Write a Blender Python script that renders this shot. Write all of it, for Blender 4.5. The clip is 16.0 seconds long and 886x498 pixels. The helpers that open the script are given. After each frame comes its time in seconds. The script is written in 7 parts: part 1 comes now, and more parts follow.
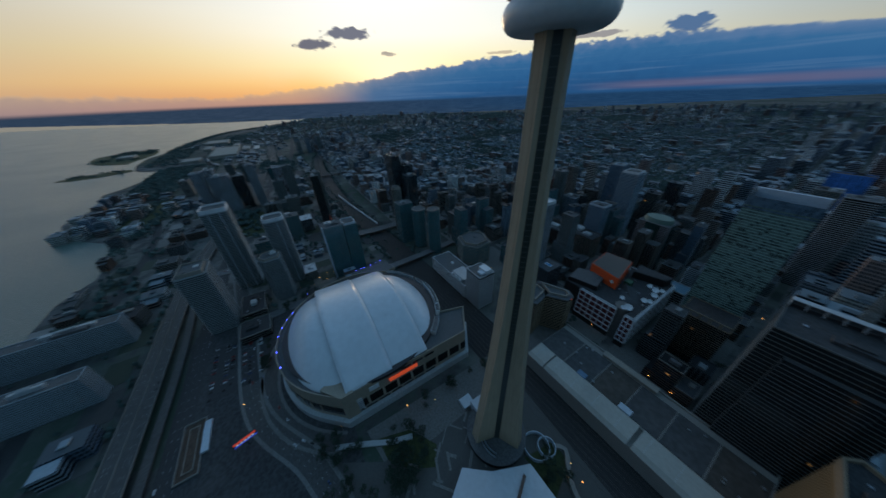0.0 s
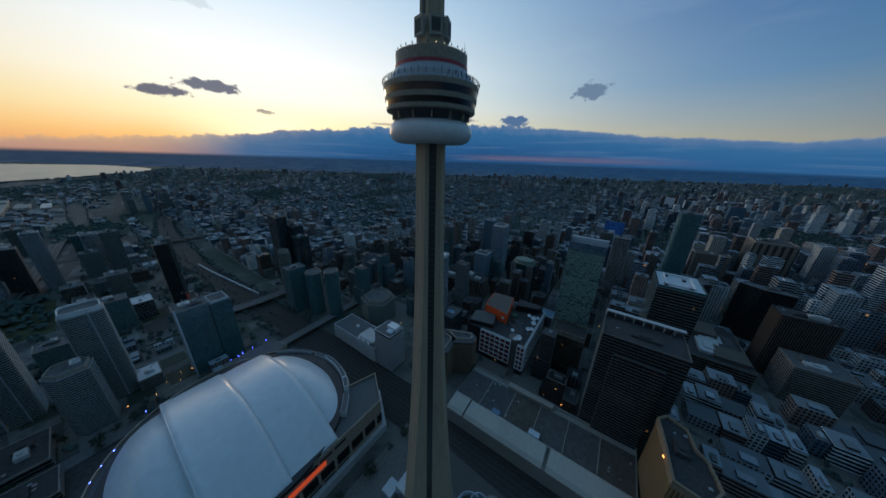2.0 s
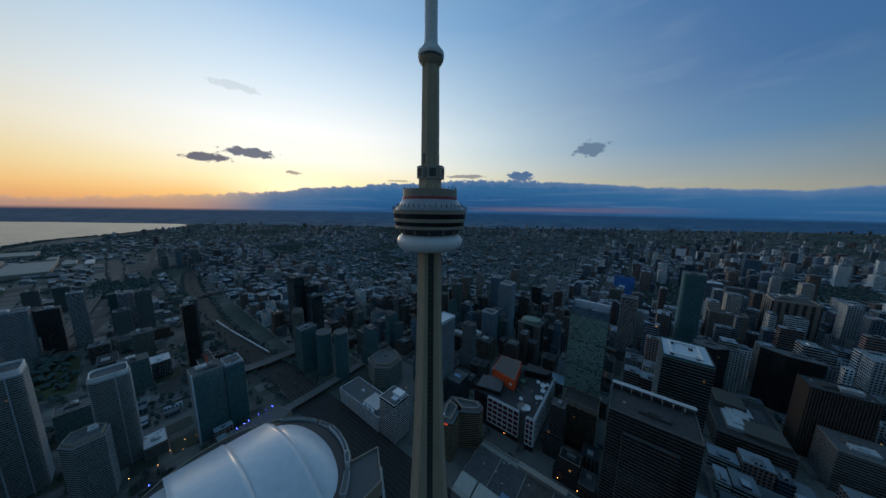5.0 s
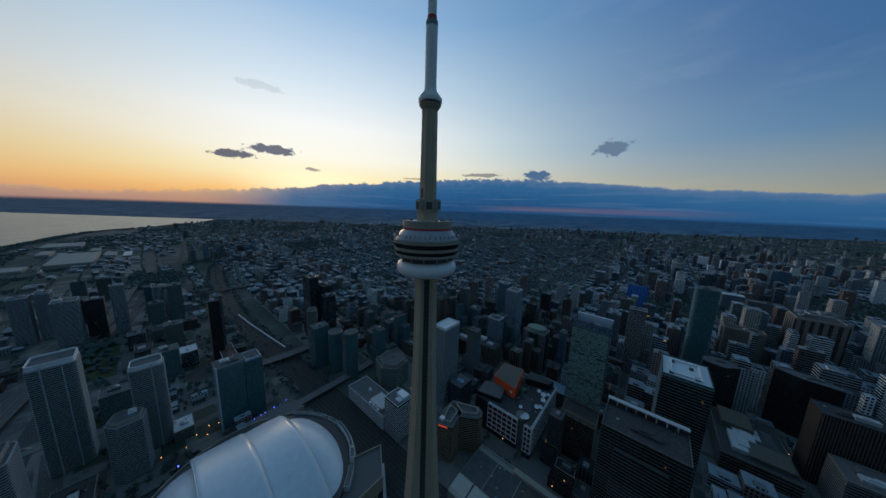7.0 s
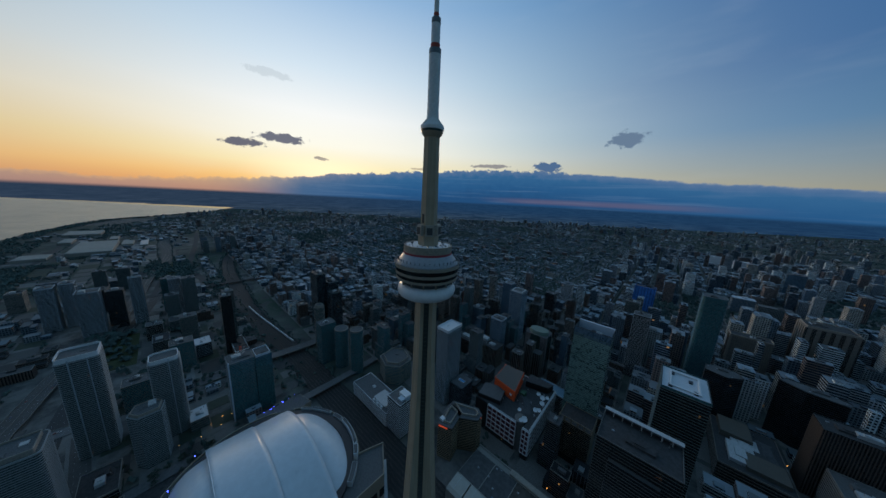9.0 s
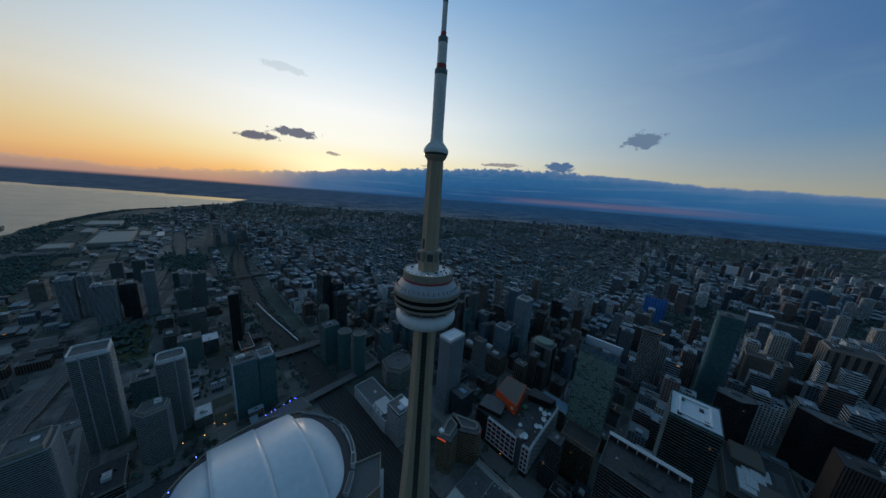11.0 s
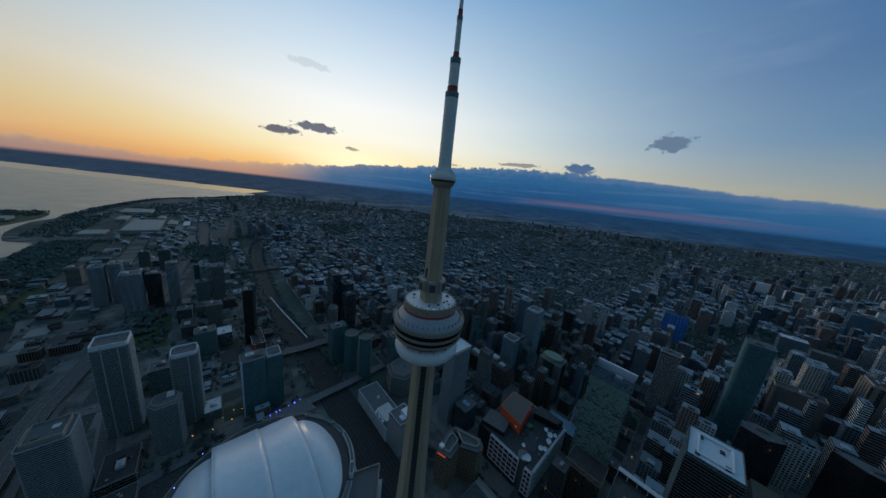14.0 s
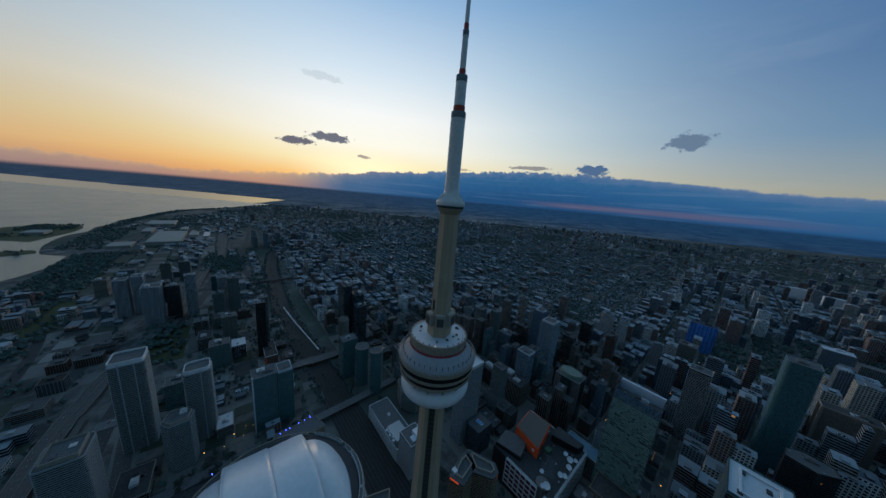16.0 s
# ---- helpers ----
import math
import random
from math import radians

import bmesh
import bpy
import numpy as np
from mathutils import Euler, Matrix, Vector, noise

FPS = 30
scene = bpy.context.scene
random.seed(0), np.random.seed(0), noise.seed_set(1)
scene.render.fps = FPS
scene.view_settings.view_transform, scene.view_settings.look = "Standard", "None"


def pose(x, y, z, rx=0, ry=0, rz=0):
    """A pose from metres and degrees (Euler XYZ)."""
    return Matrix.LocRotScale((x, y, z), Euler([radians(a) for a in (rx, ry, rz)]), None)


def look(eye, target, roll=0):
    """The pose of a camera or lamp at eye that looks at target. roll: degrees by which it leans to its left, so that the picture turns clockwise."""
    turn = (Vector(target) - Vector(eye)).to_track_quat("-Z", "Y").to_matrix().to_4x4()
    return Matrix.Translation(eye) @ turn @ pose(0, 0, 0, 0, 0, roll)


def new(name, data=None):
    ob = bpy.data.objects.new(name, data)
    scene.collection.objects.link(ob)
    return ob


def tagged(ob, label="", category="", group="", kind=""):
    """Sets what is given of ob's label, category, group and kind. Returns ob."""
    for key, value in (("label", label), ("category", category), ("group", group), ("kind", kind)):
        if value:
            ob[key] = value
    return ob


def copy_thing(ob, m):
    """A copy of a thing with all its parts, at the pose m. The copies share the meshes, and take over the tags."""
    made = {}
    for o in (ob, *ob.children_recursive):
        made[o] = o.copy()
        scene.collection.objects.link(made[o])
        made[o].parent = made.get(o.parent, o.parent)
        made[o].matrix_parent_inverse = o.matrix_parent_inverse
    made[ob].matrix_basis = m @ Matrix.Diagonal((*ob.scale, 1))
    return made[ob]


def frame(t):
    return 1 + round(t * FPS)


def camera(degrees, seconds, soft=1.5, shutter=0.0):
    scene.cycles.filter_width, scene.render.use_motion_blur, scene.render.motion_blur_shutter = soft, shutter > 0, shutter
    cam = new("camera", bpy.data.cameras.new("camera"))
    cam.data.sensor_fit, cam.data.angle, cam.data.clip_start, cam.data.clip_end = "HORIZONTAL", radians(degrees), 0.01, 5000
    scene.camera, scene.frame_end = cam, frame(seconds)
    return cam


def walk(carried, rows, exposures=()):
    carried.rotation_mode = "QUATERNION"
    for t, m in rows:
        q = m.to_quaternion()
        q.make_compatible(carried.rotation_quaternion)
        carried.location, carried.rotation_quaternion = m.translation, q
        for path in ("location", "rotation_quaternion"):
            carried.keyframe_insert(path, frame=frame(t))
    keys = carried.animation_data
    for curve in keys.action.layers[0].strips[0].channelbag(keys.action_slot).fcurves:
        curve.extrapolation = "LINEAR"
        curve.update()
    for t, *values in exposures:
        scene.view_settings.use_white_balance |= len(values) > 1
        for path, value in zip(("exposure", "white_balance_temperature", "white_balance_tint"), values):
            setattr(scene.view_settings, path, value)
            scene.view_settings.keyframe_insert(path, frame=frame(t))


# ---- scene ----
cam = camera(120.8, 16.0, 1.5, 0.4)
PATH = [
    (0, (85.36, -107.50, 311.90), (12.27, -63.59, 259.65), -2.50),
    (0.5, (84.09, -109.22, 312.31), (23.14, -50.48, 259.07), -0.01),
    (1, (86.87, -111.40, 318.48), (31.87, -44.31, 268.73), 1.76),
    (1.5, (86.50, -110.86, 321.24), (33.29, -37.86, 278.35), 2.23),
    (2, (88.47, -114.53, 324.51), (35.29, -36.99, 290.47), 1.72),
    (2.5, (91.84, -119.47, 328.91), (37.84, -38.55, 305.76), 1.49),
    (3, (95.10, -123.03, 333.78), (40.21, -41.18, 316.85), 0.83),
    (3.5, (96.99, -123.99, 339.45), (41.02, -42.41, 324.89), 0.47),
    (4, (99.00, -124.42, 345.75), (41.98, -43.65, 330.78), 0.21),
    (6.5, (120.71, -128.22, 372.61), (57.53, -52.30, 356.96), 2.07),
    (7, (123.93, -128.45, 378.34), (60.16, -53.14, 362.16), 1.92),
    (7.5, (126.40, -128.79, 384.13), (62.25, -53.96, 367.21), 1.82),
    (8, (128.11, -128.85, 390.30), (63.83, -54.48, 371.93), 1.79),
    (10.5, (123.17, -117.86, 416.05), (56.43, -46.27, 395.54), 4.42),
    (11, (122.25, -115.99, 419.91), (54.97, -44.94, 399.26), 4.30),
    (11.5, (121.41, -114.16, 423.62), (53.84, -43.61, 402.22), 4.16),
    (12, (120.46, -112.31, 426.92), (52.72, -42.19, 404.70), 4.13),
    (12.5, (119.46, -110.28, 429.83), (51.38, -40.69, 406.99), 4.32),
    (13, (118.34, -108.28, 432.62), (49.61, -39.34, 409.75), 4.86),
    (13.5, (117.05, -106.13, 435.41), (47.40, -37.96, 413.01), 5.65),
    (14, (115.59, -104.04, 438.36), (44.95, -36.70, 416.57), 6.31),
    (14.5, (113.82, -101.81, 441.33), (42.27, -35.23, 420.16), 6.46),
    (15, (111.37, -99.35, 444.26), (38.87, -33.55, 423.91), 6.23),
    (15.5, (108.25, -96.61, 447.16), (34.93, -31.56, 427.33), 5.70),
    (16, (104.71, -93.39, 450.14), (30.76, -29.24, 429.76), 5.01),
]
walk(cam, [(t, look(eye, target, roll)) for t, eye, target, roll in PATH], [(0, 0.15), (4, 0.15), (6.5, 0.0), (16, 0.0)])

# ---- colour and node helpers ----
def S(r, g, b):
    """Linear colour from 0-255 display values."""
    f = lambda v: v / 12.92 if v <= 0.04045 else ((v + 0.055) / 1.055) ** 2.4
    return (f(r / 255), f(g / 255), f(b / 255), 1.0)


class Nodes:
    """Short forms for building a node tree."""

    def __init__(self, tree):
        self.tree = tree
        tree.nodes.clear()

    def add(self, kind):
        return self.tree.nodes.new(kind)

    def put(self, socket, value):
        if isinstance(value, bpy.types.NodeSocket):
            self.tree.links.new(value, socket)
        elif value is not None:
            socket.default_value = value

    def m(self, op, a, b=None, c=None):
        node = self.add("ShaderNodeMath")
        node.operation = op
        for socket, value in zip(node.inputs, (a, b, c)):
            self.put(socket, value)
        return node.outputs[0]

    def v(self, op, a, b=None):
        node = self.add("ShaderNodeVectorMath")
        node.operation = op
        self.put(node.inputs[0], a)
        if b is not None:
            self.put(node.inputs[3] if op == "SCALE" else node.inputs[1], b)
        return node.outputs["Value"] if op in ("DOT_PRODUCT", "LENGTH") else node.outputs[0]

    def step(self, x, low, high):
        node = self.add("ShaderNodeMapRange")
        node.interpolation_type = "SMOOTHSTEP"
        for socket, value in zip(node.inputs, (x, low, high, 0.0, 1.0)):
            self.put(socket, value)
        return node.outputs[0]

    def mix(self, fac, a, b, blend="MIX"):
        node = self.add("ShaderNodeMix")
        node.data_type, node.blend_type = "RGBA", blend
        self.put(node.inputs[0], fac)
        self.put(node.inputs[6], a)
        self.put(node.inputs[7], b)
        return node.outputs[2]

    def ramp(self, x, stops, interpolation="LINEAR"):
        node = self.add("ShaderNodeValToRGB")
        band = node.color_ramp
        band.interpolation = interpolation
        while len(band.elements) < len(stops):
            band.elements.new(0.5)
        for element, (place, colour) in zip(band.elements, stops):
            element.position = place
            element.color = colour
        self.put(node.inputs[0], x)
        return node.outputs[0]

    def noise(self, vector, scale, detail=4.0, rough=0.55):
        node = self.add("ShaderNodeTexNoise")
        self.put(node.inputs["Vector"], vector)
        node.inputs["Scale"].default_value = scale
        node.inputs["Detail"].default_value = detail
        node.inputs["Roughness"].default_value = rough
        return node.outputs[0]

    def chance(self, vector):
        node = self.add("ShaderNodeTexWhiteNoise")
        node.noise_dimensions = "3D"
        self.put(node.inputs["Vector"], vector)
        return node.outputs["Value"]

    def xyz(self, vector):
        node = self.add("ShaderNodeSeparateXYZ")
        self.put(node.inputs[0], vector)
        return node.outputs

    def join(self, x, y, z):
        node = self.add("ShaderNodeCombineXYZ")
        for socket, value in zip(node.inputs, (x, y, z)):
            self.put(socket, value)
        return node.outputs[0]


# ---- evening sky, in degrees: az to the left of grid north, el above level ----
SUN_AZ = 67.0
world = bpy.data.worlds.new("evening_sky")
scene.world = world
world.use_nodes = True
w = Nodes(world.node_tree)
way = w.add("ShaderNodeTexCoord").outputs["Generated"]
wx, wy, wz = w.xyz(way)
el = w.m("MULTIPLY", w.m("ARCSINE", wz), 57.2958)
az = w.m("MULTIPLY", w.m("ARCTAN2", w.m("MULTIPLY", wx, -1.0), wy), 57.2958)
flat = w.v("NORMALIZE", w.join(wx, wy, 0.0))
sun_flat = (-math.sin(radians(SUN_AZ)), math.cos(radians(SUN_AZ)), 0.0)
facing = w.v("DOT_PRODUCT", flat, sun_flat)
toward = w.m("POWER", w.m("MAXIMUM", w.m("DIVIDE", w.m("ADD", facing, 0.1), 1.1), 0.0), 2.3)
left = w.step(az, 70.0, 112.0)
lift = w.m("DIVIDE", el, 90.0)
sunny = w.ramp(lift, [(0.0, S(245, 170, 95)), (0.025, S(255, 205, 130)), (0.055, S(255, 240, 190)), (0.10, S(255, 252, 236)),
                      (0.16, S(248, 250, 248)), (0.24, S(212, 229, 242)), (0.36, S(150, 186, 222)), (0.55, S(98, 138, 178)), (1.0, S(94, 133, 164))])
warm = w.ramp(lift, [(0.0, S(225, 140, 85)), (0.03, S(255, 194, 112)), (0.07, S(255, 222, 152)), (0.12, S(252, 238, 204)),
                     (0.18, S(222, 230, 226)), (0.28, S(176, 207, 228)), (0.45, S(124, 166, 204)), (1.0, S(94, 133, 164))])
side = w.ramp(lift, [(0.0, S(150, 142, 130)), (0.035, S(156, 156, 142)), (0.075, S(128, 146, 158)), (0.13, S(90, 126, 162)),
                     (0.22, S(62, 102, 150)), (0.36, S(50, 92, 144)), (0.55, S(76, 110, 140)), (1.0, S(94, 133, 164))])
away = w.ramp(lift, [(0.0, S(74, 87, 99)), (0.1, S(78, 97, 112)), (0.3, S(78, 112, 138)), (1.0, S(94, 133, 164))])
away = w.mix(w.m("MULTIPLY", w.step(w.m("MULTIPLY", wy, -1.0), 0.15, 0.85), 0.55), away, S(42, 50, 60))
clear = w.mix(w.step(facing, -0.5, 0.25), away, side)
clear = w.mix(toward, clear, w.mix(left, sunny, warm))
clear = w.mix(w.m("MULTIPLY", w.m("SUBTRACT", 1.0, w.step(az, 15.0, 60.0)), w.step(el, 5.0, 14.0)), clear, (0.86, 0.99, 1.02, 1.0), "MULTIPLY")
# soft grain of thin high cloud
billow = w.noise(w.v("MULTIPLY", way, (3.0, 3.0, 12.0)), 1.3, 3.0)
clear = w.mix(w.m("MULTIPLY", w.step(billow, 0.52, 0.8), 0.05), clear, S(215, 222, 228))

# long cloud bank over the horizon
rough_edge = w.noise(w.v("MULTIPLY", way, (1.0, 1.0, 1.6)), 17.0, 6.0, 0.6)
turrets = w.noise(w.v("MULTIPLY", way, (1.0, 1.0, 1.2)), 48.0, 4.0, 0.6)
turn = w.m("DIVIDE", w.m("ADD", az, 180.0), 360.0)
g = lambda v: (v, v, v, 1.0)
top = w.ramp(turn, [(0.0, g(0.35)), (0.40, g(0.36)), (0.45, g(0.34)), (0.489, g(0.42)), (0.52, g(0.54)), (0.57, g(0.66)), (0.603, g(0.63)),
                    (0.64, g(0.53)), (0.674, g(0.41)), (0.70, g(0.28)), (0.72, g(0.20)), (0.76, g(0.10)), (0.85, g(0.2)), (1.0, g(0.35))])
top = w.m("MULTIPLY", top, 10.0)
puff = w.m("MULTIPLY", w.m("SUBTRACT", rough_edge, 0.5), 3.2)
tiny = w.m("MULTIPLY", w.m("SUBTRACT", turrets, 0.5), 1.8)
ragged = w.step(az, 10.0, 24.0)
tiny = w.m("MULTIPLY", tiny, w.m("ADD", 0.25, w.m("MULTIPLY", ragged, w.m("SUBTRACT", 1.0, w.m("MULTIPLY", 0.6, w.step(az, 42.0, 60.0))))))
under = w.m("SUBTRACT", w.m("ADD", top, w.m("ADD", w.m("MULTIPLY", puff, 0.45), tiny)), el)
bank = w.m("MULTIPLY", w.step(under, -0.12, 0.22), w.m("SUBTRACT", 1.0, w.m("MULTIPLY", w.step(az, 70.0, 86.0), 0.5)))
depth = w.m("DIVIDE", under, 6.0)
cool = w.ramp(depth, [(0.0, S(120, 138, 160)), (0.06, S(82, 112, 150)), (0.25, S(50, 98, 142)), (0.6, S(40, 88, 134)), (1.0, S(34, 76, 120))])
lit = w.ramp(depth, [(0.0, S(190, 165, 140)), (0.1, S(130, 132, 142)), (0.4, S(92, 112, 140)), (1.0, S(62, 92, 130))])
streaks = w.noise(w.v("MULTIPLY", way, (2.0, 2.0, 60.0)), 1.6, 4.0)
cloud = w.mix(w.step(az, 48.0, 95.0), cool, lit)
cloud = w.mix(w.m("MULTIPLY", w.step(streaks, 0.5, 0.75), 0.35), cloud, S(92, 122, 158))
pink = w.m("MULTIPLY", w.m("MULTIPLY", w.step(el, -0.5, 0.1), w.m("SUBTRACT", 1.0, w.step(el, 0.35, 1.1))),
           w.m("MULTIPLY", w.step(az, -14.0, 6.0), w.m("SUBTRACT", 1.0, w.step(az, 22.0, 36.0))))
cloud = w.mix(w.m("MULTIPLY", pink, 0.20), cloud, S(160, 116, 108))
sky = w.mix(bank, clear, cloud)

# small clouds: az, el, half width, half height, colour, weight
billows = w.noise(w.v("MULTIPLY", way, (1.0, 1.0, 1.7)), 30.0, 5.0, 0.62)
for c_az, c_el, half, rise, colour, weight in (
    (79.2, 7.8, 2.7, 0.6, S(92, 94, 112), 0.95), (73.5, 9.25, 3.9, 0.75, S(96, 100, 118), 0.95), (67.4, 6.45, 1.3, 0.42, S(112, 108, 116), 0.9),
    (75.1, 19.0, 3.0, 0.55, S(178, 190, 198), 0.4), (8.3, 11.6, 2.7, 1.15, S(96, 118, 144), 0.9), (20.6, 7.25, 2.4, 0.95, S(66, 100, 142), 0.95),
    (32.5, 7.2, 3.4, 0.35, S(120, 118, 128), 0.8), (47.0, 6.0, 2.0, 0.25, S(150, 130, 120), 0.6),
):
    dx = w.m("DIVIDE", w.m("SUBTRACT", az, c_az), half)
    dy = w.m("DIVIDE", w.m("SUBTRACT", el, c_el), rise)
    far = w.m("SQRT", w.m("ADD", w.m("MULTIPLY", dx, dx), w.m("MULTIPLY", dy, dy)))
    far = w.m("ADD", far, w.m("ADD", w.m("MULTIPLY", w.m("SUBTRACT", billows, 0.52), 2.6), w.m("MULTIPLY", w.m("SUBTRACT", turrets, 0.5), 1.3)))
    inside = w.m("MULTIPLY", w.m("SUBTRACT", 1.0, w.step(far, 0.75, 1.15)), weight)
    sky = w.mix(inside, sky, colour)
# the sun's glow low behind the bank
gx = w.m("DIVIDE", w.m("SUBTRACT", az, 66.5), 16.0)
gy = w.m("DIVIDE", w.m("SUBTRACT", el, 3.2), 5.0)
glow = w.m("SUBTRACT", 1.0, w.step(w.m("SQRT", w.m("ADD", w.m("MULTIPLY", gx, gx), w.m("MULTIPLY", gy, gy))), 0.0, 1.0))
sky = w.mix(w.m("MULTIPLY", w.m("MULTIPLY", glow, w.m("SUBTRACT", 1.0, bank)), 0.6), sky, (1.35, 1.15, 0.80, 1.0))

# the country and the lake past the built ground, to the level horizon
down = w.m("DIVIDE", 430.0, w.m("MAXIMUM", w.m("MULTIPLY", wz, -1.0), 0.004))
px = w.m("ADD", w.m("MULTIPLY", wx, down), 115.0)
py = w.m("ADD", w.m("MULTIPLY", wy, down), -105.0)
wobble = w.m("MULTIPLY", w.m("SUBTRACT", w.noise(w.join(px, py, 0.0), 0.0011, 4.0), 0.5), 900.0)
near_shore = w.m("SUBTRACT", w.m("ADD", w.m("MULTIPLY", px, -0.47), -2420.0), w.m("ADD", py, w.m("MULTIPLY", wobble, 0.3)))
far_shore = w.m("SUBTRACT", w.m("ADD", w.m("MULTIPLY", px, 0.98), 8400.0), w.m("ADD", py, wobble))
lake_far = w.m("MULTIPLY", w.step(near_shore, 0.0, 120.0), w.step(far_shore, 0.0, 160.0))
spot = w.join(px, py, 0.0)
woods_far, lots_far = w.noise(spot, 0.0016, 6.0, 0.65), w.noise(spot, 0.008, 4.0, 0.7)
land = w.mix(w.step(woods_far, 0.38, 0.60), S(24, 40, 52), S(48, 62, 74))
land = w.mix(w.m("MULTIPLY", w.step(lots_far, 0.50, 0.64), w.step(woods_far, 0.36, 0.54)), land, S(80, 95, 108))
# aerial haze painted in: the land's colour turns blue towards the horizon
hazed_land = w.mix(w.step(az, 30.0, 95.0), w.mix(w.step(woods_far, 0.40, 0.62), S(22, 50, 82), S(34, 66, 98)), w.mix(w.step(woods_far, 0.40, 0.62), S(36, 53, 74), S(50, 66, 86)))
land = w.mix(w.step(el, -6.0, -1.4), land, hazed_land)
# the sky's reflection painted as the far water's colour, warmest nearest the sun
water_sheen_far = w.mix(w.step(az, 76.0, 100.0), S(196, 176, 134), S(132, 130, 122))
land = w.mix(lake_far, land, water_sheen_far)
edge = w.m("SUBTRACT", el, w.m("MULTIPLY", w.step(az, 50.0, 100.0), 0.35))
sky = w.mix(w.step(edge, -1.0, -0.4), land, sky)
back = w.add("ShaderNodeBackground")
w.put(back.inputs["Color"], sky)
back.inputs["Strength"].default_value = 1.0
w.put(w.add("ShaderNodeOutputWorld").inputs[0], back.outputs[0])

# the last sun, low behind the bank
sun = new("sun", bpy.data.lights.new("sun", "SUN"))
sun.data.energy = 0.35
sun.data.angle = radians(14)
sun.data.color = (1.0, 0.72, 0.45)
sun.matrix_world = look((0, 0, 0), (-sun_flat[0], -sun_flat[1], -math.tan(radians(5))))

# ---- materials ----
def material(name):
    mat = bpy.data.materials.new(name)
    mat.use_nodes = True
    n = Nodes(mat.node_tree)
    bsdf = n.add("ShaderNodeBsdfPrincipled")
    n.put(n.add("ShaderNodeOutputMaterial").inputs[0], bsdf.outputs[0])
    return mat, n, bsdf


def plain(name, colour, rough=0.7, metal=0.0, grain=2.0, vary=0.18, bump=0.0, big=0.02, tint=None):
    """A surface with grain, larger stains and a little change from thing to thing."""
    mat, n, bsdf = material(name)
    at = n.add("ShaderNodeTexCoord").outputs["Object"]
    fine, wide = n.noise(at, grain, 5.0), n.noise(at, big, 4.0)
    chance = n.add("ShaderNodeObjectInfo").outputs["Random"]
    low = tuple(c * (1 - vary) for c in colour[:3]) + (1.0,)
    high = tuple(min(1.0, c * (1 + vary)) for c in colour[:3]) + (1.0,)
    col = n.mix(n.step(fine, 0.3, 0.7), low, high)
    col = n.mix(n.m("MULTIPLY", n.step(wide, 0.45, 0.75), 0.45), col, tint or tuple(c * 0.6 for c in colour[:3]) + (1.0,))
    col = n.mix(n.m("MULTIPLY", chance, 0.25), col, low)
    n.put(bsdf.inputs["Base Color"], col)
    n.put(bsdf.inputs["Roughness"], n.m("ADD", rough - 0.06, n.m("MULTIPLY", fine, 0.12)))
    bsdf.inputs["Metallic"].default_value = metal
    if bump:
        b = n.add("ShaderNodeBump")
        b.inputs["Strength"].default_value = bump
        n.put(b.inputs["Height"], fine)
        n.put(bsdf.inputs["Normal"], b.outputs[0])
    return mat


def streaked(name, colour, dark, rough=0.85):
    """Poured concrete: pour lines every few metres and rain streaks."""
    mat, n, bsdf = material(name)
    at = n.add("ShaderNodeTexCoord").outputs["Object"]
    x, y, z = n.xyz(at)
    streak = n.noise(n.join(x, y, n.m("MULTIPLY", z, 0.04)), 0.9, 5.0, 0.6)
    blotch = n.noise(at, 0.06, 4.0)
    pour = n.m("FRACT", n.m("DIVIDE", z, 6.1))
    seam = n.m("MULTIPLY", n.m("LESS_THAN", pour, 0.03), 0.35)
    tone = n.noise(n.join(0.0, 0.0, n.m("FLOOR", n.m("DIVIDE", z, 6.1))), 3.7, 0.0)
    col = n.mix(n.step(streak, 0.35, 0.7), colour, tuple(c * 0.82 for c in colour[:3]) + (1.0,))
    col = n.mix(n.m("MULTIPLY", n.step(blotch, 0.45, 0.8), 0.4), col, dark)
    col = n.mix(n.m("MULTIPLY", tone, 0.25), col, dark)
    col = n.mix(seam, col, dark)
    n.put(bsdf.inputs["Base Color"], col)
    bsdf.inputs["Roughness"].default_value = rough
    b = n.add("ShaderNodeBump")
    b.inputs["Strength"].default_value = 0.25
    n.put(b.inputs["Height"], streak)
    n.put(bsdf.inputs["Normal"], b.outputs[0])
    return mat


def side_coordinates(n):
    """Metres along the wall and up it, for walls that face any of the four ways."""
    at = n.add("ShaderNodeTexCoord").outputs["Object"]
    x, y, z = n.xyz(at)
    nx, ny, nz = n.xyz(n.add("ShaderNodeNewGeometry").outputs["Normal"])
    across = n.m("GREATER_THAN", n.m("ABSOLUTE", nx), n.m("ABSOLUTE", ny))
    u = n.m("ADD", n.m("MULTIPLY", y, across), n.m("MULTIPLY", x, n.m("SUBTRACT", 1.0, across)))
    roof = n.m("GREATER_THAN", n.m("ABSOLUTE", nz), 0.5)
    return at, n.m("ADD", u, 500.0), z, roof


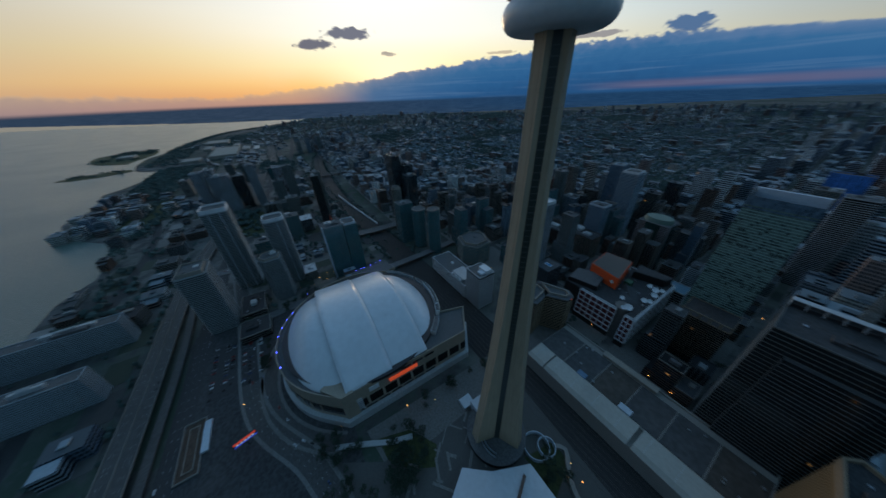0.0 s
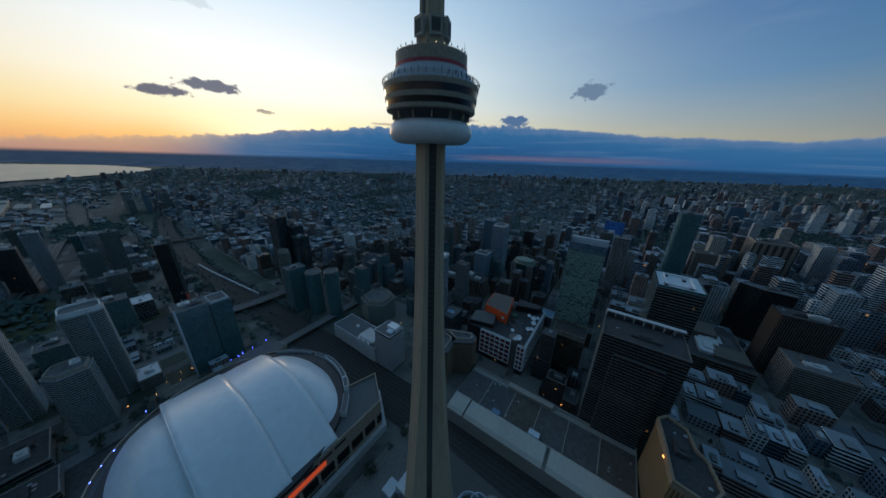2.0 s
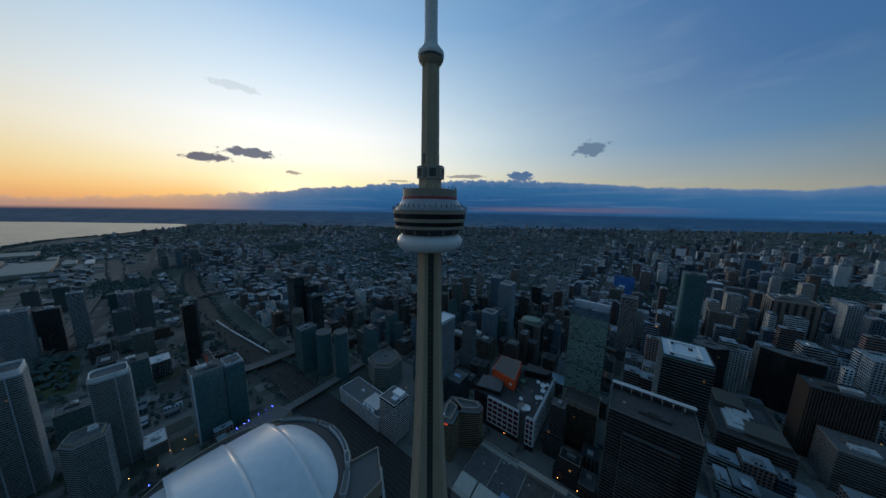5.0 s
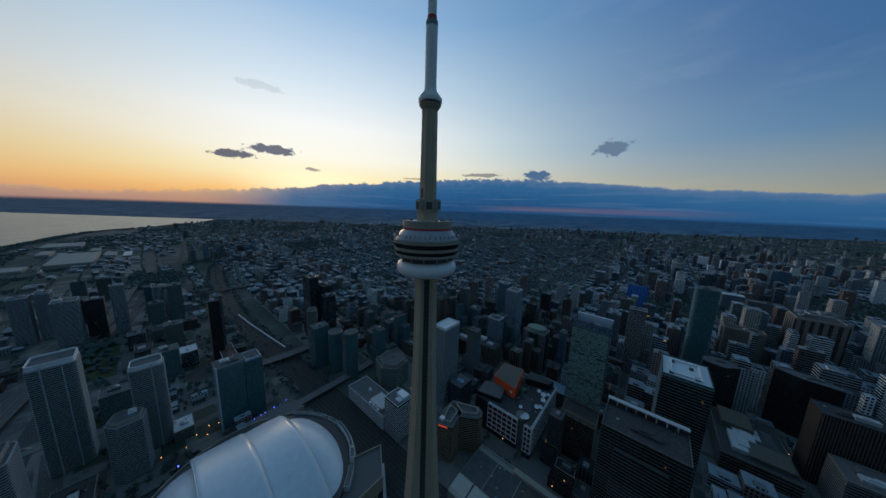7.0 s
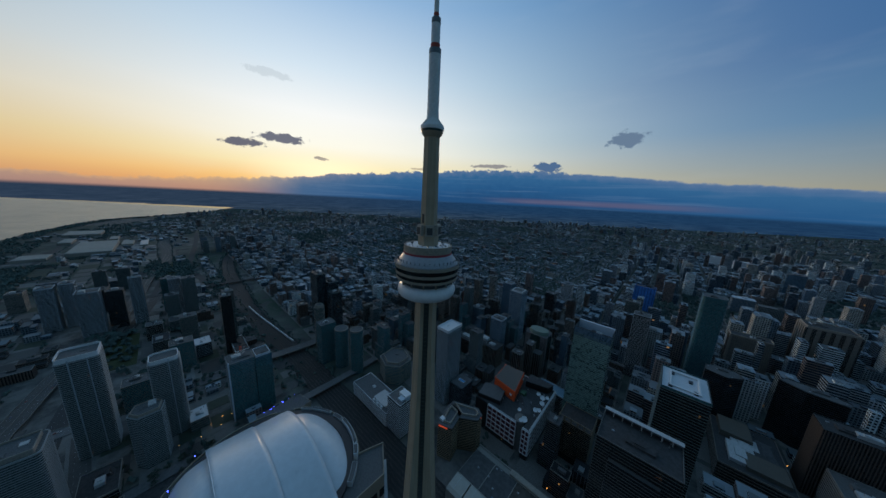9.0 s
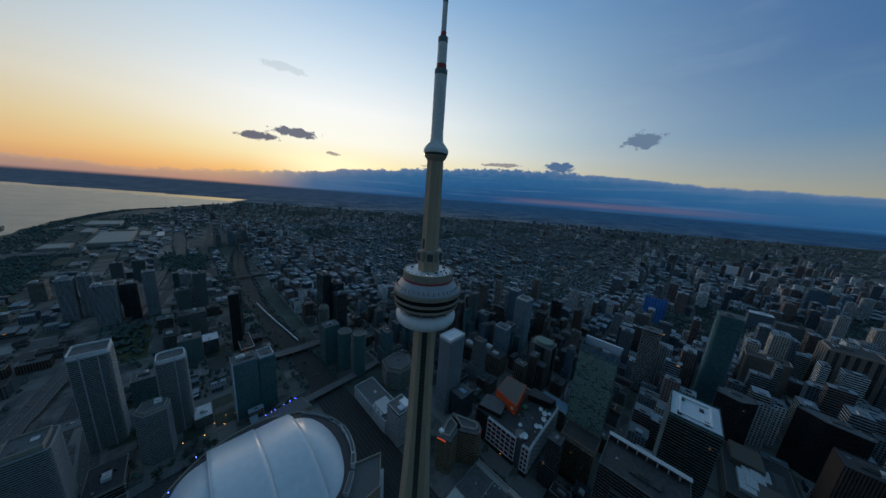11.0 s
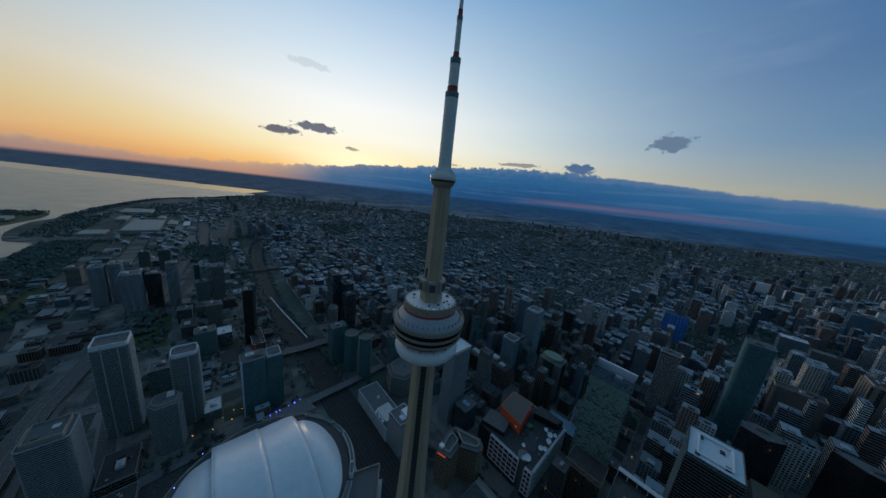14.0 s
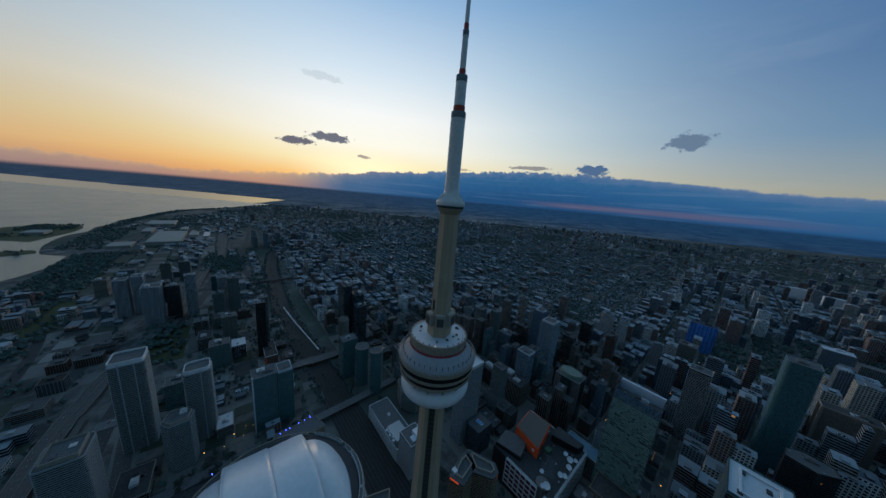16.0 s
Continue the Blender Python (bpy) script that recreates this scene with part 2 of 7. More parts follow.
def facade(name, walls, glass, floor=3.5, bay=2.2, sill=0.35, head=0.92, jamb=0.18, lit=0.0022, islands=False, gloss=0.2, roof=S(62, 66, 72)):
    """Walls with rows of windows, for buildings that stand well off. walls: a list of colours, one of which each building takes."""
    mat, n, bsdf = material(name)
    at, u, z, up = side_coordinates(n)
    if islands:
        chance = n.add("ShaderNodeNewGeometry").outputs["Random Per Island"]
    else:
        chance = n.add("ShaderNodeObjectInfo").outputs["Random"]
    fz, fu = n.m("DIVIDE", z, floor), n.m("DIVIDE", u, bay)
    a, b = n.m("FRACT", fz), n.m("FRACT", fu)
    inside = n.m("MULTIPLY", n.m("MULTIPLY", n.m("GREATER_THAN", a, sill), n.m("LESS_THAN", a, head)),
                 n.m("MULTIPLY", n.m("GREATER_THAN", b, jamb), n.m("LESS_THAN", b, 1.0 - jamb)))
    ribbon = n.m("MULTIPLY", n.m("GREATER_THAN", n.m("FRACT", n.m("MULTIPLY", chance, 31.3)), 0.5), n.m("MULTIPLY", n.m("GREATER_THAN", a, sill), n.m("LESS_THAN", a, head)))
    inside = n.m("MAXIMUM", inside, ribbon)
    inside = n.m("MULTIPLY", inside, n.m("SUBTRACT", 1.0, up))
    pick = n.chance(n.join(n.m("FLOOR", fu), n.m("FLOOR", fz), n.m("MULTIPLY", chance, 97.0)))
    step = 1.0 / len(walls)
    wall = n.ramp(n.m("FRACT", n.m("MULTIPLY", chance, 7.31)), [(i * step, c) for i, c in enumerate(walls)], "CONSTANT")
    dirt = n.noise(at, 0.12, 4.0)
    wall = n.mix(n.m("MULTIPLY", n.step(dirt, 0.4, 0.8), 0.35), wall, (0.03, 0.03, 0.03, 1.0))
    pane = n.mix(pick, tuple(c * 0.5 for c in glass[:3]) + (1.0,), tuple(c * 1.6 for c in glass[:3]) + (1.0,))
    col = n.mix(inside, wall, pane)
    tone = n.m("POWER", n.m("FRACT", n.m("MULTIPLY", chance, 13.7)), 1.4)
    tar = n.mix(tone, tuple(c * 0.28 for c in roof[:3]) + (1.0,), tuple(min(0.8, c * 1.5) for c in roof[:3]) + (1.0,))
    tar = n.mix(n.m("MULTIPLY", n.noise(at, 0.25, 4.0), 0.5), tar, tuple(c * 0.4 for c in roof[:3]) + (1.0,))
    # joined far buildings get paler roofs, distance haze put into the colour
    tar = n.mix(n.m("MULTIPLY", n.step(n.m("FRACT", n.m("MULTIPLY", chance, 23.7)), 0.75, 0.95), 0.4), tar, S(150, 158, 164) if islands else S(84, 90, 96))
    n.put(bsdf.inputs["Base Color"], n.mix(up, col, tar))
    n.put(bsdf.inputs["Roughness"], n.m("SUBTRACT", 0.85, n.m("MULTIPLY", inside, 0.85 - gloss)))
    glow = n.m("MULTIPLY", inside, n.m("GREATER_THAN", pick, 1.0 - lit))
    n.put(bsdf.inputs["Emission Color"], S(255, 190, 110))
    n.put(bsdf.inputs["Emission Strength"], n.m("MULTIPLY", glow, 0.30))
    return mat


def glazing(name, colour, pane=1.5, floor=3.2, gloss=0.12, frame_colour=None, lit=0.0006, spandrel=0.0):
    """Curtain wall: panes that differ in tint, thin mullions and a few lit rooms."""
    mat, n, bsdf = material(name)
    at, u, z, up = side_coordinates(n)
    fz, fu = n.m("DIVIDE", z, floor), n.m("DIVIDE", u, pane)
    bar = n.m("MAXIMUM", n.m("LESS_THAN", n.m("FRACT", fu), 0.10), n.m("LESS_THAN", n.m("FRACT", fz), 0.05))
    pick = n.chance(n.join(n.m("FLOOR", fu), n.m("FLOOR", fz), n.add("ShaderNodeObjectInfo").outputs["Random"]))
    wide = n.noise(at, 0.05, 3.0)
    col = n.mix(pick, tuple(c * 0.45 for c in colour[:3]) + (1.0,), tuple(min(1, c * 1.5) for c in colour[:3]) + (1.0,))
    col = n.mix(n.m("MULTIPLY", wide, 0.5), col, tuple(c * 0.6 for c in colour[:3]) + (1.0,))
    if spandrel:
        col = n.mix(n.m("LESS_THAN", n.m("FRACT", fz), spandrel), col, tuple(min(1, c * 1.9) for c in colour[:3]) + (1.0,))
    col = n.mix(bar, col, frame_colour or tuple(c * 0.8 for c in colour[:3]) + (1.0,))
    tar = n.mix(n.noise(at, 0.3, 4.0), (0.03, 0.033, 0.036, 1.0), (0.10, 0.105, 0.11, 1.0))
    n.put(bsdf.inputs["Base Color"], n.mix(up, col, tar))
    n.put(bsdf.inputs["Roughness"], n.m("MAXIMUM", n.m("ADD", gloss, n.m("MULTIPLY", bar, 0.35)), n.m("MULTIPLY", up, 0.92)))
    bsdf.inputs["Specular IOR Level"].default_value = 0.6
    n.put(bsdf.inputs["Emission Color"], S(255, 195, 120))
    n.put(bsdf.inputs["Emission Strength"], n.m("MULTIPLY", n.m("GREATER_THAN", pick, 1.0 - lit), 0.06))
    return mat


def glowing(name, colour, power):
    mat, n, bsdf = material(name)
    bsdf.inputs["Base Color"].default_value = colour
    bsdf.inputs["Emission Color"].default_value = colour
    bsdf.inputs["Emission Strength"].default_value = power
    return mat


CONCRETE = streaked("tower_concrete", (0.46, 0.365, 0.255, 1), (0.30, 0.245, 0.17, 1))
JOINT = plain("joint_shadow_line", (0.24, 0.20, 0.15, 1), 0.9)
RUNG = plain("dull_green_rung", (0.075, 0.085, 0.075, 1), 0.6)
SPANDREL = plain("grey_green_spandrel", (0.27, 0.30, 0.31, 1), 0.6)
CONCRETE_PLAIN = plain("pale_concrete", (0.255, 0.2422, 0.221, 1), 0.85, bump=0.2)
CREAM = plain("cream_panels", (0.31, 0.265, 0.205, 1), 0.6, grain=0.8)
RADOME = plain("white_radome_skin", (0.70, 0.71, 0.72, 1), 0.35, grain=0.3, vary=0.05)
MAST = plain("white_mast_paint", (0.74, 0.74, 0.72, 1), 0.45, grain=0.6, vary=0.08)
RED_PAINT = plain("red_paint", (0.42, 0.05, 0.025, 1), 0.5)
RED_DARK = plain("dull_red_stripe", (0.40, 0.05, 0.07, 1), 0.5)
GREY_CAP = plain("grey_mast_cap", (0.14, 0.17, 0.18, 1), 0.6)
BLACK_GLASS = plain("black_window_band", (0.008, 0.009, 0.010, 1), 0.15, vary=0.4)
LIFT_GLASS = plain("dim_green_lift_glass", (0.035, 0.040, 0.034, 1), 0.35, vary=0.3)
BAND_BLUE = plain("blue_grey_band", (0.34, 0.40, 0.44, 1), 0.5, grain=0.5)
BAND_DARK_GREY = plain("dark_grey_band", (0.085, 0.10, 0.11, 1), 0.6, grain=0.5)
BAND_DIM = plain("dim_grey_band", (0.18, 0.205, 0.215, 1), 0.6, grain=0.5)
GREY_GLASS = glazing("grey_window_band", (0.07, 0.075, 0.08, 1), 1.6, 2.5)
DARK_METAL = plain("dark_metal", (0.05, 0.055, 0.06, 1), 0.5, 0.5)
STEEL = plain("galvanised_steel", (0.32, 0.33, 0.34, 1), 0.45, 0.7)
SLANT_ROOF = plain("pale_sloped_roof_panels", (0.34, 0.35, 0.38, 1), 0.35, grain=0.5, vary=0.08)
WHITE_ROOF = plain("white_roof_membrane", (0.527, 0.561, 0.595, 1), 0.55, grain=0.25, vary=0.06, big=0.012, tint=(0.5, 0.54, 0.58, 1))
DOME = plain("white_dome_membrane", (0.62, 0.66, 0.70, 1), 0.30, grain=0.12, vary=0.05, big=0.012, tint=(0.50, 0.54, 0.58, 1))
GUTTER = plain("dark_gutter", (0.012, 0.014, 0.018, 1), 0.5)
ASPHALT = plain("asphalt", (0.045, 0.046, 0.048, 1), 0.9, grain=0.7, vary=0.3, bump=0.2)
PAVING = plain("grey_paving", (0.17, 0.165, 0.155, 1), 0.9, grain=0.5, vary=0.25)
GRAVEL = plain("grey_roof_gravel", (0.1125, 0.1162, 0.12, 1), 0.95, grain=0.6, vary=0.3)
DARK_ROOF = plain("dark_roof_tar", (0.044, 0.0464, 0.0496, 1), 0.9, grain=0.4, vary=0.35)
PALE_PANEL = plain("pale_metal_panel", (0.42, 0.44, 0.45, 1), 0.55, grain=0.6)
WHITE_PAINT = plain("white_paint", (0.66, 0.68, 0.70, 1), 0.6, grain=0.6, vary=0.08)
BLUE_WHITE = plain("blue_white_panel", (0.48, 0.55, 0.62, 1), 0.5, grain=0.5, vary=0.1)
BRICK = plain("brown_brick", (0.14, 0.075, 0.055, 1), 0.9, grain=1.2, vary=0.3)
GOLD_STONE = plain("ochre_precast", (0.261, 0.18, 0.0945, 1), 0.85, grain=0.8)
TAN_STONE = plain("tan_precast", (0.216, 0.172, 0.12, 1), 0.85, grain=0.8)
BEIGE = plain("beige_precast", (0.30, 0.27, 0.23, 1), 0.85, grain=0.6)
RUST = plain("orange_red_cladding", (0.85, 0.10, 0.02, 1), 0.6, grain=0.5, vary=0.1)
BLACK_CLAD = plain("black_cladding", (0.012, 0.012, 0.013, 1), 0.55, vary=0.3)
GREEN_PAINT = plain("green_paint", (0.03, 0.10, 0.05, 1), 0.7)
SOIL = plain("bare_soil", (0.09, 0.06, 0.045, 1), 0.95, grain=0.3, vary=0.3)
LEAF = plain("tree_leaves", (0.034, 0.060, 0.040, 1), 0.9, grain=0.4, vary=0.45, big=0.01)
# leaf colour again, paler and bluer, with distance haze mixed in
LEAF_HAZE = plain("hazed_tree_leaves", (0.060, 0.096, 0.088, 1), 0.95, grain=0.05, vary=0.4, big=0.004)
BARK = plain("tree_bark", (0.07, 0.055, 0.04, 1), 0.9)
GRASS = plain("grass", (0.05, 0.065, 0.025, 1), 0.95, grain=0.3, vary=0.35)
RUBBER = plain("black_rubber", (0.02, 0.02, 0.02, 1), 0.8)
CAR_PAINTS = [plain("car_paint_" + k, c, 0.3, 0.2) for k, c in
              (("white", (0.65, 0.66, 0.68, 1)), ("grey", (0.22, 0.23, 0.24, 1)), ("black", (0.02, 0.02, 0.022, 1)), ("blue", (0.04, 0.07, 0.16, 1)), ("red", (0.25, 0.03, 0.03, 1)))]
G_TEAL = glazing("teal_glass", (0.0405, 0.144, 0.162, 1), 1.5, 3.0, 0.1)
G_GREEN = glazing("green_glass", (0.12, 0.20, 0.185, 1), 1.6, 3.1, 0.12, spandrel=0.35)
G_GREY = glazing("grey_green_glass", (0.08, 0.108, 0.108, 1), 1.6, 3.0, 0.15)
G_BLUE = glazing("blue_glass", (0.085, 0.15, 0.21, 1), 1.6, 3.2, 0.1)
G_DARK = glazing("dark_glass", (0.0112, 0.0144, 0.0176, 1), 1.7, 3.6, 0.1, lit=0.001)
G_WARM = glazing("smoke_glass", (0.024, 0.024, 0.024, 1), 1.7, 3.4, 0.15)
F_CITY = facade("city_facades", [S(80, 83, 83), S(90, 74, 66), S(110, 110, 106), S(60, 67, 70), S(108, 103, 93), S(72, 82, 88), S(82, 61, 53), S(121, 126, 126)], S(27, 36, 43), roof=S(42, 47, 52))
F_TALL = facade("tall_facades", [S(85, 91, 92), S(61, 74, 81), S(106, 101, 90), S(46, 56, 61), S(72, 90, 95), S(112, 118, 119), S(42, 48, 51)], S(23, 38, 45), 3.1, 1.9, 0.3, 0.95, 0.12, roof=S(49, 54, 59))
# pale bluish walls and roofs carry the haze of distance in their colours
F_FAR_HAZE = facade("hazed_far_facades", [S(137, 148, 155), S(141, 125, 119), S(181, 188, 190), S(103, 119, 130), S(175, 175, 168), S(128, 148, 164), S(123, 108, 101), S(224, 233, 235), S(85, 103, 119)], S(26, 38, 48), 5.2, 4.4, islands=True, roof=S(137, 150, 159))
BLUE_LAMP = glowing("blue_lamp", (0.05, 0.08, 1.0, 1), 14.0)
AMBER_LAMP = glowing("amber_lamp", (1.0, 0.42, 0.10, 1), 3.0)
WARM_LAMP = glowing("warm_lamp", (1.0, 0.75, 0.42, 1), 2.5)
WHITE_LAMP = glowing("white_lamp", (0.9, 0.95, 1.0, 1), 3.0)
RED_SIGN = glowing("red_sign_light", (1.0, 0.12, 0.04, 1), 0.30)
POOL = plain("pool_water", (0.05, 0.28, 0.55, 1), 0.1)

lake_mat, n, bsdf = material("lake_water")
at = n.add("ShaderNodeTexCoord").outputs["Object"]
bsdf.inputs["Base Color"].default_value = (0.10, 0.155, 0.135, 1)
n.put(bsdf.inputs["Roughness"], n.m("ADD", 0.24, n.m("MULTIPLY", n.noise(at, 0.004, 4.0), 0.2)))
b = n.add("ShaderNodeBump")
b.inputs["Strength"].default_value = 0.8
b.inputs["Distance"].default_value = 2.0
n.put(b.inputs["Height"], n.noise(n.v("MULTIPLY", at, (1.0, 1.6, 1.0)), 0.12, 5.0, 0.65))
n.put(bsdf.inputs["Normal"], b.outputs[0])

ground_mat, n, bsdf = material("city_ground")
at = n.add("ShaderNodeTexCoord").outputs["Object"]
quarter, plot, speck = n.noise(at, 0.0013, 4.0), n.noise(at, 0.02, 5.0, 0.65), n.noise(at, 0.25, 3.0)
col = n.mix(n.step(plot, 0.35, 0.65), (0.068, 0.070, 0.070, 1), (0.21, 0.20, 0.188, 1))
col = n.mix(n.m("MULTIPLY", n.step(quarter, 0.42, 0.62), n.step(plot, 0.40, 0.52)), col, (0.055, 0.080, 0.062, 1))
col = n.mix(n.m("MULTIPLY", n.step(speck, 0.55, 0.8), 0.4), col, (0.13, 0.135, 0.14, 1))
n.put(bsdf.inputs["Base Color"], col)
bsdf.inputs["Roughness"].default_value = 0.95
bsdf.inputs["Specular IOR Level"].default_value = 0.05

# ---- mesh helpers ----
rng = random.Random(7)


def mesh_of(name, verts, faces, mat, smooth=False):
    me = bpy.data.meshes.new(name)
    me.from_pydata(verts, [], faces)
    me.update()
    me.materials.append(mat)
    if smooth:
        me.polygons.foreach_set("use_smooth", [True] * len(me.polygons))
    return me


def thing(name, label, category, at=(0, 0, 0), group="", turn=0.0):
    ob = tagged(new(name), label, category, group)
    ob.location = at
    ob.rotation_euler = (0, 0, radians(turn))
    return ob


def part(name, me, parent, at=(0, 0, 0), label="", turn=0.0, mat=None):
    ob = new(name, me)
    ob.parent = parent
    ob.location = at
    ob.rotation_euler = (0, 0, turn)
    if label:
        tagged(ob, label)
    return ob


def structure(name, me, label, category, at=(0, 0, 0), kind="structure"):
    ob = tagged(new(name, me), label, category, kind=kind)
    ob.location = at
    return ob


def prism(poly, z0, z1, taper=1.0):
    """Upright prism over a ring of points that runs anticlockwise."""
    n = len(poly)
    cx, cy = sum(p[0] for p in poly) / n, sum(p[1] for p in poly) / n
    verts = [(x, y, z0) for x, y in poly] + [(cx + (x - cx) * taper, cy + (y - cy) * taper, z1) for x, y in poly]
    faces = [tuple(range(n - 1, -1, -1)), tuple(range(n, 2 * n))]
    faces += [(i, (i + 1) % n, n + (i + 1) % n, n + i) for i in range(n)]
    return verts, faces


def merged(*shapes):
    verts, faces = [], []
    for v, f in shapes:
        k = len(verts)
        verts += v
        faces += [tuple(i + k for i in face) for face in f]
    return verts, faces


def box(x0, y0, z0, x1, y1, z1):
    return prism([(x0, y0), (x1, y0), (x1, y1), (x0, y1)], z0, z1)


def rect(w, d):
    return [(-w / 2, -d / 2), (w / 2, -d / 2), (w / 2, d / 2), (-w / 2, d / 2)]


def ring_points(r, n=32, start=0.0, ry=None):
    return [(r * math.cos(start + 2 * math.pi * i / n), (ry or r) * math.sin(start + 2 * math.pi * i / n)) for i in range(n)]


def grown(poly, out):
    """A convex ring pushed outward by a distance."""
    n = len(poly)
    made = []
    for i in range(n):
        (ax, ay), (bx, by), (cx, cy) = poly[i - 1], poly[i], poly[(i + 1) % n]
        ux, uy, vx, vy = bx - ax, by - ay, cx - bx, cy - by
        lu, lv = math.hypot(ux, uy) or 1, math.hypot(vx, vy) or 1
        nx, ny = uy / lu + vy / lv, -ux / lu - vx / lv
        k = out / max(0.35, (nx * nx + ny * ny) / 2)
        made.append((bx + nx * k, by + ny * k))
    return made


def tube(poly_out, poly_in, z0, z1):
    """A wall that follows a ring: outside, inside, top and bottom."""
    n = len(poly_out)
    v = [(x, y, z) for ring, z in ((poly_out, z0), (poly_out, z1), (poly_in, z1), (poly_in, z0)) for x, y in ring]
    f = []
    for k in range(4):
        for i in range(n):
            j = (i + 1) % n
            f.append((k * n + i, k * n + j, ((k + 1) % 4) * n + j, ((k + 1) % 4) * n + i))
    return v, f


def lathe(profile, n=64):
    """A turned shape from pairs of radius and height."""
    v = [(r * math.cos(2 * math.pi * i / n), r * math.sin(2 * math.pi * i / n), z) for r, z in profile for i in range(n)]
    f = []
    for k in range(len(profile) - 1):
        for i in range(n):
            j = (i + 1) % n
            f.append((k * n + i, k * n + j, (k + 1) * n + j, (k + 1) * n + i))
    return v, f


def strip(line, width, z, thick=0.3, lift=None):
    """A ribbon of ground along a line of points; lift: heights along it."""
    left_side, right_side = [], []
    for i, (x, y) in enumerate(line):
        (ax, ay), (bx, by) = line[max(0, i - 1)], line[min(len(line) - 1, i + 1)]
        d = math.hypot(bx - ax, by - ay)
        nx, ny = -(by - ay) / d, (bx - ax) / d
        h = z if lift is None else lift[i]
        left_side.append((x + nx * width / 2, y + ny * width / 2, h))
        right_side.append((x - nx * width / 2, y - ny * width / 2, h))
    n = len(line)
    v = left_side + right_side + [(x, y, h - thick) for x, y, h in left_side + right_side]
    f = []
    for i in range(n - 1):
        f += [(n + i, n + i + 1, i + 1, i), (2 * n + i, 2 * n + i + 1, 3 * n + i + 1, 3 * n + i)]
        f += [(i, i + 1, 2 * n + i + 1, 2 * n + i), (3 * n + i, 3 * n + i + 1, n + i + 1, n + i)]
    return v, f


def dense(line, gap=40.0):
    """Points along a smooth curve through the given ones."""
    made = []
    for i in range(len(line) - 1):
        p0, p1, p2, p3 = (Vector(line[max(0, min(len(line) - 1, i + k))]) for k in (-1, 0, 1, 2))
        steps = max(2, int((p2 - p1).length / gap))
        for s in range(steps):
            t = s / steps
            q = 0.5 * ((2 * p1) + (p2 - p0) * t + (2 * p0 - 5 * p1 + 4 * p2 - p3) * t * t + (3 * p1 - p0 - 3 * p2 + p3) * t ** 3)
            made.append((q.x, q.y))
    made.append(tuple(line[-1]))
    return made


TAKEN = []  # ground already built on: x0, y0, x1, y1


def take(x0, y0, x1, y1, margin=4.0):
    TAKEN.append((x0 - margin, y0 - margin, x1 + margin, y1 + margin))


def is_free(x0, y0, x1, y1):
    return not any(x0 < b[2] and x1 > b[0] and y0 < b[3] and y1 > b[1] for b in TAKEN)


# ---- ground, water, roads ----
LAKE = [(3000, -560), (200, -545), (-300, -530), (-600, -548), (-680, -520), (-860, -532), (-930, -600), (-1010, -690), (-1180, -760),
        (-1350, -735), (-1560, -790), (-1647, -745), (-1766, -715), (-2001, -720), (-2080, -820), (-2174, -850), (-2300, -880), (-2458, -895), (-2640, -900), (-2800, -850),
        (-3010, -868), (-3180, -830), (-3385, -835), (-3623, -783), (-4000, -705), (-4392, -590), (-4700, -330), (-5004, -79), (-5480, 250), (-5866, 507), (-6400, 690), (-6787, 750),
        (-7400, 640), (-8494, 292), (-9332, -1123), (-10800, -2300), (-12000, -3300)]
GX, GY = [-12000 + 500 * i for i in range(49)], [-9000 + 500 * i for i in range(45)]
structure("ground", mesh_of("ground", [(x, y, 0) for y in GY for x in GX], [(j * 49 + i, j * 49 + i + 1, j * 49 + i + 50, j * 49 + i + 49) for j in range(44) for i in range(48)], ground_mat), "dark city ground of streets, yards and parks", "ground")
SHORE = sorted(LAKE)
shore_v = [(x, y, 0.7) for x, y in SHORE] + [(x, -4600, 0.7) for x, y in SHORE] + [(x, -9000, 0.7) for x, y in SHORE]
many = len(SHORE)
me = mesh_of("water", shore_v, [(k + i + many, k + i + many + 1, k + i + 1, k + i) for k in (0, many) for i in range(many - 1)], lake_mat)
structure("water", me, "calm grey lake that mirrors the pale evening sky", "lake")
for k, pts in enumerate(([(-2440, -960), (-2620, -930), (-2800, -905), (-3040, -930), (-3168, -1057), (-3080, -1200), (-2960, -1260), (-2760, -1230), (-2560, -1130)],
                         [(-2110, -840), (-2190, -870), (-2185, -960), (-2150, -1080), (-2060, -1120), (-2040, -980)])):
    pts = dense(pts + pts[:1], 60)[:-1][::-1]
    if sum(a[0] * b[1] - b[0] * a[1] for a, b in zip(pts, pts[1:] + pts[:1])) < 0:
        pts = pts[::-1]
    structure("island_%d" % (k + 1), mesh_of("island", *prism(pts, 0.0, 1.6), GRASS), "low wooded island in the lake", "island")

ROADWAY = plain("worn_grey_roadway", (0.085, 0.084, 0.082, 1), 0.9, grain=0.4, vary=0.25)
HIGHWAY = dense([(700, -350), (300, -345), (-180, -338), (-520, -340), (-612, -330), (-700, -318), (-809, -298), (-950, -262), (-1123, -232), (-1250, -218), (-1634, -182), (-1950, -135), (-2214, -128),
                 (-2500, -150), (-2903, -205), (-3400, -290), (-3921, -385), (-4700, -380)], 60)
deck_z = [9.0 if x > -1500 else max(1.0, 9.0 - (-1500 - x) / 60) for x, y in HIGHWAY]
structure("road_4", mesh_of("road", *strip([p for p in HIGHWAY if p[0] < -1350], 58.0, 0.3, 0.3), ROADWAY), "broad worn roadway of many lanes by the lake", "road")
structure("road_1", mesh_of("road", *strip(HIGHWAY, 27.0, 9.0, 1.4, deck_z), ROADWAY), "raised expressway deck of grey asphalt", "road")
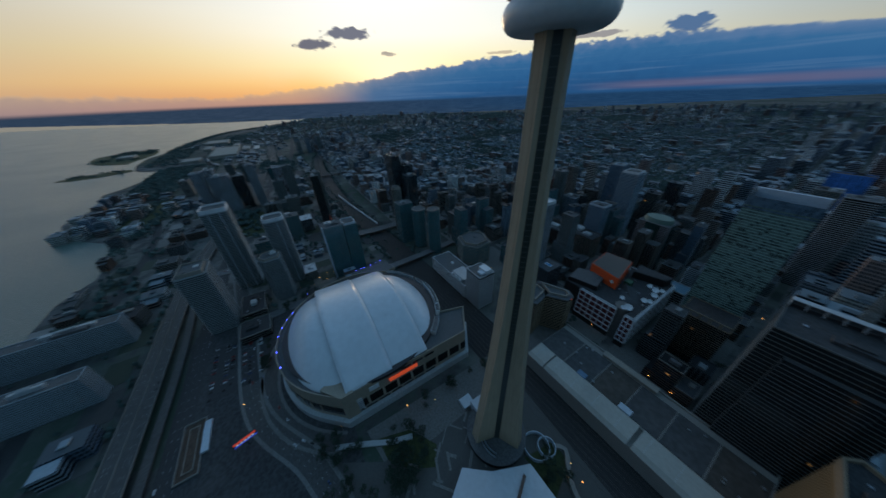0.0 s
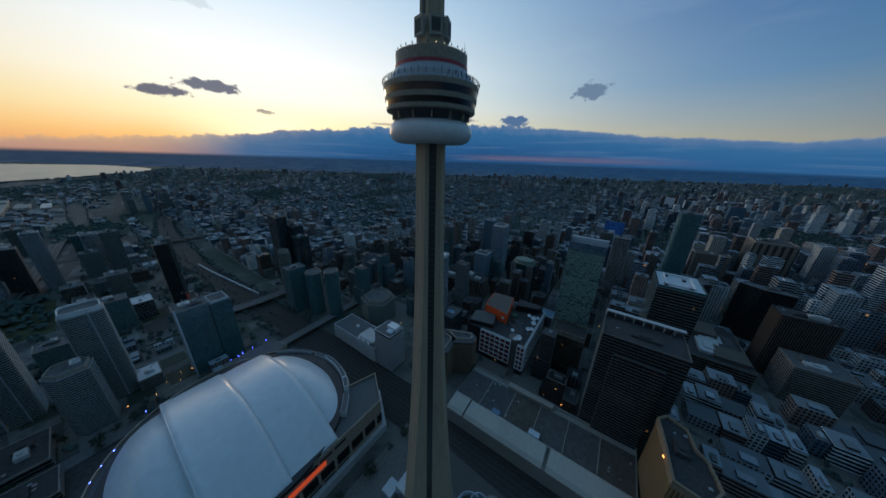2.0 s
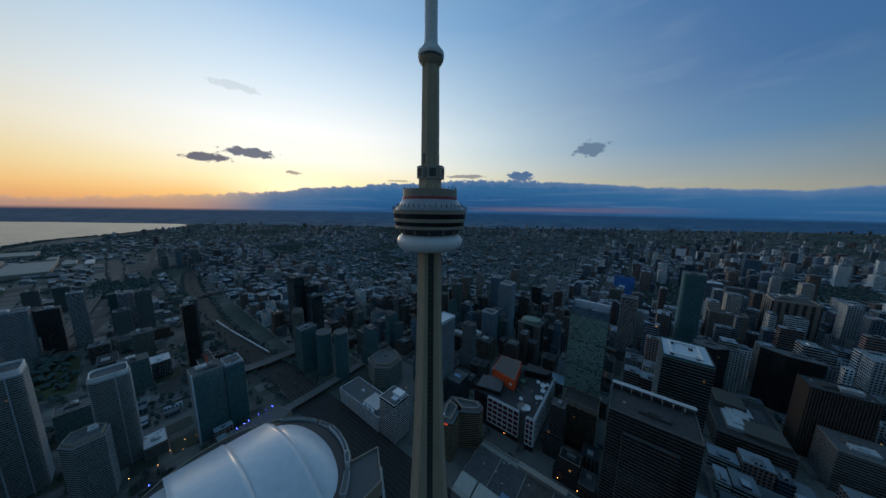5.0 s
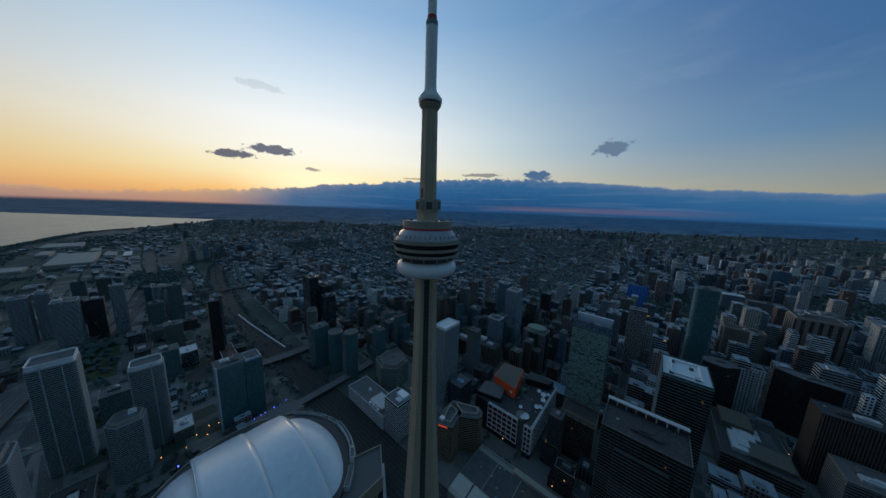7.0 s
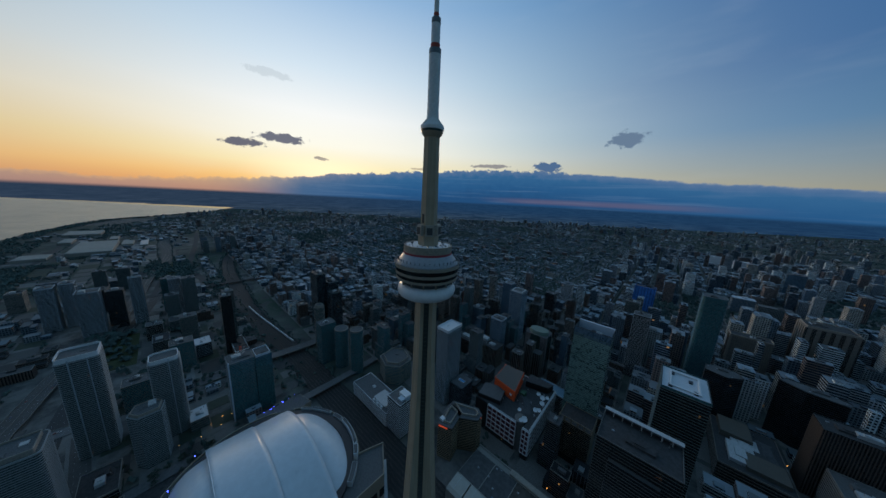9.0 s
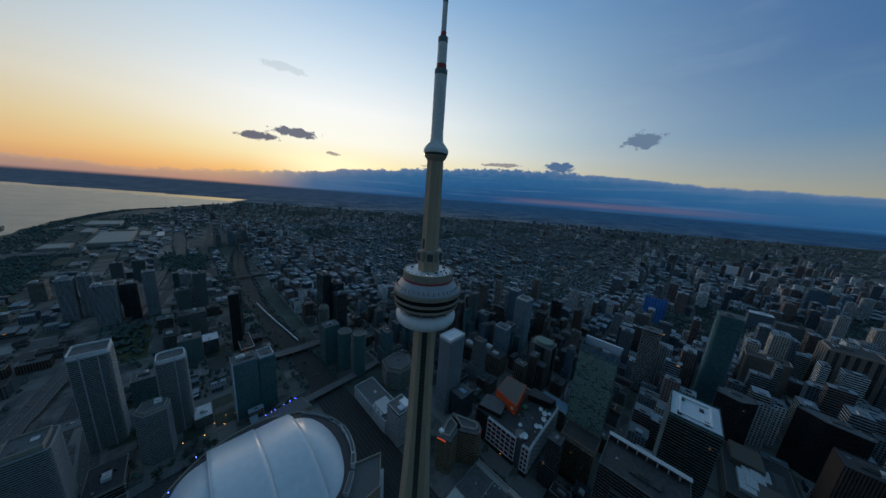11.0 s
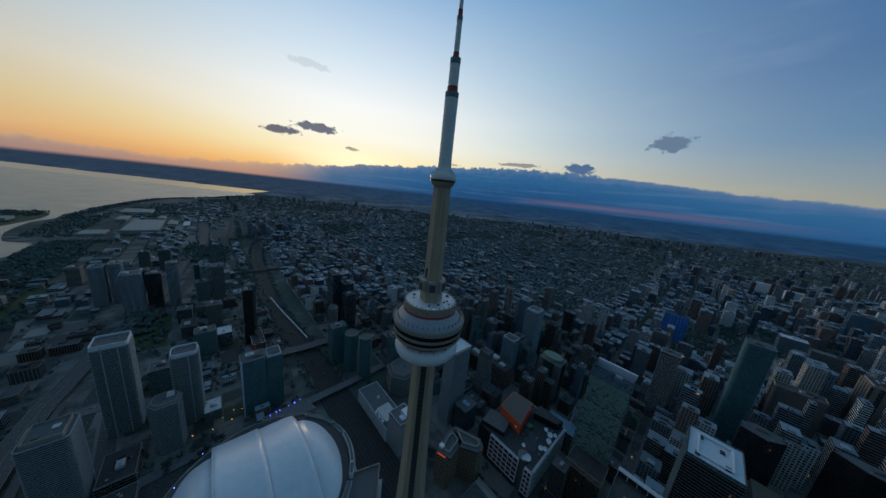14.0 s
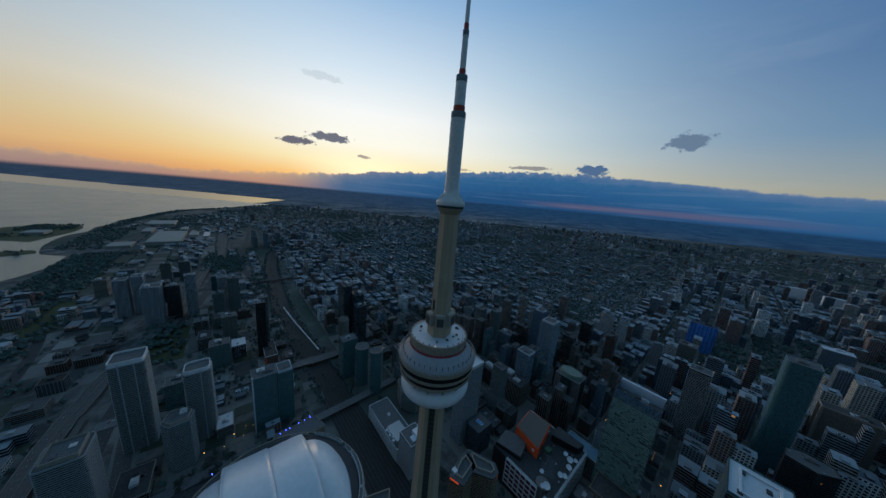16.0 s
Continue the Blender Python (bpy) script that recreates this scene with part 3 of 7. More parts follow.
for k, off in enumerate((-13.6, 13.6, 0.0)):
    side_line = []
    for i, (x, y) in enumerate(HIGHWAY):
        (ax, ay), (bx, by) = HIGHWAY[max(0, i - 1)], HIGHWAY[min(len(HIGHWAY) - 1, i + 1)]
        d = math.hypot(bx - ax, by - ay)
        side_line.append((x - (by - ay) / d * off, y + (bx - ax) / d * off))
    structure("trim_%d" % (k + 1), mesh_of("barrier", *strip(side_line, 0.5, 10.0, 1.1, [z + 1.0 for z in deck_z]), CONCRETE_PLAIN), "concrete barrier along the expressway", "barrier")
RAMP_WAY = dense([(420, -322), (150, -320), (-120, -316), (-330, -312), (-470, -318), (-580, -316)], 40)
ramp_z = [8.6 if x < -480 else 5.6 if x > -150 else 5.6 + 3.0 * (-150 - x) / 330 for x, y in RAMP_WAY]
structure("road_6", mesh_of("road", *strip(RAMP_WAY, 9.0, 6.0, 1.2, ramp_z), ROADWAY), "narrow ramp beside the raised expressway", "road")
LOWER = dense([(700, -300), (250, -300), (-170, -296), (-500, -285), (-640, -280), (-900, -236), (-1123, -190), (-1250, -178), (-1640, -145), (-2200, -90)], 60)
structure("road_2", mesh_of("road", *strip(LOWER, 22.0, 0.12, 0.3), ASPHALT), "wide street below the expressway", "road")
QUAY = dense([(500, -440), (0, -440), (-380, -455), (-700, -455), (-950, -480), (-1300, -560), (-1700, -600), (-2300, -560), (-2900, -600)], 60)
structure("road_3", mesh_of("road", *strip(QUAY, 18.0, 0.12, 0.3), ASPHALT), "street along the waterfront", "road")
RAIL = dense([(900, 75), (300, 72), (0, 72), (-290, 66), (-540, 56), (-720, 38), (-900, 32), (-1200, 48), (-1511, 68), (-1900, 150), (-2500, 420), (-3500, 900)], 40)
structure("railway", mesh_of("railway", *strip(RAIL, 58.0, 0.14, 0.3), plain("track_ballast", (0.036, 0.035, 0.035, 1), 0.95, grain=0.5, vary=0.35)), "wide bed of brown ballast for the railway", "railway")
FORK = dense([(-900, 26), (-1150, 0), (-1400, -45), (-1700, -60), (-2300, 0), (-3000, 60)], 40)
structure("railway_2", mesh_of("railway", *strip(FORK, 24.0, 0.16, 0.3), ASPHALT), "branch of the railway", "railway")
RUSTY = plain("worn_rail_steel", (0.13, 0.115, 0.105, 1), 0.6, 0.4)
for k in range(9):
    off = -24 + 6 * k
    for rail in (-0.75, 0.75):
        line = []
        for i, (x, y) in enumerate(RAIL[:60]):
            (ax, ay), (bx, by) = RAIL[max(0, i - 1)], RAIL[min(len(RAIL) - 1, i + 1)]
            d = math.hypot(bx - ax, by - ay)
            line.append((x - (by - ay) / d * (off + rail), y + (bx - ax) / d * (off + rail)))
        if rail < 0:
            track = thing("railway_track", "pair of worn steel rails on the ballast bed", "railway track", group="railway tracks")
        part("rail", mesh_of("rail", *strip(line, 0.2, 0.34, 0.2), RUSTY), track)
take(-3000, 30, 1000, 105, 0)

# streets of the grid, taken as gaps between the blocks
STREETS_X = [-2900, -2700, -2500, -2310, -2120, -1930, -1740, -1560, -1390, -1230, -1100, -970, -850, -740, -640, -535, -430, -300, -205, -100, 5, 110, 215, 330, 430, 540, 650, 770, 890, 1020, 1150, 1300]
STREETS_Y = [110, 185, 262, 345, 420, 500, 560, 612, 700, 765, 830, 920, 1010, 1110, 1210, 1310, 1410, 1510, 1610, 1710, 1810, 1930, 2050, 2170, 2290, 2410, 2530, 2650, 2760, 2900, 3050, 3200]

# ---- the great concrete tower ----
tower = thing("observation_tower", "very tall tapering grey concrete tower with a round pod and mast", "tower")
FACING = radians(-40)  # the glazed recess between two legs looks this way
def shaft_ring(z):
    s = (1 - z / 332.0)
    r, hw, c, vw = 7.2 + 19.8 * s ** 1.9, 3.6 + 1.5 * s, 5.4 + 4.6 * s ** 1.6, 2.3 + 0.7 * s
    pts = []
    for k in range(3):
        leg, valley = FACING + radians(60 + 120 * k), FACING + radians(120 + 120 * k)
        for lat in (-hw, hw):
            pts.append((r * math.cos(leg) - lat * math.sin(leg), r * math.sin(leg) + lat * math.cos(leg)))
        for lat in (-vw, vw):
            pts.append((c * math.cos(valley) - lat * math.sin(valley), c * math.sin(valley) + lat * math.cos(valley)))
    return pts
levels = [332.0 * (i / 54.0) for i in range(55)]
rings = [shaft_ring(z) for z in levels]
verts = [(x, y, z) for ring, z in zip(rings, levels) for x, y in ring]
faces = [(k * 12 + i, k * 12 + (i + 1) % 12, (k + 1) * 12 + (i + 1) % 12, (k + 1) * 12 + i) for k in range(54) for i in range(12)]
part("shaft", mesh_of("shaft", verts, faces, CONCRETE), tower)
# lift shafts glazed between the legs, with a rung at each landing
for k in range(3):
    a = FACING + radians(120 * k)
    v, f = [], []
    for i, z in enumerate(levels):
        s = 1 - z / 332.0
        c, vw = 5.4 + 4.6 * s ** 1.6 + 0.12, (2.3 + 0.7 * s) * 0.8
        for lat in (-vw, vw):
            v.append((c * math.cos(a) - lat * math.sin(a), c * math.sin(a) + lat * math.cos(a), z))
        if i:
            f.append((2 * i - 2, 2 * i - 1, 2 * i + 1, 2 * i))
    part("lift_window", mesh_of("lift_window", v, f, LIFT_GLASS), tower, label="dark strip of glazing before the lifts")
rung = mesh_of("rung", *box(-0.25, -1.8, 0, 0.2, 1.8, 0.5), RUNG)
for i in range(92):
    z = 8 + i * 3.5
    s = 1 - z / 332.0
    c = 5.4 + 4.6 * s ** 1.6 + 0.15
    part("rung", rung, tower, (c * math.cos(FACING), c * math.sin(FACING), z), turn=FACING)
# joints down the flat ends of the legs
for k in range(3):
    for side in (-1, 1):
        leg = FACING + radians(60 + 120 * k)
        v, f = [], []
        for i, z in enumerate(levels):
            s = 1 - z / 332.0
            r, hw = 7.2 + 19.8 * s ** 1.9 + 0.06, (3.6 + 1.5 * s) * 0.55
            for lat in (side * hw - 0.12, side * hw + 0.12):
                v.append((r * math.cos(leg) - lat * math.sin(leg), r * math.sin(leg) + lat * math.cos(leg), z))
            if i:
                f.append((2 * i - 2, 2 * i - 1, 2 * i + 1, 2 * i))
        part("joint", mesh_of("joint", v, f, JOINT), tower)

def turned(name, profile, mat, label="", smooth=True, n=72):
    return part(name, mesh_of(name, *lathe(profile, n), mat, smooth), tower, label=label)
ring = [(16.2 + 5.0 * math.cos(radians(a)), 336.4 + 5.2 * math.sin(radians(a))) for a in range(-90, 91, 12)]
turned("radome", [(6.0, 331.2)] + ring + [(15.0, 341.6)], RADOME, "fat white ring under the pod")
turned("lower_window", [(17.6, 341.4), (19.9, 345.0)], GREY_GLASS, "sloping dark windows", False)
turned("soffit", [(15.0, 341.5), (17.6, 341.4)], DARK_METAL)
pier = mesh_of("window_pier", *prism([(-0.3, -0.35), (1.0, -0.35), (1.0, 0.35), (-0.3, 0.35)], 0, 3.7), CREAM)
for i in range(14):
    a = 2 * math.pi * i / 14
    part("window_pier", pier, tower, (18.6 * math.cos(a), 18.6 * math.sin(a), 341.4), turn=a)
turned("band", [(19.9, 345.0), (21.9, 345.1), (22.2, 345.4), (22.2, 347.0), (21.6, 347.1)], CREAM, smooth=False)
turned("middle_window", [(22.05, 347.0), (22.4, 349.4)], BLACK_GLASS, "dark ring of windows", False)
turned("band", [(21.5, 349.3), (22.7, 349.4), (22.8, 351.4), (22.3, 351.5)], CREAM, smooth=False)
turned("upper_window", [(22.75, 351.4), (23.1, 354.3)], BLACK_GLASS, "black ring of windows", False)
turned("band", [(22.4, 354.2), (23.3, 354.3), (23.4, 356.3), (21.0, 356.4)], CREAM, smooth=False)
turned("roof_slope", [(22.0, 356.5), (20.6, 358.8), (17.1, 363.3)], SLANT_ROOF, "pale sloping roof panels")
turned("stripe", [(17.3, 362.8), (17.4, 364.5)], RED_DARK, "dull red stripe round the drum", False)
turned("drum", [(17.1, 364.4), (17.1, 369.2), (16.4, 369.3), (16.4, 368.6), (5.0, 368.7)], CREAM, smooth=False)
turned("drum_roof", [(16.3, 368.75), (5.0, 368.9)], WHITE_ROOF, "pale roof of the drum", False)
# edge rail of hoops round the open deck
hoop_v, hoop_f = [], []
for i in range(13):
    a = math.pi * i / 12
    for w_ in (-0.06, 0.06):
        hoop_v += [(1.3 * math.sin(a) + 0.2, w_, 1.25 - 1.25 * math.cos(a)), (1.3 * math.sin(a) - 0.05, w_, 1.25 - 1.1 * math.cos(a))]
    if i:
        b0 = 4 * i
        hoop_f += [(b0 - 4, b0, b0 + 2, b0 - 2), (b0 - 3, b0 - 1, b0 + 3, b0 + 1), (b0 - 4, b0 - 3, b0 + 1, b0), (b0 - 2, b0 + 2, b0 + 3, b0 - 1)]
hoop = mesh_of("rail_hoop", hoop_v, hoop_f, STEEL)
for i in range(60):
    a = 2 * math.pi * i / 60
    part("rail_hoop", hoop, tower, (22.4 * math.cos(a), 22.4 * math.sin(a), 356.3), turn=a)
for z, r in ((357.6, 23.8), (358.8, 22.9)):
    turned("rail", [(r - 0.1, z), (r, z - 0.1), (r + 0.1, z), (r, z + 0.1), (r - 0.1, z)], STEEL)
rib = mesh_of("roof_rib", [(0, -0.06, 0), (0, 0.06, 0), (-4.9, 0.06, 6.85), (-4.9, -0.06, 6.85), (0, -0.06, 0.12), (0, 0.06, 0.12), (-4.9, 0.06, 6.97), (-4.9, -0.06, 6.97)],
              [(4, 5, 6, 7), (0, 3, 2, 1), (0, 1, 5, 4), (2, 3, 7, 6), (1, 2, 6, 5), (3, 0, 4, 7)], STEEL)
for i in range(36):
    a = 2 * math.pi * i / 36
    part("roof_rib", rib, tower, (22.0 * math.cos(a), 22.0 * math.sin(a), 356.5), turn=a)
post = mesh_of("deck_post", *box(-0.14, -0.14, 0, 0.14, 0.14, 2.3), DARK_METAL)
for i in range(40):
    a = 2 * math.pi * (i + 0.5) / 40
    part("deck_post", post, tower, (20.9 * math.cos(a), 20.9 * math.sin(a), 357.9), turn=a)
lamp = mesh_of("rim_lamp", *lathe([(0.01, 0), (0.14, 0.08), (0.14, 0.3), (0.01, 0.4)], 8), WARM_LAMP)
dark_lamp = mesh_of("rim_lamp", *lathe([(0.01, 0), (0.28, 0.1), (0.28, 0.7), (0.01, 0.9)], 8), DARK_METAL)
for i in range(30):
    a = FACING + 2 * math.pi * (i + 0.5) / 30
    part("rim_lamp", lamp if i in (0, 29) else dark_lamp, tower, (16.7 * math.cos(a), 16.7 * math.sin(a), 369.7))
for i in range(16):
    a, r = rng.uniform(0, 6.28), rng.uniform(9.0, 15.2)
    s = rng.uniform(0.3, 0.8)
    part("roof_unit", mesh_of("roof_unit", *box(-s, -s * 0.7, 0, s, s * 0.7, s * rng.uniform(0.8, 1.8)), DARK_METAL if rng.random() < 0.6 else PALE_PANEL), tower, (r * math.cos(a), r * math.sin(a), 368.7), turn=a)
for i in range(4):
    a = rng.uniform(0, 6.28)
    part("aerial", mesh_of("aerial", *prism(ring_points(0.1, 6), 0, rng.uniform(3, 5)), STEEL), tower, (15.8 * math.cos(a), 15.8 * math.sin(a), 369.6))
# upper shaft and its equipment boxes
BOX_SKIN = plain("dusty_tan_panel", (0.36, 0.33, 0.28, 1), 0.7, grain=0.8)
BOX_GRILLE = plain("dark_box_grille", (0.06, 0.06, 0.058, 1), 0.7)
HEX = radians(-40 + 30)
part("plinth", mesh_of("plinth", *prism(ring_points(7.3, 6, HEX), 368.6, 377.0), CONCRETE), tower)
part("upper_shaft", mesh_of("upper_shaft", *prism(ring_points(6.0, 6, HEX), 368.6, 442.0, 0.86), CONCRETE), tower)
for k, (w_, h0, h1) in enumerate(((6.4, 376.0, 383.4), (4.6, 376.4, 383.8), (5.4, 375.8, 383.0))):
    for spin in (0, 1):
        a = HEX + radians(30 + 120 * k + 60 * spin)
        if spin and k == 1:
            continue
        bx = mesh_of("equipment_box", *merged(box(-1.6, -w_ / 2, h0, 1.5, w_ / 2, h1), box(-1.2, -w_ / 2 + 0.5, h1, 1.1, w_ / 2 - 0.5, h1 + 0.4)), BOX_SKIN)
        crate = part("equipment_box", bx, tower, (6.9 * math.cos(a), 6.9 * math.sin(a), 0), "dusty tan metal equipment box", a)
        part("grille", mesh_of("grille", *box(1.45, -w_ / 2 + 0.7, h0 + 1.0, 1.6, w_ / 2 - 0.7, h1 - 1.2), BOX_GRILLE), crate)
part("shaft_window", mesh_of("shaft_window", *box(-0.15, -0.9, 384.5, 0.25, 0.9, 391.0), DARK_METAL), tower, (5.1 * math.cos(HEX + radians(-90)), 5.1 * math.sin(HEX + radians(-90)), 0), turn=HEX + radians(-90))
# high pod
turned("high_pod_base", [(4.9, 441.0), (6.6, 443.0), (7.2, 444.2)], CONCRETE)
turned("high_pod_window", [(7.2, 444.2), (7.5, 445.6)], plain("green_grey_glass", (0.05, 0.075, 0.07, 1), 0.2), "ring of green-grey windows", False)
turned("high_pod", [(7.6, 445.5), (7.8, 446.6), (7.7, 447.8), (6.7, 448.8), (5.2, 450.6), (4.3, 452.0), (3.95, 453.8), (3.8, 457.5)], MAST, "white ribbed cap of the high pod")
fin = mesh_of("cap_rib", [(7.75, -0.08, 448.0), (7.75, 0.08, 448.0), (4.35, 0.08, 452.2), (4.35, -0.08, 452.2), (7.2, -0.08, 447.6), (7.2, 0.08, 447.6), (4.0, 0.08, 451.8), (4.0, -0.08, 451.8)],
              [(0, 1, 2, 3), (1, 5, 6, 2), (4, 0, 3, 7), (0, 4, 5, 1), (3, 2, 6, 7)], MAST)
for i in range(28):
    part("cap_rib", fin, tower, turn=2 * math.pi * i / 28)
# mast in four lengths, each with a grey cap and a red foot
turned("mast_length", [(3.75, 457.0), (3.75, 489.6)], MAST, "white mast length")
turned("mast_cap", [(3.78, 489.6), (3.78, 492.6), (2.9, 492.9)], GREY_CAP, "grey cap")
turned("mast_foot", [(2.95, 492.8), (2.95, 495.4)], RED_PAINT, "red band")
turned("mast_length", [(2.8, 495.4), (2.75, 506.4)], MAST, "white mast length")
turned("mast_cap", [(2.85, 506.4), (2.85, 509.4), (1.6, 509.8)], GREY_CAP, "grey cap")
turned("mast_foot", [(1.65, 509.7), (1.65, 512.2)], RED_PAINT, "red band")
turned("mast_length", [(1.5, 512.2), (1.45, 526.8)], MAST, "white mast length")
turned("mast_cap", [(1.55, 526.8), (1.55, 529.0), (1.1, 529.2)], GREY_CAP, "grey cap")
turned("mast_foot", [(1.2, 529.1), (1.2, 531.8)], RED_PAINT, "red band")
turned("mast_length", [(1.05, 531.8), (0.95, 546.0), (0.5, 546.3), (0.4, 551.3)], MAST, "white mast length")
take(-32, -32, 32, 32)

# ---- stadium with its closed white roof ----
SX, SY = -192.0, -76.0
stadium = thing("stadium", "round concrete stadium with a closed white arched roof", "stadium", (SX, SY, 0))
stadium.scale = (0.93, 0.93, 1.0)
def arc(r, a0, a1, n):
    return [(r * math.cos(radians(a0 + (a1 - a0) * i / n)), r * math.sin(radians(a0 + (a1 - a0) * i / n))) for i in range(n + 1)]
# body: a round wall, squared off on its east side
plan = arc(117.0, 62, 318, 64) + [(106.0, -58.0), (106.0, 112.0), (66.0, 138.0)]
part("bowl_wall", mesh_of("bowl_wall", *prism(plan, 0, 33.0), CREAM), stadium, label="cream concrete outer wall")
part("deck_roof", mesh_of("deck_roof", *prism(grown(plan, -1.5), 33.0, 33.4), GRAVEL), stadium, label="grey flat roof round the dome")
part("parapet", mesh_of("parapet", *tube(plan, grown(plan, -1.2), 33.0, 35.2), CREAM), stadium)
part("plinth_band", mesh_of("plinth_band", *tube(grown(plan, 5.0), grown(plan, -0.5), 0, 7.5), PALE_PANEL), stadium, label="pale canopy over the ground floor")
part("dark_band", mesh_of("dark_band", *tube(grown(plan, 0.25), grown(plan, -0.5), 12.0, 21.5), BLACK_GLASS), stadium, label="dark band of windows")
part("gutter", mesh_of("gutter", *tube(arc(108.5, 0, 354, 60), arc(97.0, 0, 354, 60), 33.2, 36.2), GUTTER), stadium, label="black gutter round the dome")
mullion = mesh_of("wall_pier", *box(-0.5, -0.7, 12.6, 0.7, 0.7, 20.4), CREAM)
for i in range(38):
    a = radians(66 + 250 * i / 37)
    part("wall_pier", mullion, stadium, (117 * math.cos(a), 117 * math.sin(a), 0), turn=a)
east_pier = mesh_of("wall_pier", *box(-0.5, -1.5, 11.6, 0.9, 1.5, 22.0), CREAM)
for i in range(9):
    part("wall_pier", east_pier, stadium, (106.0, -50 + 19.0 * i, 0))
# east front: storeys of openings and a long sign
for i in range(7):
    part("opening", mesh_of("opening", *box(-0.2, -6.9, 8.4, 0.6, 6.9, 10.4), G_DARK), stadium, (106.0, -46 + 16.5 * i, 0))
    part("opening", mesh_of("opening", *box(-0.2, -6.9, 29.6, 0.5, 6.9, 32.0), G_WARM), stadium, (106.0, -46 + 16.5 * i, 0)) if i > 3 else None
part("sign", mesh_of("sign", *box(0, -19, 25.0, 0.9, 19, 28.8), RED_SIGN), stadium, (106.6, 16.0, 0), "long glowing red sign")
part("sign", mesh_of("sign", *box(0, -6, 25.8, 0.6, 6, 30.4), WHITE_PAINT), stadium, (106.0, -22.0, 0), "white board")
for a0 in (236, 247):
    pts_o, pts_i = arc(118.2, a0, a0 + 8.5, 6), arc(117.2, a0, a0 + 8.5, 6)
    part("sign", mesh_of("sign", *tube(pts_o + pts_i[::-1], grown(pts_o + pts_i[::-1], -0.05), 25.0, 28.0), RED_SIGN), stadium, label="glowing red sign")
stair = mesh_of("stair_slat", *box(0, -5, 0, 1.4, 5, 0.9), WHITE_PAINT)
for i in range(7):
    part("stair_slat", stair, stadium, (105.2, -43.0, 9.0 + 2.4 * i))
part("corner_tower", mesh_of("corner_tower", *prism([(84, -76), (107, -58), (107, -44), (96, -44), (78, -64)], 0, 36.5), CREAM), stadium, label="cream corner block under the roof's tip")

def shell(name, inside, height, x_range, y_range, nx, ny, mat, label, thick=1.4):
    """A roof panel over a plan, with its edge turned down."""
    v, f, index = [], [], {}
    for i in range(nx + 1):
        for j in range(ny + 1):
            x = x_range[0] + (x_range[1] - x_range[0]) * i / nx
            y = y_range[0] + (y_range[1] - y_range[0]) * j / ny
            x, y = inside(x, y)
            index[i, j] = len(v)
            v.append((x, y, height(x, y)))
    for i in range(nx):
        for j in range(ny):
            f.append((index[i, j], index[i + 1, j], index[i + 1, j + 1], index[i, j + 1]))
    rim = [index[i, 0] for i in range(nx + 1)] + [index[nx, j] for j in range(1, ny + 1)] + [index[i, ny] for i in range(nx - 1, -1, -1)] + [index[0, j] for j in range(ny - 1, 0, -1)]
    base = len(v)
    v += [(v[k][0], v[k][1], v[k][2] - thick) for k in rim]
    n = len(rim)
    f += [(rim[k], base + k, base + (k + 1) % n, rim[(k + 1) % n]) for k in range(n)]
    me = mesh_of(name, v, f, mat, True)
    return part(name, me, stadium, label=label)

keep = lambda x, y: (x, y)
arch = lambda x, y, h0=51.0, rise=36.0, half=105.0: h0 + rise * (1 - (x / half) ** 2)
shell("roof_panel", keep, lambda x, y: arch(x, y, 51.0, 36.5), (-105, 105), (-52, 4), 60, 10, DOME, "white arched roof panel", 2.6)
shell("roof_panel", keep, lambda x, y: arch(x, y, 49.4, 35.6, 104.0) - 0.0009 * max(0, y - 20) ** 2, (-104, 104), (2, 53), 60, 10, DOME, "white arched roof panel", 2.2)
def south_plan(u, t):
    half = 94.0 * math.sqrt(max(0.0, 1 - (t / 1.0) ** 2.3))
    return u * half, -50.0 - 53.5 * t
shell("roof_panel", south_plan, lambda x, y: 46.6 + 35.5 * (1 - (x / 95.0) ** 2 - (max(0.0, -50 - y) / 54.5) ** 2.2), (-1, 1), (0, 1), 60, 24, DOME, "white rounded roof panel at the south end", 1.6)
def north_plan(u, t):
    half = 89.0 * math.sqrt(max(0.0, 1 - t ** 2.2))
    return u * half, 51.0 + 47.0 * t
shell("roof_panel", north_plan, lambda x, y: 46.2 + 27.0 * (1 - (x / 91.0) ** 2 - (max(0.0, y - 51) / 48.5) ** 2.1), (-1, 1), (0, 1), 56, 20, DOME, "white rounded roof panel at the north end", 1.6)
# seams: raised ridges along the panels
def ridge(y, h0, rise, half, label=""):
    v, f = [], []
    for i in range(61):
        x = -half + 2 * half * i / 60
        z = h0 + rise * (1 - (x / half) ** 2)
        for dy, dz in ((-0.5, 0.0), (-0.3, 0.35), (0.3, 0.35), (0.5, 0.0)):
            v.append((x, y + dy, z + dz))
        if i:
            b0 = 4 * i
            f += [(b0 - 4 + k, b0 + k, b0 + k + 1, b0 - 3 + k) for k in range(3)]
    part("seam", mesh_of("seam", v, f, DOME, True), stadium)
ridge(-51.0, 51.0, 36.5, 105.0)
# eaves: dark line under each straight edge
for s in (-1, 1):
    part("eave", mesh_of("eave", *box(s * 103.5 - 1.2, -52, 33.4, s * 103.5 + 1.2, 53, 34.9), CREAM), stadium)
part("eave_gap", mesh_of("eave_gap", *box(104.0, -50, 34.6, 105.2, 51, 35.3), GUTTER), stadium, label="dark gap under the roof edge")
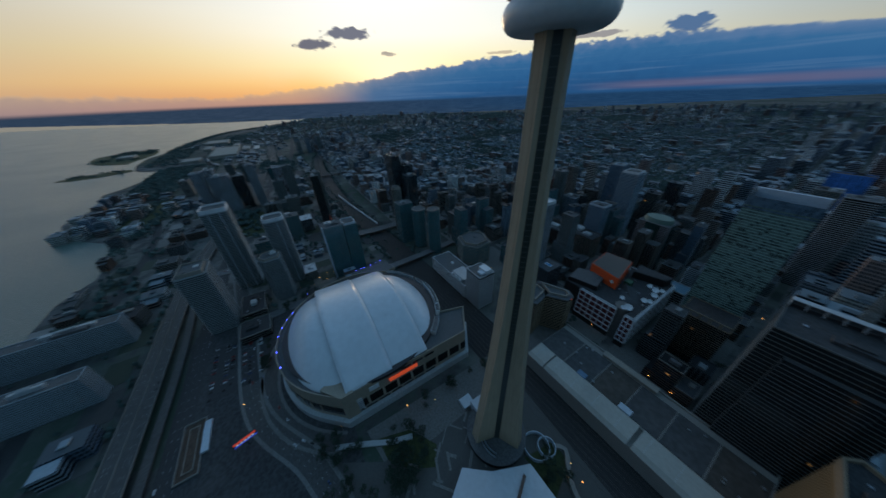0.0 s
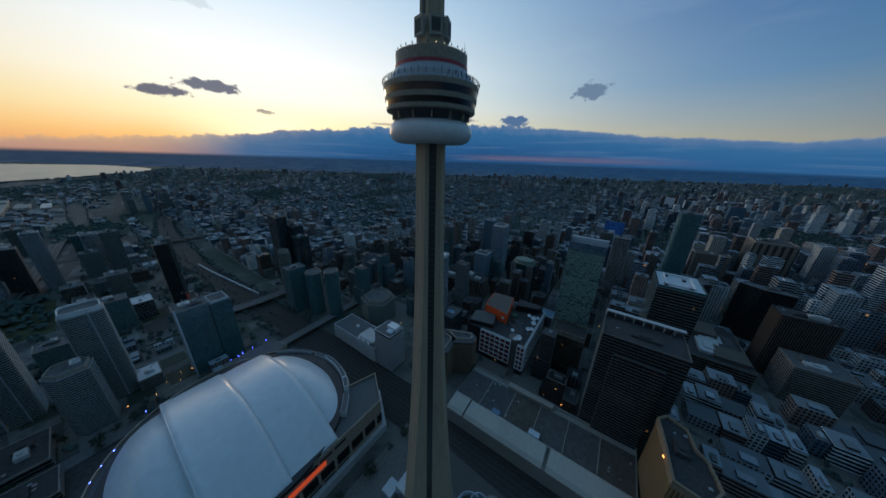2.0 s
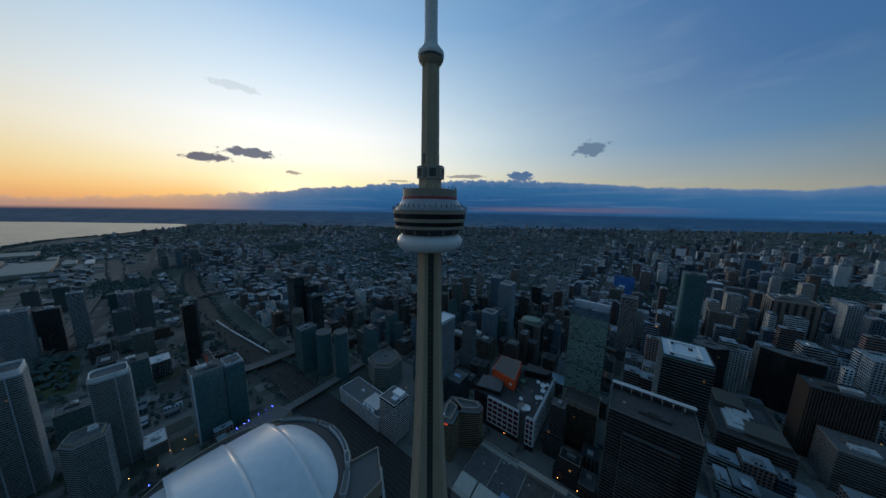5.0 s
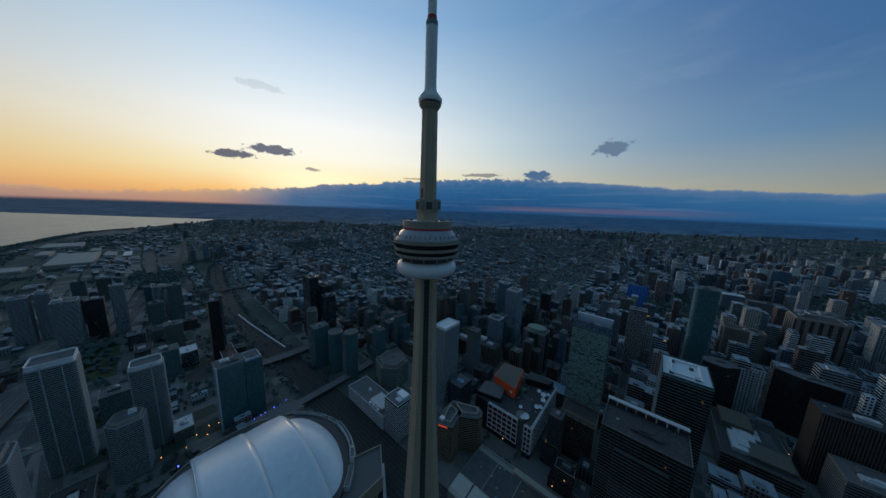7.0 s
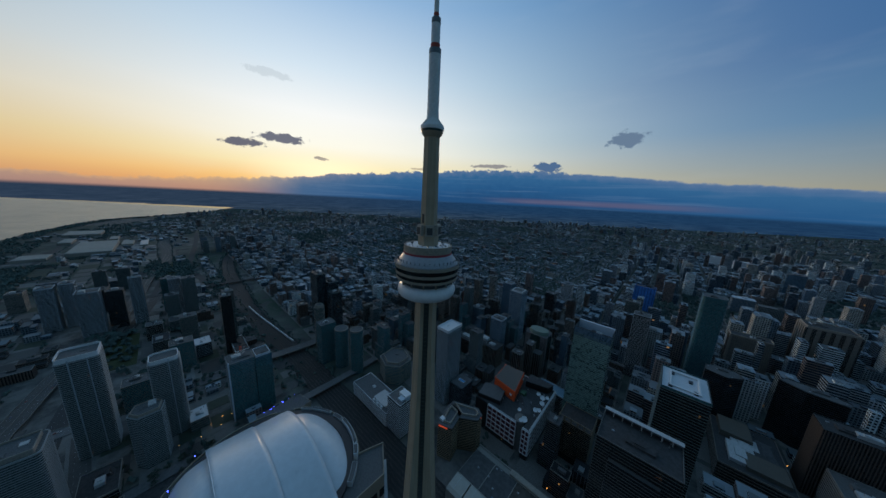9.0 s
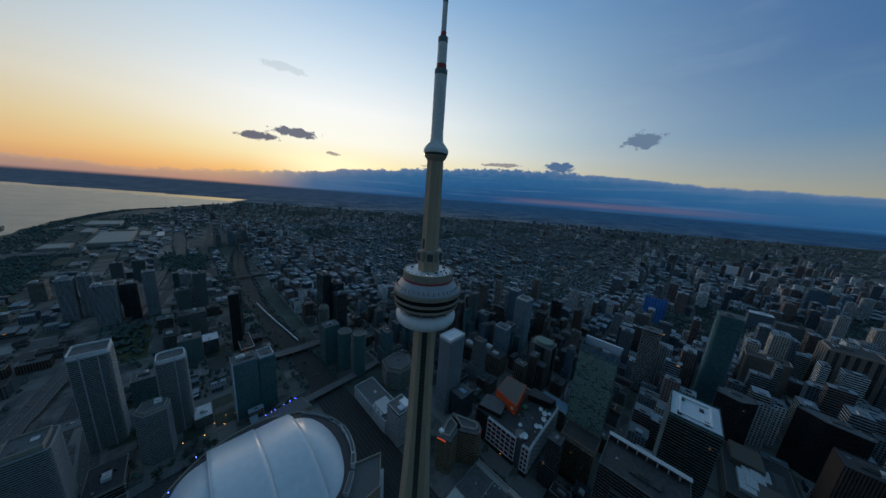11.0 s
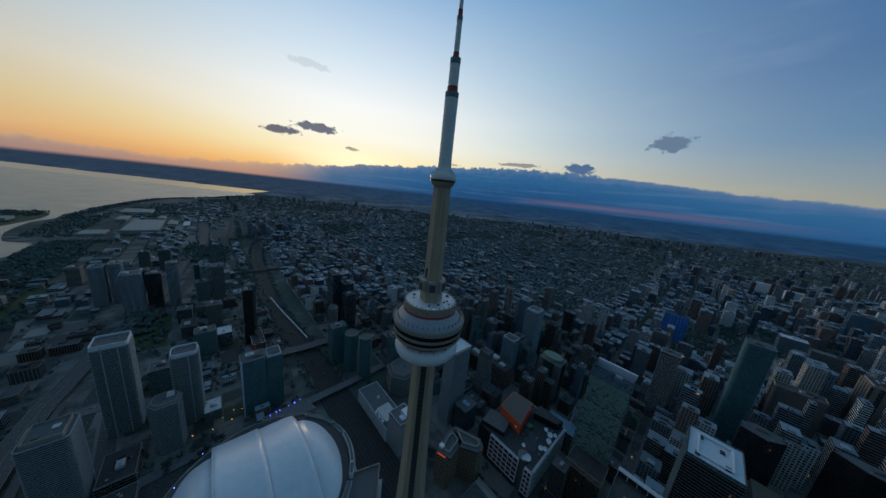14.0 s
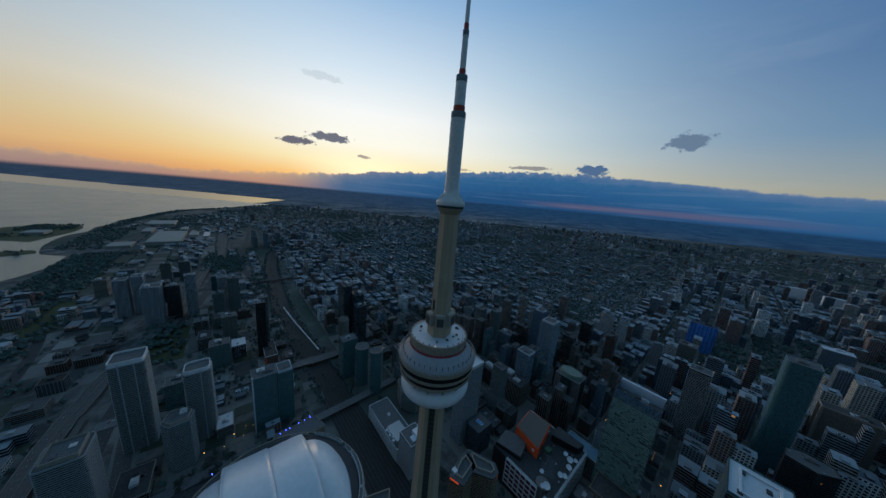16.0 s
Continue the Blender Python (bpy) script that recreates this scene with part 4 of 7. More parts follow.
# sheds on the ring round the north end
for a0, a1, r0, r1, h, mat in ((40, 54, 108, 115, 5.0, PALE_PANEL), (58, 66, 109, 115, 7.5, WHITE_PAINT), (68, 96, 109.5, 114.5, 6.0, WHITE_PAINT), (99, 108, 109, 115, 4.0, PALE_PANEL), (112, 140, 110, 114, 4.5, PALE_PANEL), (146, 160, 110, 114, 3.5, CREAM)):
    ring_way = arc(r1, a0, a1, 10) + arc(r0, a0, a1, 10)[::-1]
    shed = part("roof_shed", mesh_of("roof_shed", *prism(ring_way, 33.4, 33.4 + h), mat), stadium, label="pale curved box on the ring roof")
    part("shed_roof", mesh_of("shed_roof", *prism(grown(arc(r1 - 0.6, a0 + 0.4, a1 - 0.4, 10) + arc(r0 + 0.6, a0 + 0.4, a1 - 0.4, 10)[::-1], 0.0), 33.4 + h, 33.6 + h), GRAVEL), shed)
for i in range(14):
    a = radians(42 + 8.4 * i)
    part("roof_vent", mesh_of("roof_vent", *box(-0.9, -1.2, 33.4, 0.9, 1.2, 35.4), STEEL), stadium, (106.5 * math.cos(a), 106.5 * math.sin(a), 0), turn=a)
wing = [(-128, 14), (-104, 14), (-94, 60), (-98, 92), (-130, 84)]
part("west_deck", mesh_of("west_deck", *prism(wing, 0, 33.2), CREAM), stadium, label="cream deck block on the west side")
part("deck_roof", mesh_of("deck_roof", *prism(grown(wing, -0.8), 33.2, 33.5), GRAVEL), stadium)
# the outer bowl stands nearly as high as the foot of the dome
for piece in stadium.children:
    if piece.name.split(".")[0] not in ("roof_panel", "seam"):
        piece.scale.z = 1.42
        piece.location.z *= 1.42
take(SX - 125, SY - 125, SX + 112, SY + 142)

# ---- buildings near the tower ----
def rises(name, label, poly, h, floor, body, slab, slab_t=0.35, out=0.35, roof=GRAVEL, bay=0.0, pier=None, pier_w=0.5, base=0.0, crown=None, plants=2, first=1, category="tower block", claim=True, group=""):
    """A building of storeys: body, a slab proud of the wall at each floor, piers, parapet, roof and plant rooms."""
    cx, cy = sum(p[0] for p in poly) / len(poly), sum(p[1] for p in poly) / len(poly)
    own = [(x - cx, y - cy) for x, y in poly]
    top = thing(name, label, category, (cx, cy, base), group)
    part("wall", mesh_of("wall", *prism(own, 0, h), body), top)
    if slab is not None:
        me = mesh_of("floor_slab", *tube(grown(own, out), grown(own, -0.3), -slab_t, 0.0), slab)
        for k in range(first, int(h / floor) + 1):
            part("floor_slab", me, top, (0, 0, k * floor))
    if bay:
        me = mesh_of("pier", *box(-0.25, -pier_w / 2, 0, out + 0.25, pier_w / 2, h), pier)
        for (ax, ay), (bx, by) in zip(own, own[1:] + own[:1]):
            d = math.hypot(bx - ax, by - ay)
            count = max(1, round(d / bay))
            face_way = math.atan2(-(bx - ax), by - ay)
            for i in range(count):
                t = (i + 0.5) / count
                part("pier", me, top, (ax + (bx - ax) * t, ay + (by - ay) * t, 0), turn=face_way)
    rim = h + 1.3
    part("parapet", mesh_of("parapet", *tube(grown(own, out * 0.6), grown(own, -0.5), h, rim), slab or body), top)
    part("roof_deck", mesh_of("roof_deck", *prism(grown(own, -0.5), h, h + 0.25), roof), top)
    w_, d_ = max(x for x, y in own) - min(x for x, y in own), max(y for x, y in own) - min(y for x, y in own)
    local = random.Random(int(abs(cx) * 13 + abs(cy) * 7))
    for i in range(plants):
        pw, pd, ph = w_ * local.uniform(0.16, 0.4), d_ * local.uniform(0.16, 0.4), local.uniform(2.2, 5.0)
        px_, py_ = local.uniform(-0.2, 0.2) * w_, local.uniform(-0.2, 0.2) * d_
        shape = merged(box(px_ - pw / 2, py_ - pd / 2, h, px_ + pw / 2, py_ + pd / 2, h + ph + i * 0.7), box(px_ - pw / 4, py_ - pd / 4, h + ph + i * 0.7 - 0.1, px_ + pw / 6, py_ + pd / 6, h + ph + 1.2 + i))
        part("plant_room", mesh_of("plant_room", *shape, PALE_PANEL if i else roof), top)
    for i in range(plants * 3):
        s = local.uniform(0.5, 1.3)
        part("roof_vent", mesh_of("roof_vent", *box(-s, -s, 0, s, s, local.uniform(0.8, 1.8)), STEEL), top, (local.uniform(-0.4, 0.4) * w_, local.uniform(-0.4, 0.4) * d_, h + 0.2))
    if crown:
        ch, cmat, inset = crown
        ring = grown(own, -inset)
        part("crown", mesh_of("crown", *tube(ring, grown(ring, -0.8), h, h + ch), cmat), top, label="pale crown wall round the roof")
        part("crown_roof", mesh_of("crown_roof", *prism(grown(ring, -0.9), h + ch * 0.55, h + ch * 0.6), roof), top)
    if claim:
        xs, ys = [p[0] for p in poly], [p[1] for p in poly]
        take(min(xs), min(ys), max(xs), max(ys))
    return top


def r4(x0, y0, x1, y1):
    return [(x0, y0), (x1, y0), (x1, y1), (x0, y1)]


def rounded(x0, y0, x1, y1, r=6, n=5):
    pts = []
    for cx, cy, a in ((x1 - r, y1 - r, 0), (x0 + r, y1 - r, 90), (x0 + r, y0 + r, 180), (x1 - r, y0 + r, 270)):
        pts += [(cx + r * math.cos(radians(a + 90 * i / n)), cy + r * math.sin(radians(a + 90 * i / n))) for i in range(n + 1)]
    return pts


def disc(x, y, r, n=24, ry=None):
    return [(x + a, y + b) for a, b in ring_points(r, n, 0.0, ry)]


# white slab tower with fine vertical grid
t = rises("apartment_tower", "tall slim white and blue glass apartment tower with a white top", r4(-172, 205, -145, 246), 157, 3.05, G_DARK, BAND_BLUE, 0.8, 0.3, WHITE_ROOF, 3.6, BAND_BLUE, 1.1, plants=1)
part("crown", mesh_of("crown", *tube(rect(27.6, 41.6), rect(26, 40), 156, 161.5), WHITE_PAINT), t, label="white screen wall at the top")
part("crown_roof", mesh_of("crown_roof", *prism(rect(26, 40), 158.6, 159.6), WHITE_ROOF), t)
# striped office block beside the railway and its long low neighbour
t = rises("office_block", "white office block with dark horizontal window bands", r4(-184, 98, -150, 128), 66, 3.9, G_DARK, WHITE_PAINT, 1.7, 0.12, GRAVEL, plants=0)
part("plant_room", mesh_of("plant_room", *box(-4, 0, 66, 14, 12, 72), WHITE_PAINT), t)
part("plant_room", mesh_of("plant_room", *box(2, -8, 66, 12, 0, 69), BLUE_WHITE), t)
t = rises("low_building", "long low white building with a flat grey roof beside the tracks", r4(-297, 96, -186, 136), 27, 4.2, G_DARK, WHITE_PAINT, 2.2, 0.4, GRAVEL, plants=0, category="building")
part("roof_box", mesh_of("roof_box", *merged(box(10, -14, 27, 44, 10, 31), box(9.5, -14.5, 31, 44.5, 10.5, 31.6)), PALE_PANEL), t)
part("skylight", mesh_of("skylight", *prism(rect(7, 5), 27, 30.5, 0.4), WHITE_PAINT), t, (-16, 3, 0))
for i in range(5):
    part("roof_tank", mesh_of("roof_tank", *prism(ring_points(2.2, 12), 0, 3.2), WHITE_PAINT), t, (14 + 6 * i, -17 + 2 * (i % 2), 27.2))
# zigzag hotel with banded balconies
hotel = thing("hotel", "tan zigzag hotel with wavy balcony bands and a raised roof walk", "hotel", (-14, 17, 1))
take(-90, 104, -30, 175)
BALCONY = plain("warm_tan_balcony", (0.30, 0.22, 0.14, 1), 0.8, grain=0.7)
wing_a = [(-73, 106), (-52, 113), (-57, 137), (-60, 147), (-84, 150), (-83, 134)]
wing_b = [(-60, 140), (-57, 136.8), (-33, 153), (-33, 166), (-45, 173), (-84, 156), (-84, 150.2)]
for wing in (wing_a, wing_b):
    part("wall", mesh_of("wall", *prism(wing, 0, 60 if wing is wing_a else 60.2), TAN_STONE), hotel)
    band = mesh_of("balcony_band", *prism(grown(wing, 0.45), 0, 1.15), BALCONY)
    gap = mesh_of("window_band", *prism(grown(wing, 0.1), 0, 1.95), G_DARK)
    for k in range(1, 19):
        part("balcony_band", band, hotel, (0, 0, 3.1 * k))
        part("window_band", gap, hotel, (0, 0, 3.1 * k + 1.15))
    part("roof_deck", mesh_of("roof_deck", *prism(grown(wing, 0.6), 60.2, 61.2), GRAVEL), hotel)
    part("roof_walk", mesh_of("roof_walk", *tube(grown(wing, -5.0), grown(wing, -6.4), 61.0, 64.5), BEIGE), hotel)
part("sign", mesh_of("sign", *box(-9, 0, 58.5, 5, 0.6, 60.5), RED_SIGN), hotel, (-62.5, 107.4, 0), "glowing orange sign", radians(19))
part("sign", mesh_of("sign", *box(-5, 0, 58.5, 5, 0.6, 60.5), RED_SIGN), hotel, (-33.4, 158.0, 0), "glowing orange sign", radians(80))
part("plant_room", mesh_of("plant_room", *box(-76, 112, 61, -69, 118, 65), WHITE_PAINT), hotel)

# broadcasting house: black and white grid walls with coloured boxes on its roof
tv = thing("broadcasting_building", "dark broadcasting building with white grid walls and orange roof box", "office building", (-6, 4, 0))
tv.scale = (1.0, 1.0, 1.08)
take(-80, 200, 28, 335)
main = [(-76, 206), (2, 206), (2, 218), (14, 218), (14, 210), (25, 210), (25, 330), (-76, 330)]
part("wall", mesh_of("wall", *merged(box(-76, 214, 0, 2, 330, 50), box(2, 222, 0, 25, 330, 50), box(14, 211, 0, 25, 222, 50)), BLACK_CLAD), tv)
part("roof_deck", mesh_of("roof_deck", *merged(box(-75, 215, 50, 2, 329, 50.6), box(2, 223, 50, 24, 329, 50.6), box(14.5, 212, 50, 24, 223, 50.6)), DARK_ROOF), tv)
part("parapet", mesh_of("parapet", *merged(box(23.6, 211, 50, 25.3, 330, 52), box(14, 210.6, 50, 25.3, 212, 52), box(-76, 329, 50, 25, 330.3, 52), box(-50, 213.6, 50, 2, 215, 52)), PALE_PANEL), tv)
red_win = plain("red_brown_window", (0.10, 0.02, 0.025, 1), 0.3)
def grid_wall(x0, x1, y, z0, z1, cols, rows, turn=0.0, origin=(0, 0)):
    v_bar = mesh_of("grid_bar", *box(-0.55, -0.9, z0, 0.55, 0.6, z1), WHITE_PAINT)
    h_bar = mesh_of("grid_bar", *box(0, -0.85, -0.5, x1 - x0, 0.5, 0.5), WHITE_PAINT)
    pane = mesh_of("grid_window", *box(0.9, -0.2, 1.2, (x1 - x0) / cols - 0.9, 0.3, (z1 - z0) / rows - 1.2), red_win)
    c, s = math.cos(turn), math.sin(turn)
    put = lambda u, w_=0.0: (origin[0] + c * u - s * w_, origin[1] + s * u + c * w_)
    for i in range(cols + 1):
        part("grid_bar", v_bar, tv, (*put(x0 + (x1 - x0) * i / cols, y), 0), turn=turn)
    for k in range(rows + 1):
        part("grid_bar", h_bar, tv, (*put(x0, y), z0 + (z1 - z0) * k / rows), turn=turn)
        for i in range(cols if k < rows else 0):
            part("grid_window", pane, tv, (*put(x0 + (x1 - x0) * i / cols, y), z0 + (z1 - z0) * k / rows), turn=turn)
grid_wall(-50, 2, 213.0, 10, 50, 6, 5)
grid_wall(14, 25, 210.4, 10, 50, 2, 5)
grid_wall(0, 118, 0.0, 10, 50, 11, 5, radians(90), (25.9, 211))
part("block", mesh_of("block", *prism([(-74, 216), (-34, 226), (-43, 264), (-79, 249)], 0, 57), BLACK_CLAD), tv, label="black block with a grey roof")
part("block_roof", mesh_of("block_roof", *prism([(-73, 217), (-35, 227), (-43.5, 263), (-78, 248.5)], 57, 57.5), GRAVEL), tv)
part("orange_box", mesh_of("orange_box", *prism([(-65, 258), (-20, 250), (-31, 312), (-70, 308)], 50.6, 69), RUST), tv, label="bright orange-red clad box")
part("orange_box_roof", mesh_of("orange_box_roof", *prism([(-64, 259), (-21, 251), (-31.8, 311), (-69, 307)], 69, 69.4), plain("red_brown_roof", (0.115, 0.10, 0.09, 1), 0.9)), tv)
part("logo", mesh_of("logo", *prism(ring_points(2.6, 8), 0, 0.3), WHITE_PAINT), tv, (-28, 250.9, 60)).rotation_euler = (radians(90), 0, radians(-10))
part("logo", mesh_of("logo", *prism(ring_points(2.6, 8), 0, 0.3), WHITE_PAINT), tv, (-29.4, 305, 60)).rotation_euler = (radians(90), 0, radians(80))
part("dark_box", mesh_of("dark_box", *prism([(-22, 302), (16, 313), (20, 329), (-24, 329)], 50.6, 61), BLACK_CLAD), tv)
part("dark_box_roof", mesh_of("dark_box_roof", *prism([(-21, 303), (15, 314), (19, 328), (-23, 328)], 61, 61.4), DARK_ROOF), tv)
part("green_box", mesh_of("green_box", *box(-18, 268, 50.6, -10, 278, 60), GREEN_PAINT), tv)
part("sloped_skylight", mesh_of("sloped_skylight", [(-18, 262, 50.6), (-2, 236, 50.6), (12, 246, 50.6), (0, 276, 50.6), (-16, 268, 58), (4, 248, 52)], [(0, 1, 5, 4), (1, 2, 5), (2, 3, 4, 5), (3, 0, 4)], GREY_GLASS), tv)
part("round_roof", mesh_of("round_roof", *prism(disc(4, 226, 9.5, 28), 0, 51.6), plain("grey_drum", (0.16, 0.15, 0.14, 1), 0.8)), tv)
dish = mesh_of("dish", *lathe([(0.3, 0), (0.35, 1.2), (0.2, 1.5), (1.4, 1.7), (2.4, 2.2), (2.5, 2.15), (1.4, 1.55), (0.1, 1.4)], 18), WHITE_PAINT)
for x, y, s in ((10, 226, 1.3), (15, 258, 1.0), (14, 293, 1.2), (5, 298, 0.9), (20, 262, 0.9), (6, 222, 0.8), (18, 280, 1.1), (20, 300, 0.8), (-5, 240, 0.8), (-60, 290, 1.0), (-55, 318, 0.9), (-66, 300, 0.8)):
    d_ = part("dish", dish, tv, (x, y, 50.6), "white satellite dish")
    d_.scale = (s * 1.5, s * 1.5, s * 1.5)
    d_.rotation_euler = (radians(22), 0, radians(20))
for i in range(26):
    part("roof_vent", mesh_of("roof_vent", *box(-1, -1, 0, 1, 1, rng.uniform(1, 2.4)), STEEL), tv, (rng.uniform(-72, 22), rng.uniform(232, 326), 50.6))

# green glass tower with a banded hotel front below it
t = rises("glass_tower", "tall green glass tower with patterned panes and a glass crown", r4(39, 306, 90, 338), 197, 3.6, G_GREEN, None, 0, 0.4, GRAVEL, plants=2)
part("crown", mesh_of("crown", *tube(rect(51.2, 32.2), rect(50, 31), 195, 208), G_BLUE), t, label="glass screen round the roof")
part("crown_screen", mesh_of("crown_screen", *box(-25.4, 12, 197, 25.4, 15.8, 211), BLUE_WHITE), t)
dark_pane = mesh_of("dark_pane", *box(-1.4, -0.15, 0, 1.4, 0.15, 1.7), plain("dim_green_pane", (0.035, 0.055, 0.055, 1), 0.2))
for k in range(50):
    for i in range(16):
        if rng.random() < (0.5 if (k // 4) % 3 == 1 else 0.16):
            part("dark_pane", dark_pane, t, (-24 + 3.2 * i, -16.1, 8 + 3.6 * k))
rises("hotel_wing", "tan and dark banded hotel wing before the green tower", r4(45, 262, 92, 305), 68, 3.0, G_DARK, TAN_STONE, 0.55, 0.25, DARK_ROOF, plants=0, first=4)
t = thing("roof_pergola", "row of tan frames along the hotel wing's roof", "pergola", (45, 262, 69.3))
for i in range(5):
    part("frame", mesh_of("frame", *merged(box(0, 0, 0, 1, 1, 6), box(8, 0, 0, 9, 1, 6), box(0, 0, 6, 9, 1, 7)), TAN_STONE), t, (9.4 * i, 0, 0))
# black office tower with pale lines
t = rises("office_tower", "black office tower with thin pale lines at each floor", r4(105, 172, 177, 222), 151, 3.9, G_DARK, plain("weathered_bronze_spandrel", (0.115, 0.12, 0.115, 1), 0.6), 0.7, 0.25, DARK_ROOF, plants=1)
part("bay", mesh_of("bay", *box(-22, -29.5, 0, 22, -25, 132), G_DARK), t, label="projecting glazed bay")
bay_slab = mesh_of("bay_slab", *box(-22.3, -29.9, -0.6, 22.3, -25, 0), plain("grey_spandrel", (0.13, 0.135, 0.14, 1), 0.6))
for k in range(1, 34):
    part("bay_slab", bay_slab, t, (0, 0, 3.9 * k))
for i in range(8):
    part("roof_frame", mesh_of("roof_frame", *merged(box(0, 0, 0, 0.8, 6, 6), box(0, 0, 6, 9, 6, 6.6)), PALE_PANEL), t, (-36 + 9 * i, 16, 152))
part("roof_screen", mesh_of("roof_screen", *box(-36, 22, 152, 36, 23, 158), plain("grey_mesh_screen", (0.12, 0.13, 0.14, 1), 0.7)), t)
# bank tower with a white framed roof
t = rises("bank_tower", "dark green glass bank tower with pale lines and white roof", r4(152, 278, 198, 336), 178, 4.0, G_DARK, plain("green_white_spandrel", (0.13, 0.17, 0.165, 1), 0.5), 0.8, 0.25, WHITE_ROOF, plants=0, crown=(4.0, G_TEAL, 0.0))
part("roof_well", mesh_of("roof_well", *tube(rect(30, 40), rect(26, 36), 180.6, 182.5), WHITE_PAINT), t)
for x, y in ((-14, -20), (10, -18), (-12, 14), (6, 6)):
    part("roof_hatch", mesh_of("roof_hatch", *box(-2, -3, 180.6, 2, 3, 182), DARK_METAL), t, (x, y, 0))
# ochre hotel tower at the end of the convention centre
oct_poly = [(170, 92), (190, 88), (200, 104), (196, 126), (190, 132), (186, 152), (172, 158), (165, 150), (168, 122)]
t = rises("hotel_tower", "ochre precast hotel tower with rows of deep small windows", oct_poly, 92, 3.1, G_WARM, GOLD_STONE, 1.1, 0.5, DARK_ROOF, 2.6, GOLD_STONE, 1.0, plants=1)
part("crown", mesh_of("crown", *tube(grown([(x - 181.9, y - 124.9) for x, y in oct_poly], 0.8), grown([(x - 181.9, y - 124.9) for x, y in oct_poly], -1), 88, 95), TAN_STONE), t)
part("lamp_glow", mesh_of("lamp_glow", *box(-1, -0.2, 0, 1, 0.2, 1.5), AMBER_LAMP), t, (-15.5, -12, 90), turn=radians(100))

# residential towers west of the stadium
t = rises("apartment_tower", "tall grey-green glass apartment tower with a white crown", rounded(-490, -249, -452, -211, 5), 156, 3.0, G_GREY, SPANDREL, 0.75, 0.5, GRAVEL, plants=1, crown=(8.0, WHITE_PAINT, 0.5))
part("edge_fin", mesh_of("edge_fin", *box(18.5, -8, 0, 20.6, -6.8, 160), BAND_BLUE), t, label="pale fin up the corner")
part("edge_fin", mesh_of("edge_fin", *box(18.5, 8, 0, 20.6, 9.0, 156), BAND_BLUE), t)
t = rises("apartment_tower", "grey-green glass apartment tower with rounded balconies and white crown", rounded(-448, -168, -416, -134, 8), 132, 3.0, G_GREY, SPANDREL, 0.75, 0.9, GRAVEL, plants=1, crown=(7.0, WHITE_PAINT, 1.0))
part("edge_fin", mesh_of("edge_fin", *box(15.5, 4, 0, 17.4, 5.0, 137), BAND_BLUE), t, label="pale fin up the corner")
t = rises("apartment_tower", "teal glass apartment tower with white balcony slabs", r4(-414, -82, -382, -46), 110, 3.0, G_TEAL, BAND_DIM, 0.4, 0.3, GRAVEL, plants=2)
part("edge_fin", mesh_of("edge_fin", *box(15, -18.5, 0, 17, -16.5, 114), BLUE_WHITE), t)
rises("apartment_tower", "teal glass apartment tower beside a twin", r4(-412, -45, -381, -20), 106, 3.0, G_TEAL, plain("teal_spandrel", (0.07, 0.16, 0.17, 1), 0.4), 0.3, 0.4, GRAVEL, plants=1, crown=(5.0, BLUE_WHITE, 1.5))
rises("apartment_tower", "grey-green glass apartment tower near the expressway", rounded(-384, -283, -342, -246, 5), 108, 3.0, G_GREY, SPANDREL, 0.75, 0.7, GRAVEL, plants=2, crown=(6.0, BEIGE, 4.0))
rises("apartment_tower", "shorter grey apartment tower with angled top", [(-402, -186), (-384, -192), (-370, -182), (-372, -160), (-392, -156), (-404, -168)], 84, 3.0, G_GREY, SPANDREL, 0.75, 0.4, GRAVEL, plants=2, crown=(5.0, BEIGE, 2.0))
rises("podium_block", "low white podium building between the towers", r4(-440, -135, -405, -112), 18, 4.0, G_GREY, CONCRETE_PLAIN, 0.5, 0.4, WHITE_ROOF, plants=2, category="building")
rises("podium_block", "low dark podium with a framed roof terrace", r4(-400, -240, -345, -205), 14, 4.5, G_DARK, CONCRETE_PLAIN, 0.5, 0.4, DARK_ROOF, plants=2, category="building")
rises("podium_block", "low dark podium with a framed roof terrace", r4(-330, -240, -292, -200), 12, 4.0, G_DARK, CONCRETE_PLAIN, 0.5, 0.4, DARK_ROOF, plants=1, category="building")
# slabs by the water
for y0, y1, x0, x1 in ((-520, -384, -420, -398), (-520, -385, -312, -292)):
    rises("waterfront_slab", "pale waterfront apartment slab with small square windows", r4(x0, y0, x1, y1), 44, 3.0, G_GREY, BAND_BLUE, 1.0, 0.4, GRAVEL, 3.4, BAND_BLUE, 0.9, plants=2)
# cluster across the railway
rises("round_tower", "slim pale round-topped apartment tower", disc(-509, 118, 12, 20), 114, 3.0, G_GREY, BEIGE, 0.8, 0.3, GRAVEL, plants=1, crown=(6.0, BEIGE, 3.0))
rises("apartment_tower", "greenish glass apartment block beside round towers", r4(-459, 90, -430, 124), 99, 3.0, G_TEAL, plain("green_grey_spandrel", (0.12, 0.16, 0.16, 1), 0.5), 0.7, 0.3, GRAVEL, plants=2)
for x, y, a, b, h in ((-402, 124, 16, 15, 92), (-356, 137, 13, 14, 103)):
    rises("round_tower", "round dark green glass apartment tower with a grey cap", disc(x, y, a, 28, b), h, 3.0, G_TEAL, plain("dark_green_spandrel", (0.14, 0.17, 0.17, 1), 0.5), 0.5, 0.35, GRAVEL, plants=0, crown=(3.0, BEIGE, 0.3))
t = rises("office_tower", "dark blue glass office tower with a stepped top", r4(-616, 139, -570, 163), 178, 3.8, G_DARK, plain("dark_blue_spandrel", (0.11, 0.16, 0.185, 1), 0.4), 0.7, 0.25, DARK_ROOF, plants=3)
